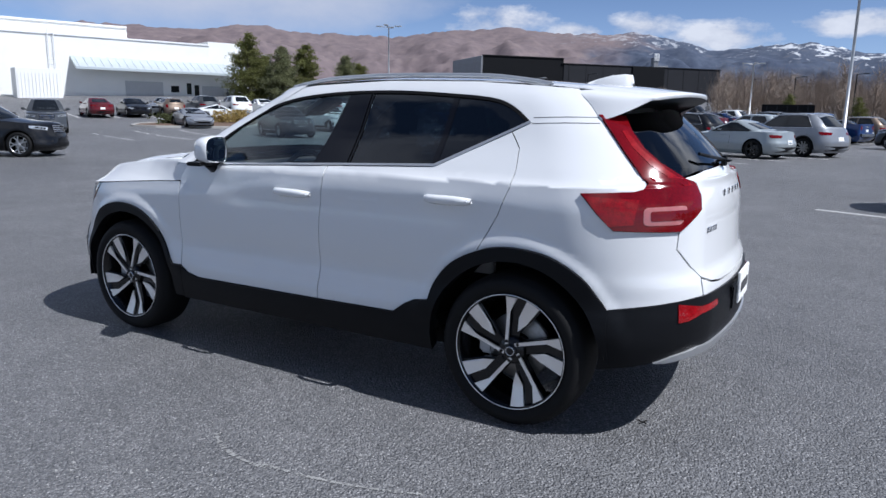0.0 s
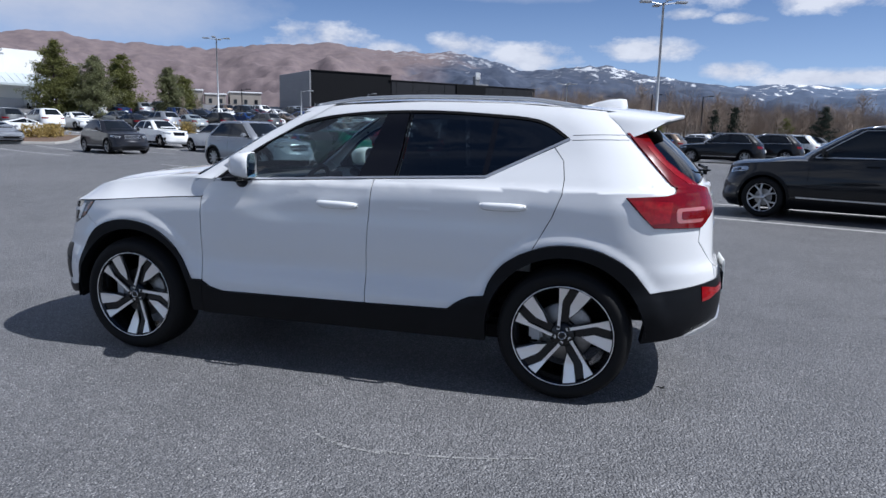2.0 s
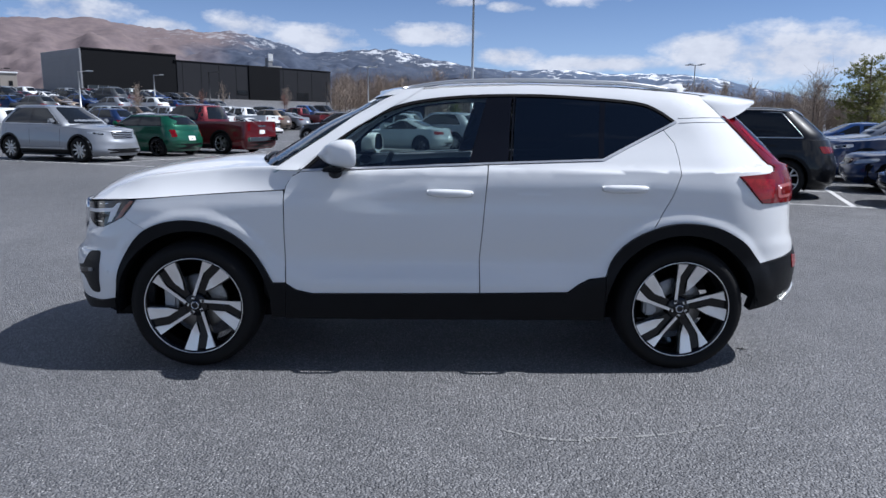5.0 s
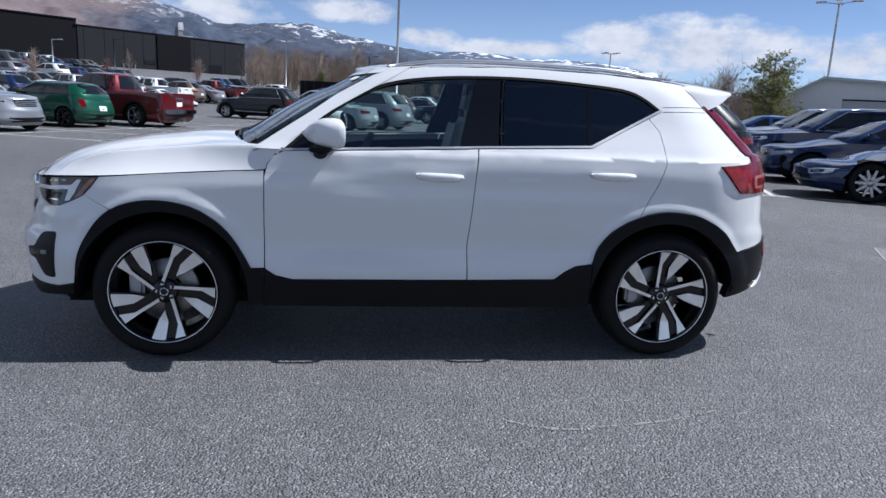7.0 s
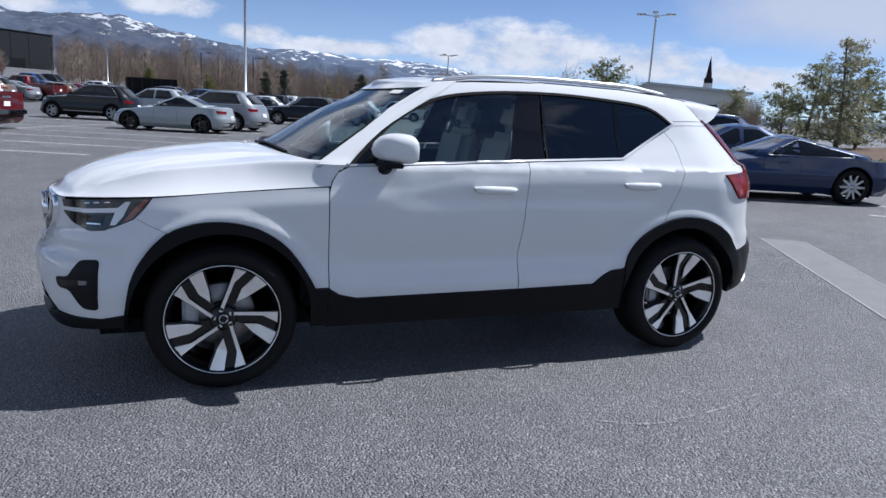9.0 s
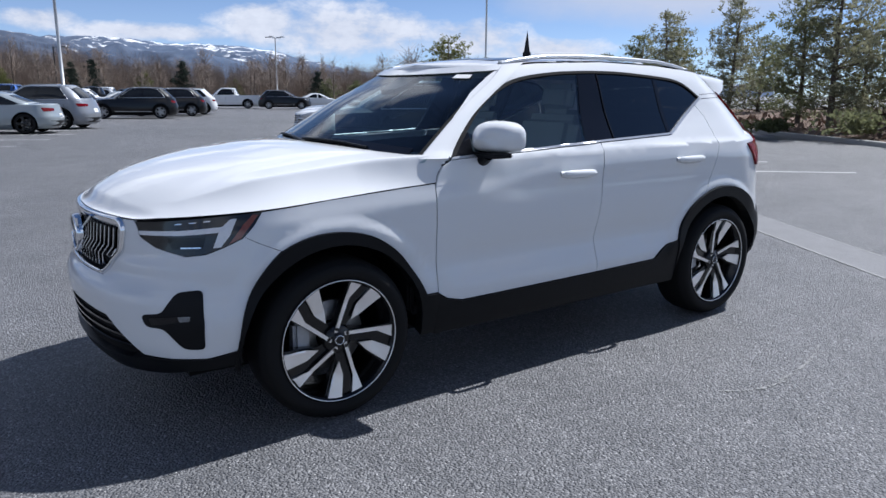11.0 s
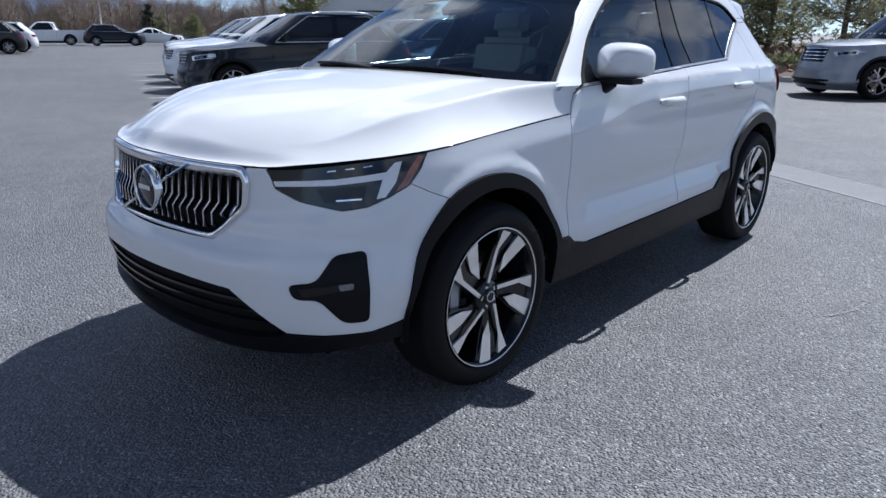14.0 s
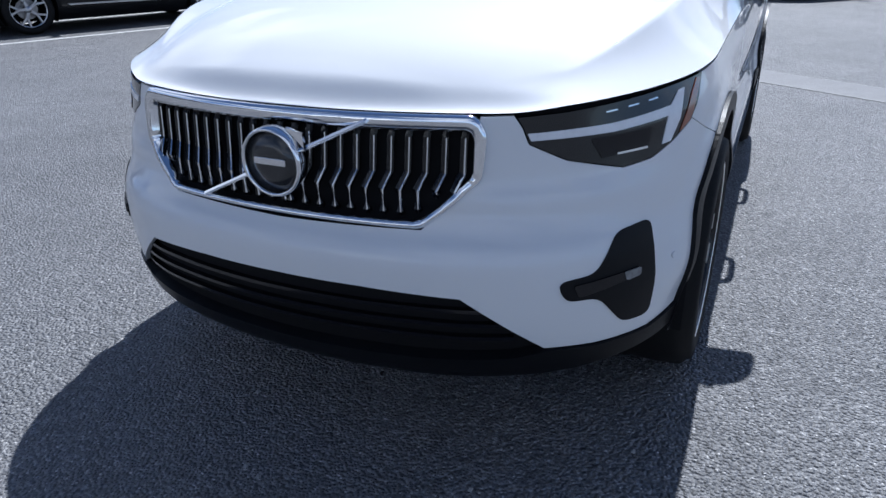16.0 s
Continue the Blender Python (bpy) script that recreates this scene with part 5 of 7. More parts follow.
KINDS = {  # length, width, height, wheelbase, tyre, nose height, cowl, belt, deck, screen foot, screen top, roof end, rear glass foot
    "suv": (4.72, 1.90, 1.69, 2.86, 0.365, 0.95, 1.09, 1.08, 1.10, -0.98, -0.22, 1.64, 2.13),
    "coupe": (4.55, 1.88, 1.40, 2.75, 0.345, 0.72, 0.94, 0.93, 1.00, -0.72, 0.05, 0.80, 1.62),
    "sports": (4.50, 1.86, 1.29, 2.45, 0.345, 0.60, 0.86, 0.86, 0.84, -0.82, -0.10, 0.45, 1.75),
    "sedan": (4.75, 1.85, 1.45, 2.82, 0.335, 0.74, 0.95, 0.95, 1.02, -0.92, -0.15, 1.00, 1.78),
    "hatch": (4.15, 1.80, 1.46, 2.62, 0.325, 0.78, 1.00, 1.00, 1.02, -0.92, -0.35, 1.60, 1.92),
    "pickup": (5.75, 2.02, 1.86, 3.60, 0.395, 1.05, 1.20, 1.18, 1.22, -1.40, -0.78, 0.72, 0.95),
}


def star_spokes(count, material, wide=0.05):
    def build(parent, rim_r, h, spin):
        sets = []
        for k in range(count):
            w = spin + 2 * math.pi * k / count
            sets.append(flat_prism(turned([(-0.028, 0.03), (0.028, 0.03), (wide, rim_r - 0.004), (-wide, rim_r - 0.004)], w), -h + 0.012, -h + 0.05))
        sets.append(lathe_data([(0.001, -h + 0.008), (0.055, -h + 0.01), (0.06, -h + 0.05)], 16))
        for k, s in enumerate(sets[:-1]):
            mesh_part("spoke", *s, material, parent)
        mesh_part("hub", *sets[-1], material, parent, "", True)
        mesh_part("brake_disc", *lathe_data([(0.05, 0.0), (0.15, 0.0), (0.15, 0.02)], 20), BRAKE, parent)
    return build


def fork_spokes(count, material):
    """Slim spokes that fork towards the rim, inside a bright ring."""
    def build(parent, rim_r, h, spin):
        R = rim_r
        for k in range(count):
            w = spin + 2 * math.pi * k / count
            stem = flat_prism(turned([(-0.020, 0.03), (0.020, 0.03), (0.017, 0.50 * R), (-0.017, 0.50 * R)], w), -h + 0.014, -h + 0.05)
            arms = [flat_prism(turned([(-0.016 * e, 0.46 * R), (0.014 * e, 0.44 * R), (e * (0.27 * R + 0.012), 0.945 * R), (e * (0.27 * R - 0.016), 0.955 * R)][::e], w), -h + 0.014, -h + 0.045) for e in (1, -1)]
            mesh_part("spoke", *joined(stem, *arms), material, parent)
        mesh_part("rim_ring", *lathe_data([(R - 0.020, -h + 0.02), (R - 0.010, -h + 0.006), (R - 0.001, -h + 0.008)], 40), material, parent, "", True)
        mesh_part("hub", *lathe_data([(0.001, -h + 0.008), (0.045, -h + 0.01), (0.055, -h + 0.05)], 16), material, parent, "", True)
        mesh_part("brake_disc", *lathe_data([(0.05, 0.0), (0.15, 0.0), (0.15, 0.02)], 20), BRAKE, parent)
    return build


def far_wheel(car, ax, y, tyre, s):
    """A wheel for a car far off: a tyre that carries one star-shaped rim."""
    h = 0.115
    v, f = lathe_data([(tyre * 0.70, -h + 0.02), (tyre * 0.74, -h), (tyre * 0.94, -h + 0.004), (tyre, -h + 0.04), (tyre, h - 0.04), (tyre * 0.72, h)], 24)
    w = mesh_part("wheel", v, f, RUBBER, car, "", True)
    star = []
    for k in range(30):
        a = 2 * math.pi * k / 30
        r = tyre * (0.70 if k % 6 < 2 else 0.30)
        star.append((r * math.cos(a), r * math.sin(a)))
    mesh_part("rim", *flat_prism(star, -h + 0.02, -h + 0.05), WHEEL_SILVER, w)
    w.matrix_basis = pose(ax, s * y, tyre, 0, 0, 0 if s < 0 else 180)


def car_model(kind, colour, label, fine=1, wheel=(5, WHEEL_SILVER, 0.05), group=""):
    L, W, H, wb, tyre, nose, cowl, belt, deck, x0, x1, x2, x3 = KINDS[kind]
    pnt = PAINTS[colour]
    name = {"suv": "suv", "coupe": "coupe", "sports": "sports_car", "sedan": "sedan", "hatch": "hatchback", "pickup": "pickup_truck"}[kind]
    car = thing(name, label, "pickup" if kind == "pickup" else "car", group=group)
    h, w = L / 2, W / 2
    ends = 0.16 if kind in ("suv", "pickup", "hatch") else 0.10

    def top(x):
        if kind == "pickup":
            return glide([-h, -h + 0.10, -h + 0.5, x0 + 0.1, x3, h], [nose - 0.03, nose + 0.01, nose + 0.05, belt - 0.02, belt + 0.02, belt + 0.03], x)
        return glide([-h, -h + 0.10, -h + 0.28, -h + 0.65, x0 + 0.1, x2, x3, h], [nose - 0.17, nose - 0.09, nose - 0.02, nose + 0.03, cowl - 0.05, belt + 0.01, (belt + deck) / 2, deck - 0.05], x)

    def crown(x):
        if kind == "pickup":
            return glide([-h, -h + 0.10, -h + 0.4, x0, 0.3, x3 + 0.2, h], [nose + 0.0, nose + 0.06, nose + 0.10, cowl + 0.04, cowl + 0.03, belt + 0.02, belt + 0.035], x)
        return glide([-h, -h + 0.10, -h + 0.34, -h + 0.8, x0, 0.3, x3, h - 0.25, h], [nose - 0.13, nose - 0.01, nose + 0.065, nose + 0.10, cowl + 0.03, cowl + 0.03, deck + 0.03, deck + 0.02, deck - 0.03], x)

    low = [(0.18, (-h + 0.14, 0.05, 0.45, -h + 0.75, w - 0.13, h - 0.65, 0.5, 0.05, h - 0.16)), (0.34, (-h + 0.02, 0.06, 0.5, -h + 0.65, w - 0.03, h - 0.55, 0.5, 0.05, h - 0.03)),
           (0.55, (-h, 0.10, 0.46, -h + 0.82, w, h - 0.58, 0.52, 0.06, h)), (0.72 * belt, (-h + 0.04, 0.11, 0.46, -h + 0.84, w - 0.012, h - 0.6, 0.52, 0.06, h - 0.05)),
           (belt, (-h + 0.08, 0.15, 0.46, -h + 0.92, w - 0.05, h - 0.65, 0.52, 0.08, h - ends))]
    if kind == "pickup":
        low = [(z, r[:5] + (h - 0.14 - (0.4 - 0.3 * z if z < 0.5 else 0), w - 0.13, 0.015, r[8] if z < 0.5 else h - 0.02)) for z, r in low]
    edge_z = H - 0.075
    up = [(belt - 0.10, (x0 - 0.10, 0.16, 0.66, x0 + 0.24, w - 0.07, x3 - 0.45, 0.5, 0.07, x3 + 0.05)), (belt + 0.05, (x0, 0.15, 0.62, x0 + 0.30, w - 0.10, x3 - 0.45, 0.5, 0.07, x3)),
          (0.5 * (belt + edge_z) + 0.03, (0.5 * (x0 + x1), 0.13, 0.56, 0.5 * (x0 + x1) + 0.30, w - 0.21, 0.5 * (x2 + x3) - 0.4, 0.46, 0.06, 0.5 * (x2 + x3))),
          (edge_z, (x1, 0.10, 0.46, x1 + 0.30, w - 0.34, x2 - 0.35, 0.40, 0.06, x2))]

    def edge(x):
        return glide([x1, x1 + 0.4, 0.5 * (x1 + x2) + 0.2, x2], [edge_z - 0.02, edge_z + 0.01, edge_z + 0.012, edge_z - 0.03], x)

    def roof(x):
        return glide([x1, x1 + 0.35, 0.5 * (x1 + x2), x2 - 0.2, x2], [edge_z - 0.012, H - 0.02, H, H - 0.03, edge_z - 0.01], x)

    res = (6, 10, 44 if fine else 26)
    lw = wall_grid(low, top, belt, 0.5, 26 if fine else 14, res)
    uw = wall_grid(up, edge, edge_z, 0.5 * (belt + edge_z), 9, (6, 8, 16))
    hd, rf = cap_grid(lw[-1], crown, 2.6, 9), cap_grid(uw[-1], roof, 2.2, 7)
    axles = (-wb / 2 - 0.03 * (kind != "sports"), wb / 2 - 0.03)
    if kind == "pickup":
        axles = (-wb / 2 - 0.08, wb / 2 - 0.08)
    ar = tyre * 1.13
    bv, bf = [], []
    for g in (lw, uw, hd, rf):
        for s in (1, -1):
            k = len(bv)
            flat = (g * (1, s, 1)).reshape(-1, 3)
            keep = np.ones(len(flat), bool)
            if g is lw:
                for ax in axles:
                    d = np.hypot(flat[:, 0] - ax, flat[:, 2] - tyre)
                    inside = (d < ar) & (abs(flat[:, 1]) > w - 0.25)
                    near = inside & (d > ar - 0.055)
                    flat[near, 0] = ax + (flat[near, 0] - ax) * ar / d[near]
                    flat[near, 2] = tyre + (flat[near, 2] - tyre) * ar / d[near]
                    keep &= ~(inside & ~near)
            bv += flat.tolist()
            bf += [tuple(i + k for i in f) for f in grid_faces(g, s < 0) if keep[list(f)].all()]
    mesh_part("body", bv, bf, pnt, car, "", True)
    part("underbody", box_bm((L - 0.7, W - (0.5 if fine else 0.16), 0.16 if fine else 0.4), (0, 0, 0.27 if fine else 0.4), 0.03), DARK, car)
    for ax in axles:
        for s in (-1, 1):
            if not fine:
                continue
            v = [(ax + (ar + 0.004) * math.cos(a), s * y, tyre + (ar + 0.004) * math.sin(a)) for a in np.linspace(-0.5, math.pi + 0.5, 16) for y in (w - 0.02, w - 0.40)]
            mesh_part("wheel_housing", v, [(2 * i, 2 * i + 1, 2 * i + 3, 2 * i + 2) for i in range(15)] + [tuple(2 * i + 1 for i in range(16))], DARK, car)
    skin = Skin([lw, uw, hd, rf])
    P = lambda *a, **k: patch(skin, *a, thick=k.pop("thick", 0.0), gap=0, step=k.pop("step", 0.16), **k)
    # glass, from the lines of screen and roof
    b, t = belt + 0.035, edge_z - 0.045
    fx = lambda z: x0 + 0.30 + (x1 - x0) * (z - belt) / (edge_z - belt)
    rx = lambda z: x3 - 0.42 + (x2 - x3) * (z - belt) / (edge_z - belt)
    m = 0.5 * (fx(t) + rx(t)) - 0.12 if kind not in ("coupe", "sports") else rx(t) - 0.05
    if fine:
        tail_x, tail_t = (rx(b) - 0.02, rx(t) + 0.02) if kind != "pickup" else (rx(b) + 0.24, rx(t) + 0.28)
        band = rounded([(fx(b) - 0.05, b - 0.012), (tail_x + 0.02, b + 0.006), (tail_x - 0.01, b + 0.06), (tail_t + 0.01, t + 0.012), (fx(t) + 0.02, t + 0.012), (fx(0.5 * (b + t)) - 0.035, 0.5 * (b + t))], 0.05)
        P("window_band", band, "side", GLOSS_BLACK, car, off=0.002, step=0.10, both=True)
        if kind in ("suv", "sports", "sedan"):
            line = [skin.place("side", *q) for q in band]
            strip = mesh_part("window_line", *tube_data([p + n * 0.004 for p, n in line], 0.008, 5, True), SILVER_TRIM, car, "bright window surround", True)
            twin_of(strip)
        doors = [fx(b) - 0.10, m + 0.01] + ([rx(b) - 0.16] if kind in ("suv", "sedan") else [rx(b) + 0.26] if kind == "pickup" else [])
        for k, dx in enumerate(doors):
            seam = [(dx, b - 0.02), (dx + 0.03 * (k == 2), belt - 0.3), (dx - 0.02 - 0.10 * (k == 2), 0.40)]
            P("door_seam", [(x - 0.004, z) for x, z in seam] + [(x + 0.004, z) for x, z in seam[::-1]], "side", DARK, car, off=0.0025, step=0.12, both=True)
        if kind in ("suv", "pickup"):
            for ax in axles:
                ring = arc_line(ax, tyre, ar + 0.055, -8, 188, 20) + arc_line(ax, tyre, ar - 0.002, 188, -8, 20)
                P("arch_trim", ring, "side", BLACK_PLASTIC, car, off=0.006, thick=0.012, step=0.10, both=True)
        if kind == "suv":
            P("side_strip", [(axles[0] + ar + 0.14, 0.415), (axles[1] - ar - 0.04, 0.40), (axles[1] - ar - 0.02, 0.375), (axles[0] + ar + 0.16, 0.392)], "side", SILVER_TRIM, car, off=0.014, thick=0.012, both=True, label="bright sill strip")
    P("side_window", rounded([(fx(b) - 0.02, b), (m - 0.05, b), (m - 0.03, t), (fx(t) + 0.03, t), (fx(0.5 * (b + t)) - 0.01, 0.5 * (b + t))], 0.04), "side", WINDOW, car, off=0.005, both=True)
    if kind in ("suv", "sedan", "hatch", "pickup"):
        P("side_window", rounded([(m + 0.05, b), (rx(b) - (0.05 if kind != "pickup" else -0.2), b + 0.02), (rx(t) + (0.0 if kind != "pickup" else 0.25), t), (m + 0.07, t)], 0.05), "side", WINDOW, car, off=0.005, both=True)
    else:
        P("side_window", rounded([(m - 0.01, b), (rx(b) + 0.10, b + 0.03), (rx(t) + 0.08, t), (m + 0.0, t)], 0.05), "side", WINDOW, car, off=0.005, both=True)
    fw, ft = 0.66, 0.48
    P("windscreen", rounded([(-fw, cowl + 0.03), (fw, cowl + 0.03), (ft, edge_z - 0.01), (-ft, edge_z - 0.01)], 0.05), "front", WINDOW, car, off=0.004)
    P("rear_window", rounded([(-0.58, deck + 0.06), (0.58, deck + 0.06), (0.44, edge_z - 0.05), (-0.44, edge_z - 0.05)], 0.05), "rear", WINDOW, car, off=0.005)
    # lamps, grille, bumpers
    zl = nose - 0.12
    P("headlight", rounded([(0.50, zl + 0.03), (w - 0.10, zl + 0.085), (w - 0.08, zl), (0.56, zl - 0.055)], 0.03), "front", LAMP_CLEAR, car, off=0.006, thick=0.02, step=0.06, both=True)
    if fine:
        for o in [o for o in car.children if o.name.startswith("headlight")]:
            P("lamp_core", rounded([(0.57, zl + 0.018), (w - 0.17, zl + 0.055), (w - 0.16, zl + 0.005), (0.60, zl - 0.032)], 0.02), "front", LAMP_DARK, o, off=0.009, step=0.06)
            for c in (0.64, w - 0.24):
                P("lamp_ring", [(c + 0.030 * math.cos(a), zl + 0.012 + 0.024 * math.sin(a)) for a in np.linspace(0, 2 * math.pi, 12, endpoint=False)], "front", SMOKE_CLEAR, o, off=0.012, step=0.1)
    gz = nose - 0.13 if kind != "sports" else 0.36
    gh = {"pickup": 0.17, "suv": 0.12, "sports": 0.05}.get(kind, 0.085)
    P("grille", rounded([(-0.40, gz + gh * 0.75), (0.40, gz + gh * 0.75), (0.36, gz - gh), (-0.36, gz - gh)], 0.03), "front", GLOSS_BLACK, car, off=0.006, thick=0.015, step=0.1)
    for k in range(4 if fine else 0):
        z = gz - gh * 0.7 + gh * 1.3 * k / 3
        P("grille_bar", [(-0.37, z), (0.37, z), (0.37, z + 0.012), (-0.37, z + 0.012)], "front", CHROME if kind == "pickup" else SILVER_TRIM if kind == "suv" else GLOSS_BLACK, car, off=0.014, thick=0.01, step=0.1)
    if fine:
        P("lower_intake", rounded([(-0.62, 0.40), (0.62, 0.40), (0.55, 0.27), (-0.55, 0.27)], 0.03), "front", BLACK_PLASTIC, car, off=0.005, step=0.1)
    P("rear_valance", [(-0.72, 0.44), (0.72, 0.44), (0.66, 0.26), (-0.66, 0.26)], "rear", BLACK_PLASTIC, car, off=0.006, step=0.1)
    tz = deck - 0.20
    if kind in ("suv", "coupe", "sedan", "sports"):
        P("tail_light", rounded([(0.40, tz + 0.05), (w - 0.10, tz + 0.08), (w - 0.11, tz - 0.05), (0.46, tz - 0.04)], 0.03), "rear", RED_LENS, car, off=0.006, thick=0.02, step=0.06, both=True)
    else:
        P("tail_light", rounded([(w - 0.30, tz + 0.10), (w - 0.15, tz + 0.10), (w - 0.15, tz - 0.16), (w - 0.30, tz - 0.14)], 0.03), "rear", RED_LENS, car, off=0.008, thick=0.02, step=0.06, both=True)
    P("number_plate", [(-0.16, tz - 0.12), (0.16, tz - 0.12), (0.16, tz - 0.27), (-0.16, tz - 0.27)], "rear", PAPER, car, off=0.012, thick=0.01, step=0.2)
    if kind in ("suv", "pickup"):
        P("sill_trim", [(axles[0] + ar, 0.36), (axles[1] - ar, 0.36), (axles[1] - ar, 0.22), (axles[0] + ar, 0.22)], "side", BLACK_PLASTIC, car, off=0.01, thick=0.02, both=True)
    if kind == "suv" and fine:
        P("window_strip", [(fx(b) - 0.04, b - 0.012), (rx(b) - 0.02, b + 0.005), (rx(b) - 0.02, b + 0.02), (fx(b) - 0.03, b + 0.003)], "side", SILVER_TRIM, car, off=0.008, both=True)
        rail = [(x, -(w - 0.33), float(edge(x)) + 0.035) for x in np.linspace(x1 + 0.35, x2 - 0.25, 8)]
        rail[0], rail[-1] = (*rail[0][:2], rail[0][2] - 0.03), (*rail[-1][:2], rail[-1][2] - 0.03)
        twin_of(mesh_part("roof_rail", *tube_data(rail, 0.016, 6), SILVER_TRIM, car, "", True))
        P("roof_lip", [(x2 - 0.16, -0.50), (x2 + 0.03, -0.44), (x2 + 0.03, 0.44), (x2 - 0.16, 0.50)], "top", pnt, car, off=0.02, thick=0.04, step=0.1)
    if kind == "hatch" and fine:
        P("roof_panel", rounded([(x1 + 0.02, -w + 0.36), (x2 + 0.04, -w + 0.42), (x2 + 0.04, w - 0.42), (x1 + 0.02, w - 0.36)], 0.08), "top", GLOSS_BLACK, car, off=0.006, thick=0.012, step=0.12, label="black roof")
    if kind == "pickup":
        P("cargo_bed", [(x3 + 0.22, -w + 0.20), (h - 0.16, -w + 0.20), (h - 0.16, w - 0.20), (x3 + 0.22, w - 0.20)], "top", DARK, car, off=0.03, thick=0.0)
        part("rear_bumper", box_bm((0.16, W - 0.25, 0.16), (h + 0.02, 0, 0.56), 0.03), CHROME, car)
        P("tailgate_bar", [(-0.22, tz + 0.06), (0.22, tz + 0.06), (0.22, tz - 0.0), (-0.22, tz - 0.0)], "rear", CHROME, car, off=0.006, thick=0.006)
    # handles, mirrors
    for hx in () if not fine else ((m - 0.28, m + 0.62) if kind in ("suv", "sedan", "hatch", "pickup") else (m - 0.30,)):
        q, _ = skin.place("side", hx, belt - 0.10)
        twin_of(part("door_handle", box_bm((0.20, 0.03, 0.025), (hx, q.y - 0.014, belt - 0.10), 0.008), pnt, car))
    mir = part("door_mirror", box_bm((0.13, 0.22, 0.14), (fx(b) + 0.12, -(w + 0.06), belt + 0.12), 0.045), pnt, car)
    part("mirror_foot", box_bm((0.07, 0.14, 0.05), (fx(b) + 0.12, -(w - 0.05), belt + 0.06), 0.015), BLACK_PLASTIC, mir)
    twin_of(mir)
    for ax in axles:
        for s in (-1, 1):
            if not fine:
                far_wheel(car, ax, w - 0.125, tyre, s)
                continue
            hub = new("wheel")
            hub.empty_display_size = 0.1
            hub.parent = car
            hub.matrix_basis = pose(ax, s * (w - 0.125), tyre, 0, 0, 0 if s < 0 else 180)
            wheel_parts(hub, tyre, 0.23, tyre * 0.72, star_spokes(*wheel) if len(wheel) == 3 else fork_spokes(*wheel), wheel[1], RIM_BLACK, 0.3, False)
    return car


AX, NX = Vector((0.926, -0.377)), Vector((0.377, 0.926))  # along a stall, and across the stalls


def stall(a, n):
    p = AX * a + NX * n
    return p.x, p.y


def park(car, x, y, way):
    """way: where the nose points, as a vector on the ground."""
    phi = math.degrees(math.atan2(way[1], way[0])) - 180
    car.matrix_basis = pose(x, y, float(lot_height(x, y)), 0, 0, phi)
    return car


def parked(model, x, y, way, colour=None, label="", body="body"):
    phi = math.degrees(math.atan2(way[1], way[0])) - 180
    ob = copy_thing(model, pose(x, y, float(lot_height(x, y)), 0, 0, phi))
    if colour:
        for c in ob.children:
            if c.name.split(".")[0] in ("body", "door_handle", "door_mirror", "roof_lip"):
                c.material_slots[0].link = "OBJECT"
                c.material_slots[0].material = PAINTS[colour]
    if label:
        ob["label"] = label
    return ob


IN, OUT = (-0.926, 0.377), (0.926, -0.377)
G = "cars parked in the lot"
bright5, dark5, thin10 = (5, WHEEL_SILVER), (5, RIM_BLACK, 0.05), (10, WHEEL_SILVER, 0.018)
suv_black = park(car_model("suv", "black", "black SUV with bright window strip, parked in a stall", 1, bright5, G), 5.5, 9.5, IN)
sports_navy = park(car_model("sports", "navy", "dark navy sports car with thin-spoked silver wheels", 1, thin10, G), 9.95, 6.7, IN)
suv_white = park(car_model("suv", "white", "white SUV parked nose-out in a stall", 1, bright5, G), *stall(1.5, 13.55), IN)
coupe_pale = park(car_model("coupe", "pale", "pale grey two-door coupe with black wheels", 1, dark5, G), -1.45, 25.2, IN)
suv_silver = park(car_model("suv", "silver", "silver SUV parked nose-out in a stall", 1, thin10, G), -11.5, 17.6, OUT)
hatch_green = park(car_model("hatch", "green", "dark green hatchback seen from behind", 1, dark5, G), -10.4, 20.9, IN)
truck_red = park(car_model("pickup", "red", "dark red pickup truck with chrome rear bumper", 1, bright5, G), -9.2, 23.3, IN)
sedan_far = park(car_model("sedan", "silver", "silver sedan parked in the lot", 0, bright5, G), -48, 36, (0.6, -0.8))

parked(suv_white, *stall(1.7, 16.3), IN, "white", "white SUV parked beside another white SUV")
parked(suv_white, *stall(1.9, 19.2), IN, "silver", "silver SUV parked at the end of a row")
parked(sedan_far, 10.95, 9.4, IN, "navy", "dark navy saloon parked beside a sports car")
parked(suv_black, 11.9, 12.0, IN, "navy", "dark navy SUV with bright window strip")
parked(suv_white, 12.9, 14.6, IN, "silver", "silver SUV with a rack on its roof")
parked(sedan_far, 13.0, 17.3, IN, "blue", "bright blue saloon parked in a row")
parked(suv_silver, 0.2, 28.3, (-0.85, 0.53), "silver", "silver SUV with dark roof glass, seen from behind")
parked(suv_black, -5.2, 34.2, IN, "black", "black SUV parked beside an empty stall")
parked(suv_black, 5.8, 38.2, (-0.97, 0.24), "black", "black SUV with pale reflections on its roof")
parked(suv_white, 8.4, 41.6, (-0.97, 0.24), "black", "black SUV parked far down the row")
parked(suv_white, 10.0, 44.6, (-0.97, 0.24), "white", "white SUV parked far down the row")
parked(truck_red, 18.8, 61.5, IN, "white", "white pickup truck parked far off")
parked(suv_black, 22.6, 57.5, OUT, "black", "black estate car parked across the lane")
parked(sedan_far, 26.8, 59.0, OUT, "white", "white saloon parked far off")
parked(truck_red, 15.95, 0.45, (-0.78, 0.63), "silver", "silver pickup truck with dark wheels")
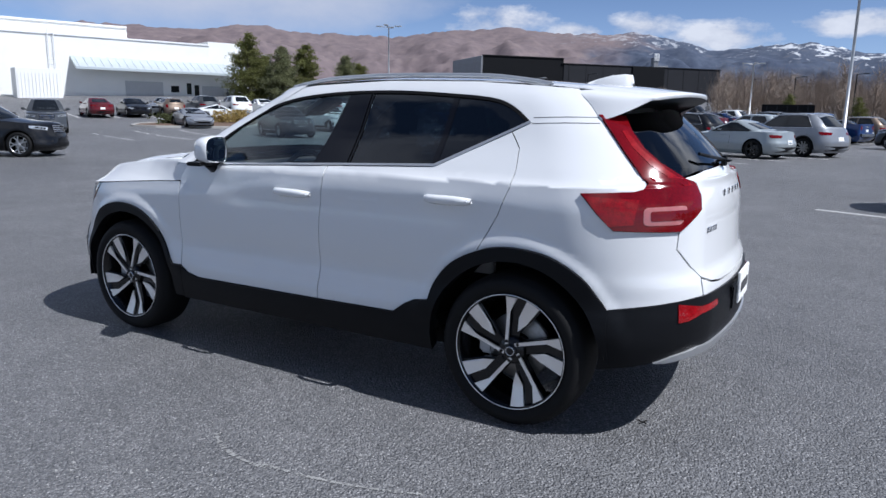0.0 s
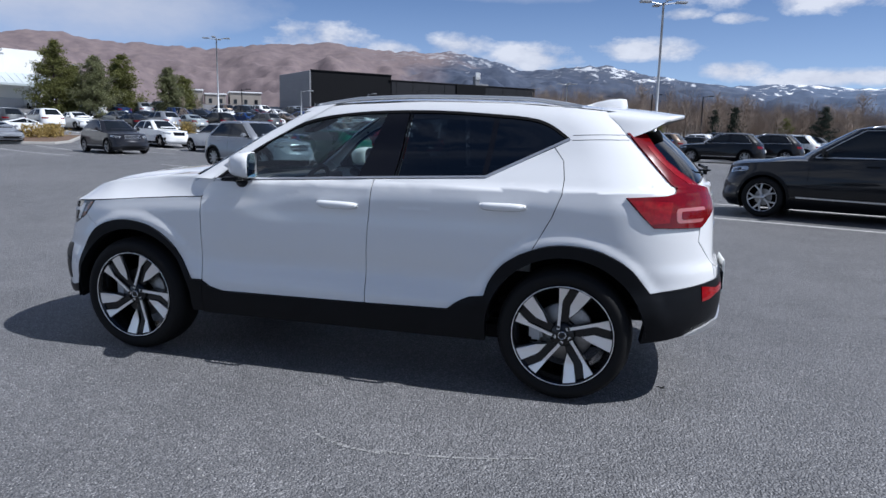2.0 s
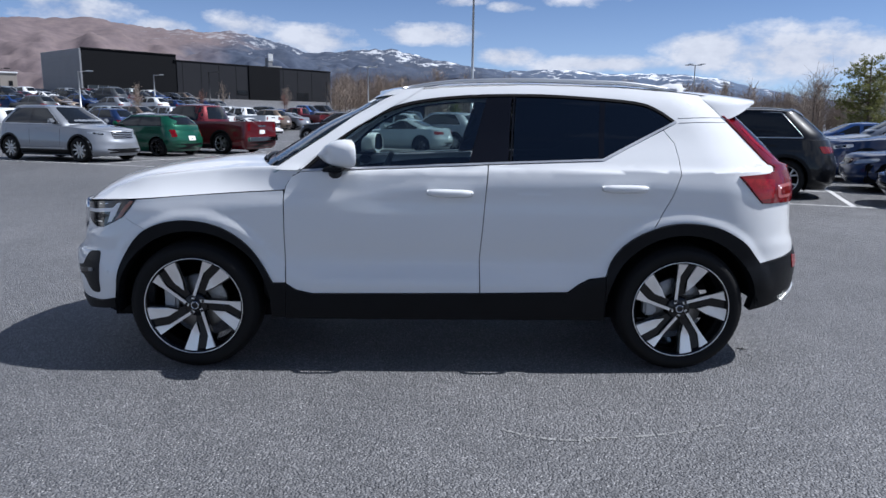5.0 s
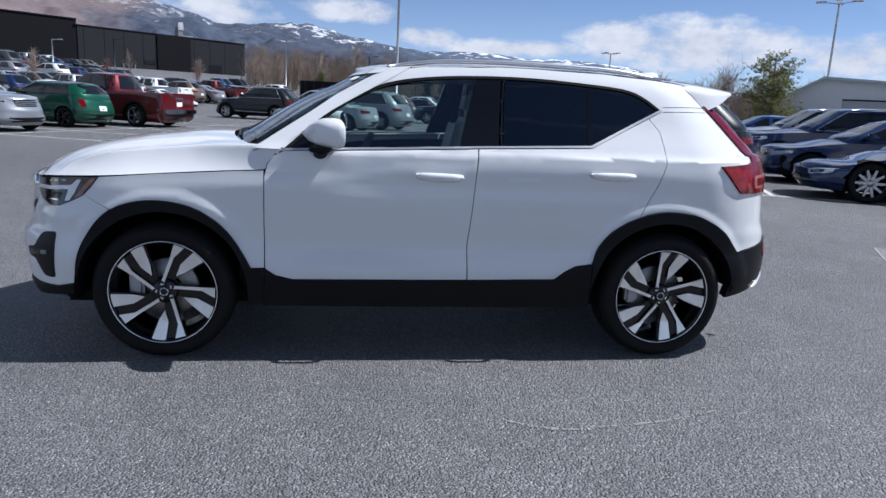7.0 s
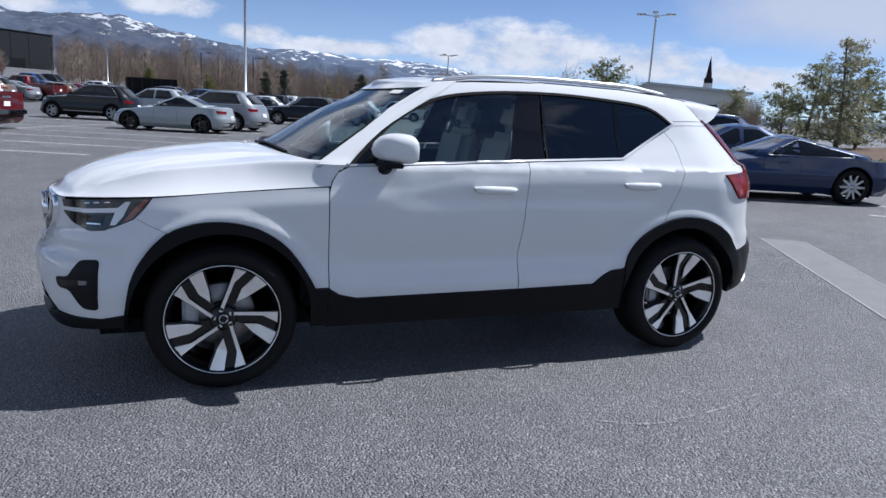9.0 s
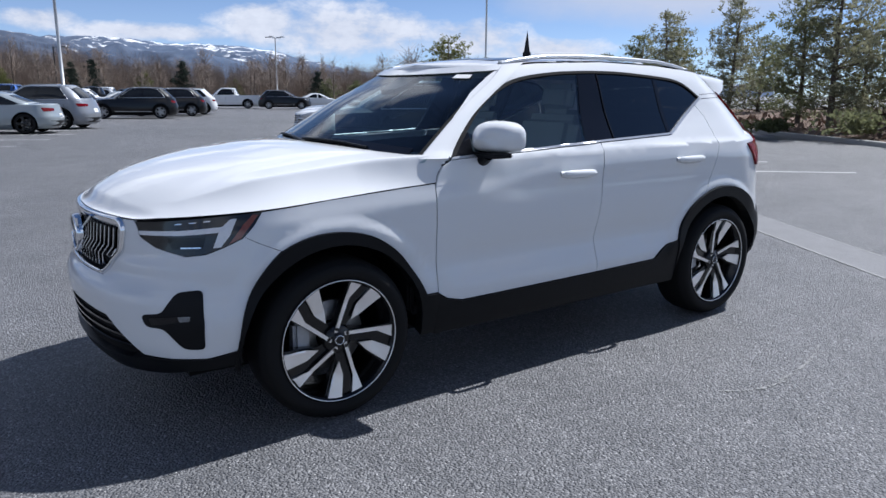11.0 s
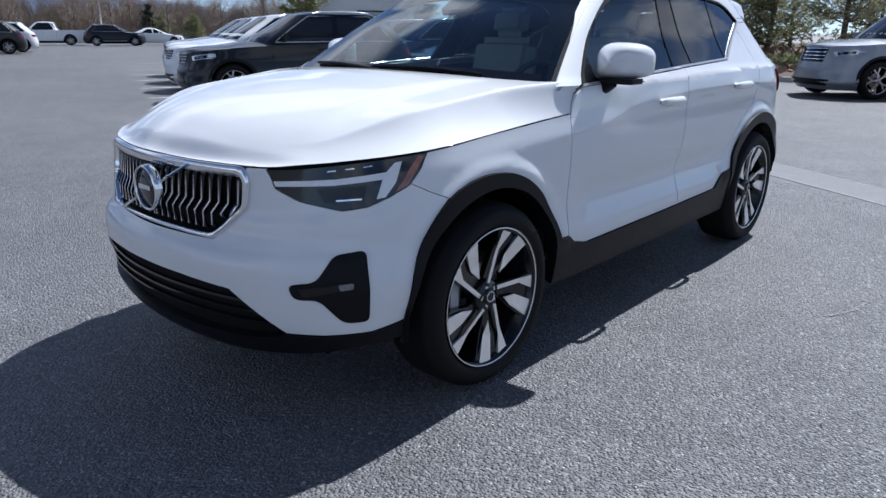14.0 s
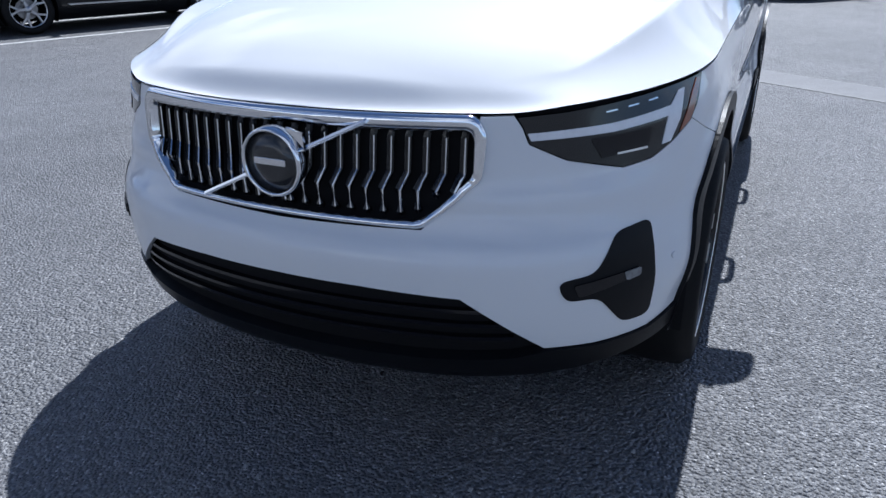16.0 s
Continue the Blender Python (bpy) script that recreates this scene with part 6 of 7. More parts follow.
parked(sedan_far, 13.9, -1.75, (-0.78, 0.63), "white", "white saloon beside a silver pickup")
parked(sports_navy, -12.5, 44.0, OUT, "white", "white sports car parked far off")
big = parked(suv_black, -25.6, 26.6, (0.9, -0.46), "carbon", "dark grey coupe-like SUV with its nose out")
big.matrix_basis = big.matrix_basis @ Matrix.Diagonal((1.06, 1.06, 1.04, 1))
parked(suv_white, -22.5, 31.5, IN, "white", "white off-road SUV seen from behind")
parked(suv_black, -19.9, 7.45, (0.80, 0.59), "black", "black SUV with bright wheels by the lane")
parked(truck_red, -36.6, 19.2, (0.86, -0.5), "grey", "dark grey pickup truck facing the lane")
rnd = random.Random(4)
shades = ["white", "white", "silver", "grey", "black", "black", "navy", "pale", "red", "bronze", "blue", "white"]
far_suv = park(car_model("suv", "white", "white SUV parked in a far row", 0, bright5, G), *stall(-34.0, 61.0), IN)
far_hatch = park(car_model("hatch", "grey", "grey hatchback parked in a far row", 0, bright5, G), *stall(-54.0, 63.0), IN)
far_truck = park(car_model("pickup", "black", "black pickup truck parked in a far row", 0, bright5, G), *stall(-39.0, 63.0), OUT)
models = [far_suv, sedan_far, far_suv, sedan_far, far_suv, far_hatch, far_truck]


def fill_row(a, n0, n1, way, gaps=0.15):
    n = n0
    while n < n1:
        n += 2.75
        if rnd.random() < gaps:
            continue
        x, y = stall(a + rnd.uniform(-0.4, 0.4), n)
        shade = rnd.choice(shades)
        m = rnd.choice(models)
        kind = {"suv": "SUV", "sedan": "saloon", "hatchback": "hatchback", "pickup_truck": "pickup truck"}[m.name.split(".")[0]]
        parked(m, x, y, way, shade, f"{shade} {kind} parked in a row of the lot")


fill_row(-33.8, 23.5, 58, IN, 0.1)
fill_row(-39.0, 18, 60, OUT, 0.1)
fill_row(-54.5, 24, 60, IN, 0.15)
fill_row(-60.0, 26, 66, OUT, 0.15)
fill_row(-74.0, 30, 74, IN, 0.12)
fill_row(-68.5, 40, 74, OUT, 0.2)
# the short row before the white hall and the cars by its island
for k, (m, way, shade, words) in enumerate([(sedan_far, IN, "red", "red saloon parked before a white hall"), (sedan_far, OUT, "black", "black saloon facing the lane"), (far_hatch, IN, "bronze", "bronze hatchback seen from behind"), (far_suv, IN, "grey", "grey SUV parked before a white hall"), (far_suv, IN, "white", "white SUV parked before a white hall"), (sedan_far, OUT, "white", "white saloon parked beside a white SUV")]):
    parked(m, *stall(-56.3, 9.6 + 2.75 * k), way, shade, words)
parked(sports_navy, -36.4, 29.1, OUT, "silver", "silver sports car by a planted island")
parked(sports_navy, -40.2, 34.9, (0.55, 0.83), "white", "white sports car behind dry bushes")
parked(far_suv, -68.6, 63.9, IN, "white", "white SUV beside a white hall")
van = parked(far_suv, -35.3, 72.0, IN, "grey", "tall grey camper van at the edge of the lot")
van.matrix_basis = van.matrix_basis @ Matrix.Diagonal((1.2, 1.1, 1.45, 1))
fill_row(-17.2, 32.5, 72, IN, 0.25)
fill_row(-12.0, 49, 78, OUT, 0.35)


# ---- painted lines, kerb, beds ----
LINE = surface("worn_white_line", (0.55, 0.55, 0.54), 0.75, 0, 0.25, 9, 80, bump=0.001)
KERB = surface("concrete_kerb", (0.36, 0.35, 0.33), 0.85, 0, 0.15, 3, 60, bump=0.002)
BARK = surface("wood_chips", (0.13, 0.085, 0.06), 0.95, 0, 0.45, 14, 60, bump=0.03)
SEAM = surface("patched_asphalt", (0.172, 0.172, 0.177), 0.8, 0, 0.22, 3.5, 120, bump=0.004)


def ground_strip(name, p, q, width, material, label, category="marking", lift=0.004, parts=8):
    p, q = Vector(p), Vector(q)
    side = Vector((-(q - p).y, (q - p).x)).normalized() * width / 2
    v, f = [], []
    for i in range(parts + 1):
        c = p.lerp(q, i / parts)
        for s in (-1, 1):
            e = c + side * s
            v.append((e.x, e.y, float(lot_height(e.x, e.y)) + lift))
    f = [(2 * i, 2 * i + 2, 2 * i + 3, 2 * i + 1) for i in range(parts)]
    return tagged(mesh_part(name, v, f, material), label, category, kind="structure")


for a0, a1, n0, n1 in ((-1.35, 9.3, 9.16, 30), (-21.6, -7.9, 10.7, 60), (-41.8, -31.0, 6.0, 50), (-62.5, -52.0, 0.0, 40)):
    n = n0
    while n < n1:
        ground_strip("stall_line", stall(a0, n), stall(a1, n), 0.10, LINE, "worn white stall line on asphalt")
        n += 2.72
    if a0 > -30:
        ground_strip("stall_line", stall((a0 + a1) / 2, n0), stall((a0 + a1) / 2, n1), 0.10, LINE, "worn white line between two stall rows", lift=0.008, parts=20)
ground_strip("stall_line", (9.7, 4.2), (11.4, 2.8), 0.10, LINE, "worn white stall line on asphalt")
ground_strip("asphalt_seam", (1.9, -4.0), (5.7, 2.3), 0.50, SEAM, "pale patched band across the asphalt", "pavement", 0.004, 16)
# the band's edges have sun and shade in their colour: pale lines, one dark
EDGE_SHADE = surface("seam_edge_shade", (0.045, 0.045, 0.047), 0.7, 0, 0.3, 6)
PALE_EDGE = surface("pale_seam_edge", (0.30, 0.30, 0.295), 0.8, 0, 0.35, 9, 80)
for d, stone, wide in ((-0.262, PALE_EDGE, 0.020), (0.262, PALE_EDGE, 0.016), (0.276, EDGE_SHADE, 0.010)):
    ground_strip("seam_edge", (1.9 + 0.857 * d, -4.0 - 0.515 * d), (5.7 + 0.857 * d, 2.3 - 0.515 * d), wide, stone, "edge line of the patched band with its light and shade painted in", "pavement", 0.005, 16)


def kerb(line, name="kerb"):
    v, f = [], []
    for i, (x, y) in enumerate(line):
        a, b = Vector(line[max(0, i - 1)]), Vector(line[min(len(line) - 1, i + 1)])
        s = Vector((-(b - a).y, (b - a).x)).normalized()
        g = float(lot_height(x, y))
        for d, z in ((0.09, -0.05), (0.085, 0.12), (0.065, 0.145), (-0.065, 0.15), (-0.09, 0.13), (-0.09, -0.05)):
            v.append((x + s.x * d, y + s.y * d, g + z))
    f = [(6 * i + k, 6 * i + 6 + k, 6 * i + 7 + k, 6 * i + 1 + k) for i in range(len(line) - 1) for k in range(5)]
    return tagged(mesh_part(name, v, f, KERB), "grey concrete kerb along a planted bed", "kerb", kind="structure")


east = [(17.2, -14), (17.6, -4), (18.2, 3.4), (20.2, 7.0), (23.6, 12.8), (27.5, 20.0), (31, 27)]
east = [tuple(p) for p in np.column_stack([glide([0, 1, 2, 3, 4, 5, 6], [p[k] for p in east], np.linspace(0, 6, 40)) for k in (0, 1)])]
kerb(east)
bed_v = []
for x, y in east:
    for d, z in ((0.10, 0.12), (2.0, 0.30), (6, 0.55), (14, 0.7), (30, 0.6)):
        bed_v.append((x + d * 0.86, y - d * 0.5, z + 0.05 * math.sin(3 * x + 2 * y)))
mesh = mesh_part("planted_bed", bed_v, [(5 * i + k, 5 * i + k + 1, 5 * i + 6 + k, 5 * i + 5 + k) for i in range(39) for k in range(4)], BARK, None, "", True)
tagged(mesh, "raised bed covered with brown wood chips", "bed", kind="structure")

isle = [(-38.6, 26.0), (-36.9, 26.6), (-33.4, 30.4), (-33.8, 32.0), (-37.4, 37.0), (-39.0, 36.6), (-39.6, 31.0), (-39.8, 27.4), (-38.6, 26.0)]
kerb(isle, "island_kerb")
isle_bed = mesh_part("island_bed", [(x, y, float(lot_height(x, y)) + 0.11) for x, y in isle[:-1]] + [(-37.4, 31.5, float(lot_height(-37.4, 31.5)) + 0.17)], [(i, (i + 1) % 8, 8) for i in range(8)], BARK)
tagged(isle_bed, "planted island covered with brown bark", "bed", kind="structure")

# ---- buildings ----
WHITE_WALL = surface("white_render", (0.74, 0.74, 0.72), 0.8, 0, 0.05, 0.6, 12, bump=0.003)
WHITE_ROOF = surface("pale_metal_roof", (0.50, 0.55, 0.57), 0.45, 0.3, 0.06, 0.8, 20)
DARK_PANEL = surface("charcoal_panel", (0.020, 0.021, 0.025), 0.75, 0.0, 0.15, 0.5, 20, spec=0.15)
DARK_SMOOTH = surface("black_panel", (0.006, 0.0065, 0.008), 0.7, 0.0, 0.15, 0.5, 20, spec=0.12)
GREY_SIDING = surface("grey_siding", (0.21, 0.215, 0.23), 0.55, 0.2, 0.12, 0.7, 20)
GREY_WALL = surface("pale_grey_wall", (0.72, 0.73, 0.74), 0.7, 0, 0.05, 0.8, 15)
BUILD_GLASS = surface("building_glass", (0.015, 0.017, 0.02), 0.06, 0, 0.1, 0.7)
DOOR_GREY = surface("grey_door", (0.45, 0.46, 0.47), 0.6, 0, 0.06, 2)


def wall_frame(p, q, base):
    """A frame along a wall: x from p to q, y into the house, z up."""
    d = (Vector(q) - Vector(p)).normalized()
    return Matrix(((d.x, -d.y, 0, p[0]), (d.y, d.x, 0, p[1]), (0, 0, 1, base), (0, 0, 0, 1))), (Vector(q) - Vector(p)).length


def blocks(parent, name, material, *boxes, bevel=0.02):
    for x0, x1, y0, y1, z0, z1 in boxes:
        part(name, box_bm((x1 - x0, y1 - y0, z1 - z0), ((x0 + x1) / 2, (y0 + y1) / 2, (z0 + z1) / 2), bevel, segments=1), material, parent)


def dark_showroom():
    m, L = wall_frame((-55.3, 108.5), (-22, 147), 2.4)
    house = thing("showroom_building", "long charcoal flat-roofed showroom with ribbed panels", "building", m)
    blocks(house, "wall", DARK_PANEL, (16, L, 0, 26, -2, 8.3))
    blocks(house, "wall", DARK_SMOOTH, (0, 16, 0.15, 15, -2, 9.2))
    blocks(house, "wall_panel", DARK_SMOOTH, (L * 0.60, L * 0.74, -0.25, 0.2, -1, 8.4))
    blocks(house, "side_wall", GREY_SIDING, (-0.3, 0.0, 0.1, 15, -2, 9.2))
    for k in range(14):
        blocks(house, "siding_rib", GREY_SIDING, (-0.36, -0.28, 0.2, 15, 0.0 + 0.62 * k, 0.12 + 0.62 * k), bevel=0.0)
    blocks(house, "parapet", DARK_SMOOTH, (15.5, L + 0.1, -0.1, 0.3, 8.3, 8.5), (0, 16, 0.0, 0.4, 9.2, 9.4))
    for k in range(9):
        blocks(house, "panel_joint", DARK_SMOOTH, (17 + 3.6 * k, 17.06 + 3.6 * k, -0.03, 0.1, -1, 8.2), bevel=0.0)
    blocks(house, "window", BUILD_GLASS, (24, 26, -0.08, 0.1, 0.2, 2.6), (28, 30.2, -0.08, 0.1, 3.0, 3.8), (L - 9, L - 6, -0.08, 0.1, 2.2, 3.8), (0.6, 5.6, 0.02, 0.2, 0.4, 3.6))
    blocks(house, "window_frame", GREY_SIDING, (23.8, 24.0, -0.12, 0.1, 0.0, 2.8), (26.0, 26.2, -0.12, 0.1, 0.0, 2.8), (24.9, 25.05, -0.12, 0.1, 0.2, 2.6), (0.6, 0.72, -0.05, 0.2, 0.4, 3.6), (2.2, 2.32, -0.05, 0.2, 0.4, 3.6), (3.8, 3.92, -0.05, 0.2, 0.4, 3.6))
    blocks(house, "rooftop_unit", GREY_SIDING, (L * 0.72, L * 0.74, 2, 3, 8.3, 10.4), (L * 0.74, L * 0.80, 3, 5, 8.3, 9.0))
    for k in range(4):
        blocks(house, "antenna", GREY_WALL, (L * 0.72 + 0.3 * k, L * 0.72 + 0.3 * k + 0.12, 1.8, 2.1, 9.8, 11.2), bevel=0)


def white_hall():
    m, L = wall_frame((-80, 37), (-70, 65.5), 2.2)
    house = thing("white_hall", "large white flat-roofed hall with a pale metal awning roof", "building", m)
    blocks(house, "wall", WHITE_WALL, (-30, L - 4, 0, 30, -2, 7.4), (L - 4, L + 0.6, 0.4, 20, -2, 8.0))
    blocks(house, "upper_block", WHITE_WALL, (-30, L - 10, 14, 40, 7.0, 10.2), (-30, 2.2, 2.0, 30, 7, 11.8))
    blocks(house, "parapet", GREY_WALL, (-30, L - 4, -0.12, 0.25, 7.4, 7.6), (-30, L - 10, 13.8, 14.2, 10.2, 10.45))
    pts = [(9.6, 0.0, 5.2), (L + 0.6, 0.0, 5.2), (L + 0.6, -2.4, 3.9), (9.6, -2.4, 3.9)]
    mesh_part("awning", pts + [(x, y, z - 0.25) for x, y, z in pts], [(3, 2, 1, 0), (4, 5, 6, 7), (0, 4, 7, 3), (3, 7, 6, 2), (2, 6, 5, 1), (1, 5, 4, 0)], WHITE_ROOF, house)
    for k in range(int((L - 9.2) / 0.9)):
        x = 10 + 0.9 * k
        mesh_part("roof_seam", *tube_data([(x, 0.0, 5.23), (x, -2.4, 3.93)], 0.04, 4), WHITE_ROOF, house)
    blocks(house, "roller_door", DOOR_GREY, (15.5, 20, -0.06, 0.1, -1, 2.6), (25, 28, -0.06, 0.1, -1, 2.3))
    for k in range(5):
        blocks(house, "door_slat", DOOR_GREY, (15.5, 20, -0.09, 0.0, 0.1 + 0.5 * k, 0.14 + 0.5 * k), bevel=0)
    blocks(house, "window", BUILD_GLASS, (21, 22, -0.06, 0.1, 1.4, 2.2), (23, 23.6, -0.06, 0.1, 1.2, 2.6), (24, 24.6, -0.06, 0.1, 0.2, 2.4))
    for x in (7.4, 8.0):
        mesh_part("ladder_rail", *tube_data([(x, -0.3, -1), (x, -0.3, 8.2)], 0.05, 5), GREY_WALL, house)
    for k in range(16):
        mesh_part("ladder_rung", *tube_data([(7.4, -0.3, 0.0 + 0.5 * k), (8.0, -0.3, 0.0 + 0.5 * k)], 0.03, 4), GREY_WALL, house)
    box = thing("shipping_container", "white shipping container beside the hall", "container", m @ pose(5.4, -3.2, 0.5))
    blocks(box, "body", WHITE_WALL, (-2.2, 2.2, -1.3, 1.3, -1.5, 2.9))
    for k in range(12):
        blocks(box, "corrugation", WHITE_WALL, (-2.05 + 0.34 * k, -1.91 + 0.34 * k, -1.36, -1.28, -1.2, 2.4), bevel=0)


def grey_hall():
    m, L = wall_frame((22.5, 38.5), (44, 22), 0)
    house = thing("grey_hall", "pale grey low hall with a shallow sloping roof", "building", m)
    blocks(house, "wall", GREY_WALL, (3.8, 12.2, 0, 14, -0.5, 2.1))
    pts = [(3.2, -0.4, 2.05), (6.3, -0.4, 3.85), (12.8, -0.4, 3.45), (12.8, 15, 3.45), (6.3, 15, 3.85), (3.2, 15, 2.05)]
    v = pts + [(x, y, z - 0.14) for x, y, z in pts]
    f = [(5, 4, 1, 0), (4, 3, 2, 1), (6, 7, 10, 11), (7, 8, 9, 10), (0, 1, 7, 6), (1, 2, 8, 7), (2, 3, 9, 8), (3, 4, 10, 9), (4, 5, 11, 10), (5, 0, 6, 11)]
    mesh_part("roof", v, f, WHITE_ROOF, house)
    v, f = flat_prism([(3.8, 2.08), (12.2, 2.08), (12.2, 3.40), (6.3, 3.76), (3.8, 2.30)], -0.02, 0.2)
    mesh_part("gable_wall", v, f, GREY_WALL, house)
    blocks(house, "roller_door", DOOR_GREY, (7.4, 10.8, -0.08, 0.1, -0.2, 2.5))
    blocks(house, "door_lintel", DARK_PANEL, (7.4, 10.8, -0.12, 0.0, 2.5, 2.58))


def small_black_box():
    m, L = wall_frame((-5.6, 72), (-1.0, 72.5), float(lot_height(-3, 72)))
    box = thing("bin_enclosure", "black panelled bin enclosure at the lot's edge", "shed", m)
    blocks(box, "wall", DARK_SMOOTH, (0, L, 0, 3, 0, 2.4))
    for k in range(5):
        blocks(box, "panel_rib", DARK_PANEL, (0.4 + k * 0.9, 0.5 + k * 0.9, -0.05, 0.0, 0.1, 2.3), bevel=0)


def steeple():
    s = thing("church_steeple", "thin dark church steeple far behind the trees", "steeple", pose(101, 113, 0))
    part("tower", box_bm((1.3, 1.3, 9.4), (0, 0, 4.7), 0.05), GREY_WALL, s)
    part("belfry", box_bm((1.25, 1.25, 1.0), (0, 0, 9.9), 0.04), DARK_PANEL, s)
    v, f = [(-0.45, -0.45, 10.4), (0.45, -0.45, 10.4), (0.45, 0.45, 10.4), (-0.45, 0.45, 10.4), (0, 0, 14.9)], [(0, 1, 4), (1, 2, 4), (2, 3, 4), (3, 0, 4)]
    mesh_part("spire", v, f, DARK_PANEL, s)


dark_showroom(), white_hall(), grey_hall(), small_black_box(), steeple()

# ---- lamp posts ----
POST = surface("galvanised_post", (0.50, 0.51, 0.52), 0.45, 0.5, 0.08, 2, 40)
POST_DARK = surface("dark_post", (0.03, 0.03, 0.033), 0.5, 0.3, 0.1, 2, 40)


def lamp_post(x, y, height, arms=4, material=POST, turn=20, label="tall galvanised parking lot lamp post"):
    g = float(lot_height(x, y))
    lamp = thing("lamp_post", label, "lamp post", pose(x, y, g, 0, 0, turn), "lamp posts of the lot")
    part("footing", box_bm((0.6, 0.6, 0.7), (0, 0, 0.35), 0.06), KERB, lamp)
    mesh_part("pole", *tube_data([(0, 0, 0.6), (0, 0, height)], [0.085, 0.055], 10), material, lamp, "", True)
    for k in range(arms):
        a = 2 * math.pi * k / arms
        c, s = math.cos(a), math.sin(a)
        arm = mesh_part("arm", *tube_data([(0, 0, height - 0.1), (0.75 * c, 0.75 * s, height + 0.02)], 0.03, 6), material, lamp)
        part("lamp_head", box_bm((0.62, 0.36, 0.10), (0.95 * c, 0.95 * s, height + 0.03), 0.03, a), material, lamp)


lamp_post(2.1, 35.0, 8.3)
lamp_post(31.0, 80.0, 8.0, turn=40)
lamp_post(-37.5, 54.0, 8.4)
lamp_post(-8.3, 85.0, 6.5)
lamp_post(28.3, 35.5, 8.2, turn=50)
lamp_post(-37.0, 90.0, 3.9, 1)
lamp_post(-57.0, 58.0, 5.4, 2)
lamp_post(-33.0, 62.0, 4.0, 1)
for x, y, h in ((-4.8, 98, 5.3), (2.0, 92, 5.8), (-50, 78, 3.6), (-31, 94, 4.7), (-13, 118, 4.7), (-17, 108, 4.3), (8, 88, 5.8)):
    lamp_post(x, y, h, 1, POST_DARK, 10, "dark slim street lamp beyond the lot")


# ---- marks on the asphalt ----
SCUFF = surface("pale_scuff", (0.255, 0.255, 0.25), 0.9, 0, 0.4, 18, 120, bump=0.001)
rub = random.Random(12)


def scuff(x, y, radius, start, sweep, width=0.018):
    """A broken pale arc, as a tyre or a kerb stone leaves it."""
    v, f = [], []
    n = 60
    for i in range(n):
        if rub.random() < 0.30:
            continue
        a0, a1 = math.radians(start + sweep * i / n), math.radians(start + sweep * (i + 0.9) / n)
        w = width * rub.uniform(0.25, 1.0)
        k = len(v)
        for a in (a0, a1):
            for r in (radius - w / 2, radius + w / 2):
                v.append((x + r * math.cos(a), y + r * math.sin(a), 0.004))
        f.append((k, k + 1, k + 3, k + 2))
    tagged(mesh_part("scuff_mark", v, f, SCUFF), "pale broken scuff mark on the asphalt", "marking", kind="structure")


def loose_bits():
    """Pale stones and dark crumbs lie about on the lot."""
    v, f = [], []
    for _ in range(420):
        a, r = rub.uniform(math.pi * 0.75, math.pi * 2.1), rub.uniform(1.6, 5.5)
        x, y, s = r * math.cos(a) * 1.3, r * math.sin(a), rub.uniform(0.003, 0.009)
        k = len(v)
        v += [(x - s, y - s * 0.7, 0), (x + s, y - s * 0.6, 0), (x + s * 0.8, y + s, 0), (x - s * 0.9, y + s * 0.8, 0), (x, y, s * 1.1)]
        f += [(k, k + 1, k + 4), (k + 1, k + 2, k + 4), (k + 2, k + 3, k + 4), (k + 3, k, k + 4)]
    tagged(mesh_part("loose_grit", v, f, SCUFF), "loose pale grit scattered on the asphalt", "grit", kind="stuff")


scuff(0.62, -1.28, 0.52, 232, 54, 0.030)
scuff(0.62, 0.10, 1.88, 271, 22, 0.020)
loose_bits()
crumb = thing("dry_twig", "small dark dry twig lying on the asphalt", "twig", pose(1.906, -0.545, 0.006, 0, 0, 30))
for q in ((0.03, 0.012), (-0.025, 0.02), (0.012, -0.028), (-0.01, -0.012)):
    mesh_part("sprig", *tube_data([(0, 0, 0), (q[0] * 0.6, q[1] * 0.5, 0.006), (q[0], q[1], 0.002)], [0.003, 0.0035, 0.0015], 5), DARK, crumb)


# ---- low buildings far behind the lot ----
BEIGE = surface("beige_stucco", (0.30, 0.27, 0.24), 0.85, 0, 0.08, 0.5, 8)


def far_block(x, y, wide, deep, high, turn, material, label):
    g = min(6.0, float(lot_height(x, y)))
    b = thing("distant_building", label, "building", pose(x, y, g, 0, 0, turn), "buildings behind the lot")
    blocks(b, "wall", material, (-wide / 2, wide / 2, 0, deep, -1, high))
    blocks(b, "parapet", GREY_WALL, (-wide / 2 - 0.2, wide / 2 + 0.2, -0.2, deep + 0.2, high, high + 0.3))
    for r in range(1 if high < 5 else 2):
        for k in range(max(2, int(wide / 2.2))):
            cx = -wide / 2 + wide * (k + 0.5) / max(2, int(wide / 2.2))
            blocks(b, "window", BUILD_GLASS, (cx - 0.35, cx + 0.35, -0.06, 0.1, 1.0 + 2.8 * r, 2.0 + 2.8 * r), bevel=0)


far_block(-98.5, 134, 5.5, 10, 3.7, 36, BEIGE, "small tan low building behind the lot")
far_block(-93.5, 136.5, 4.5, 9, 2.9, 36, BEIGE, "small beige low building behind the lot")
far_block(-88.5, 141, 7.0, 9, 3.5, 36, BEIGE, "beige apartment building behind the lot")


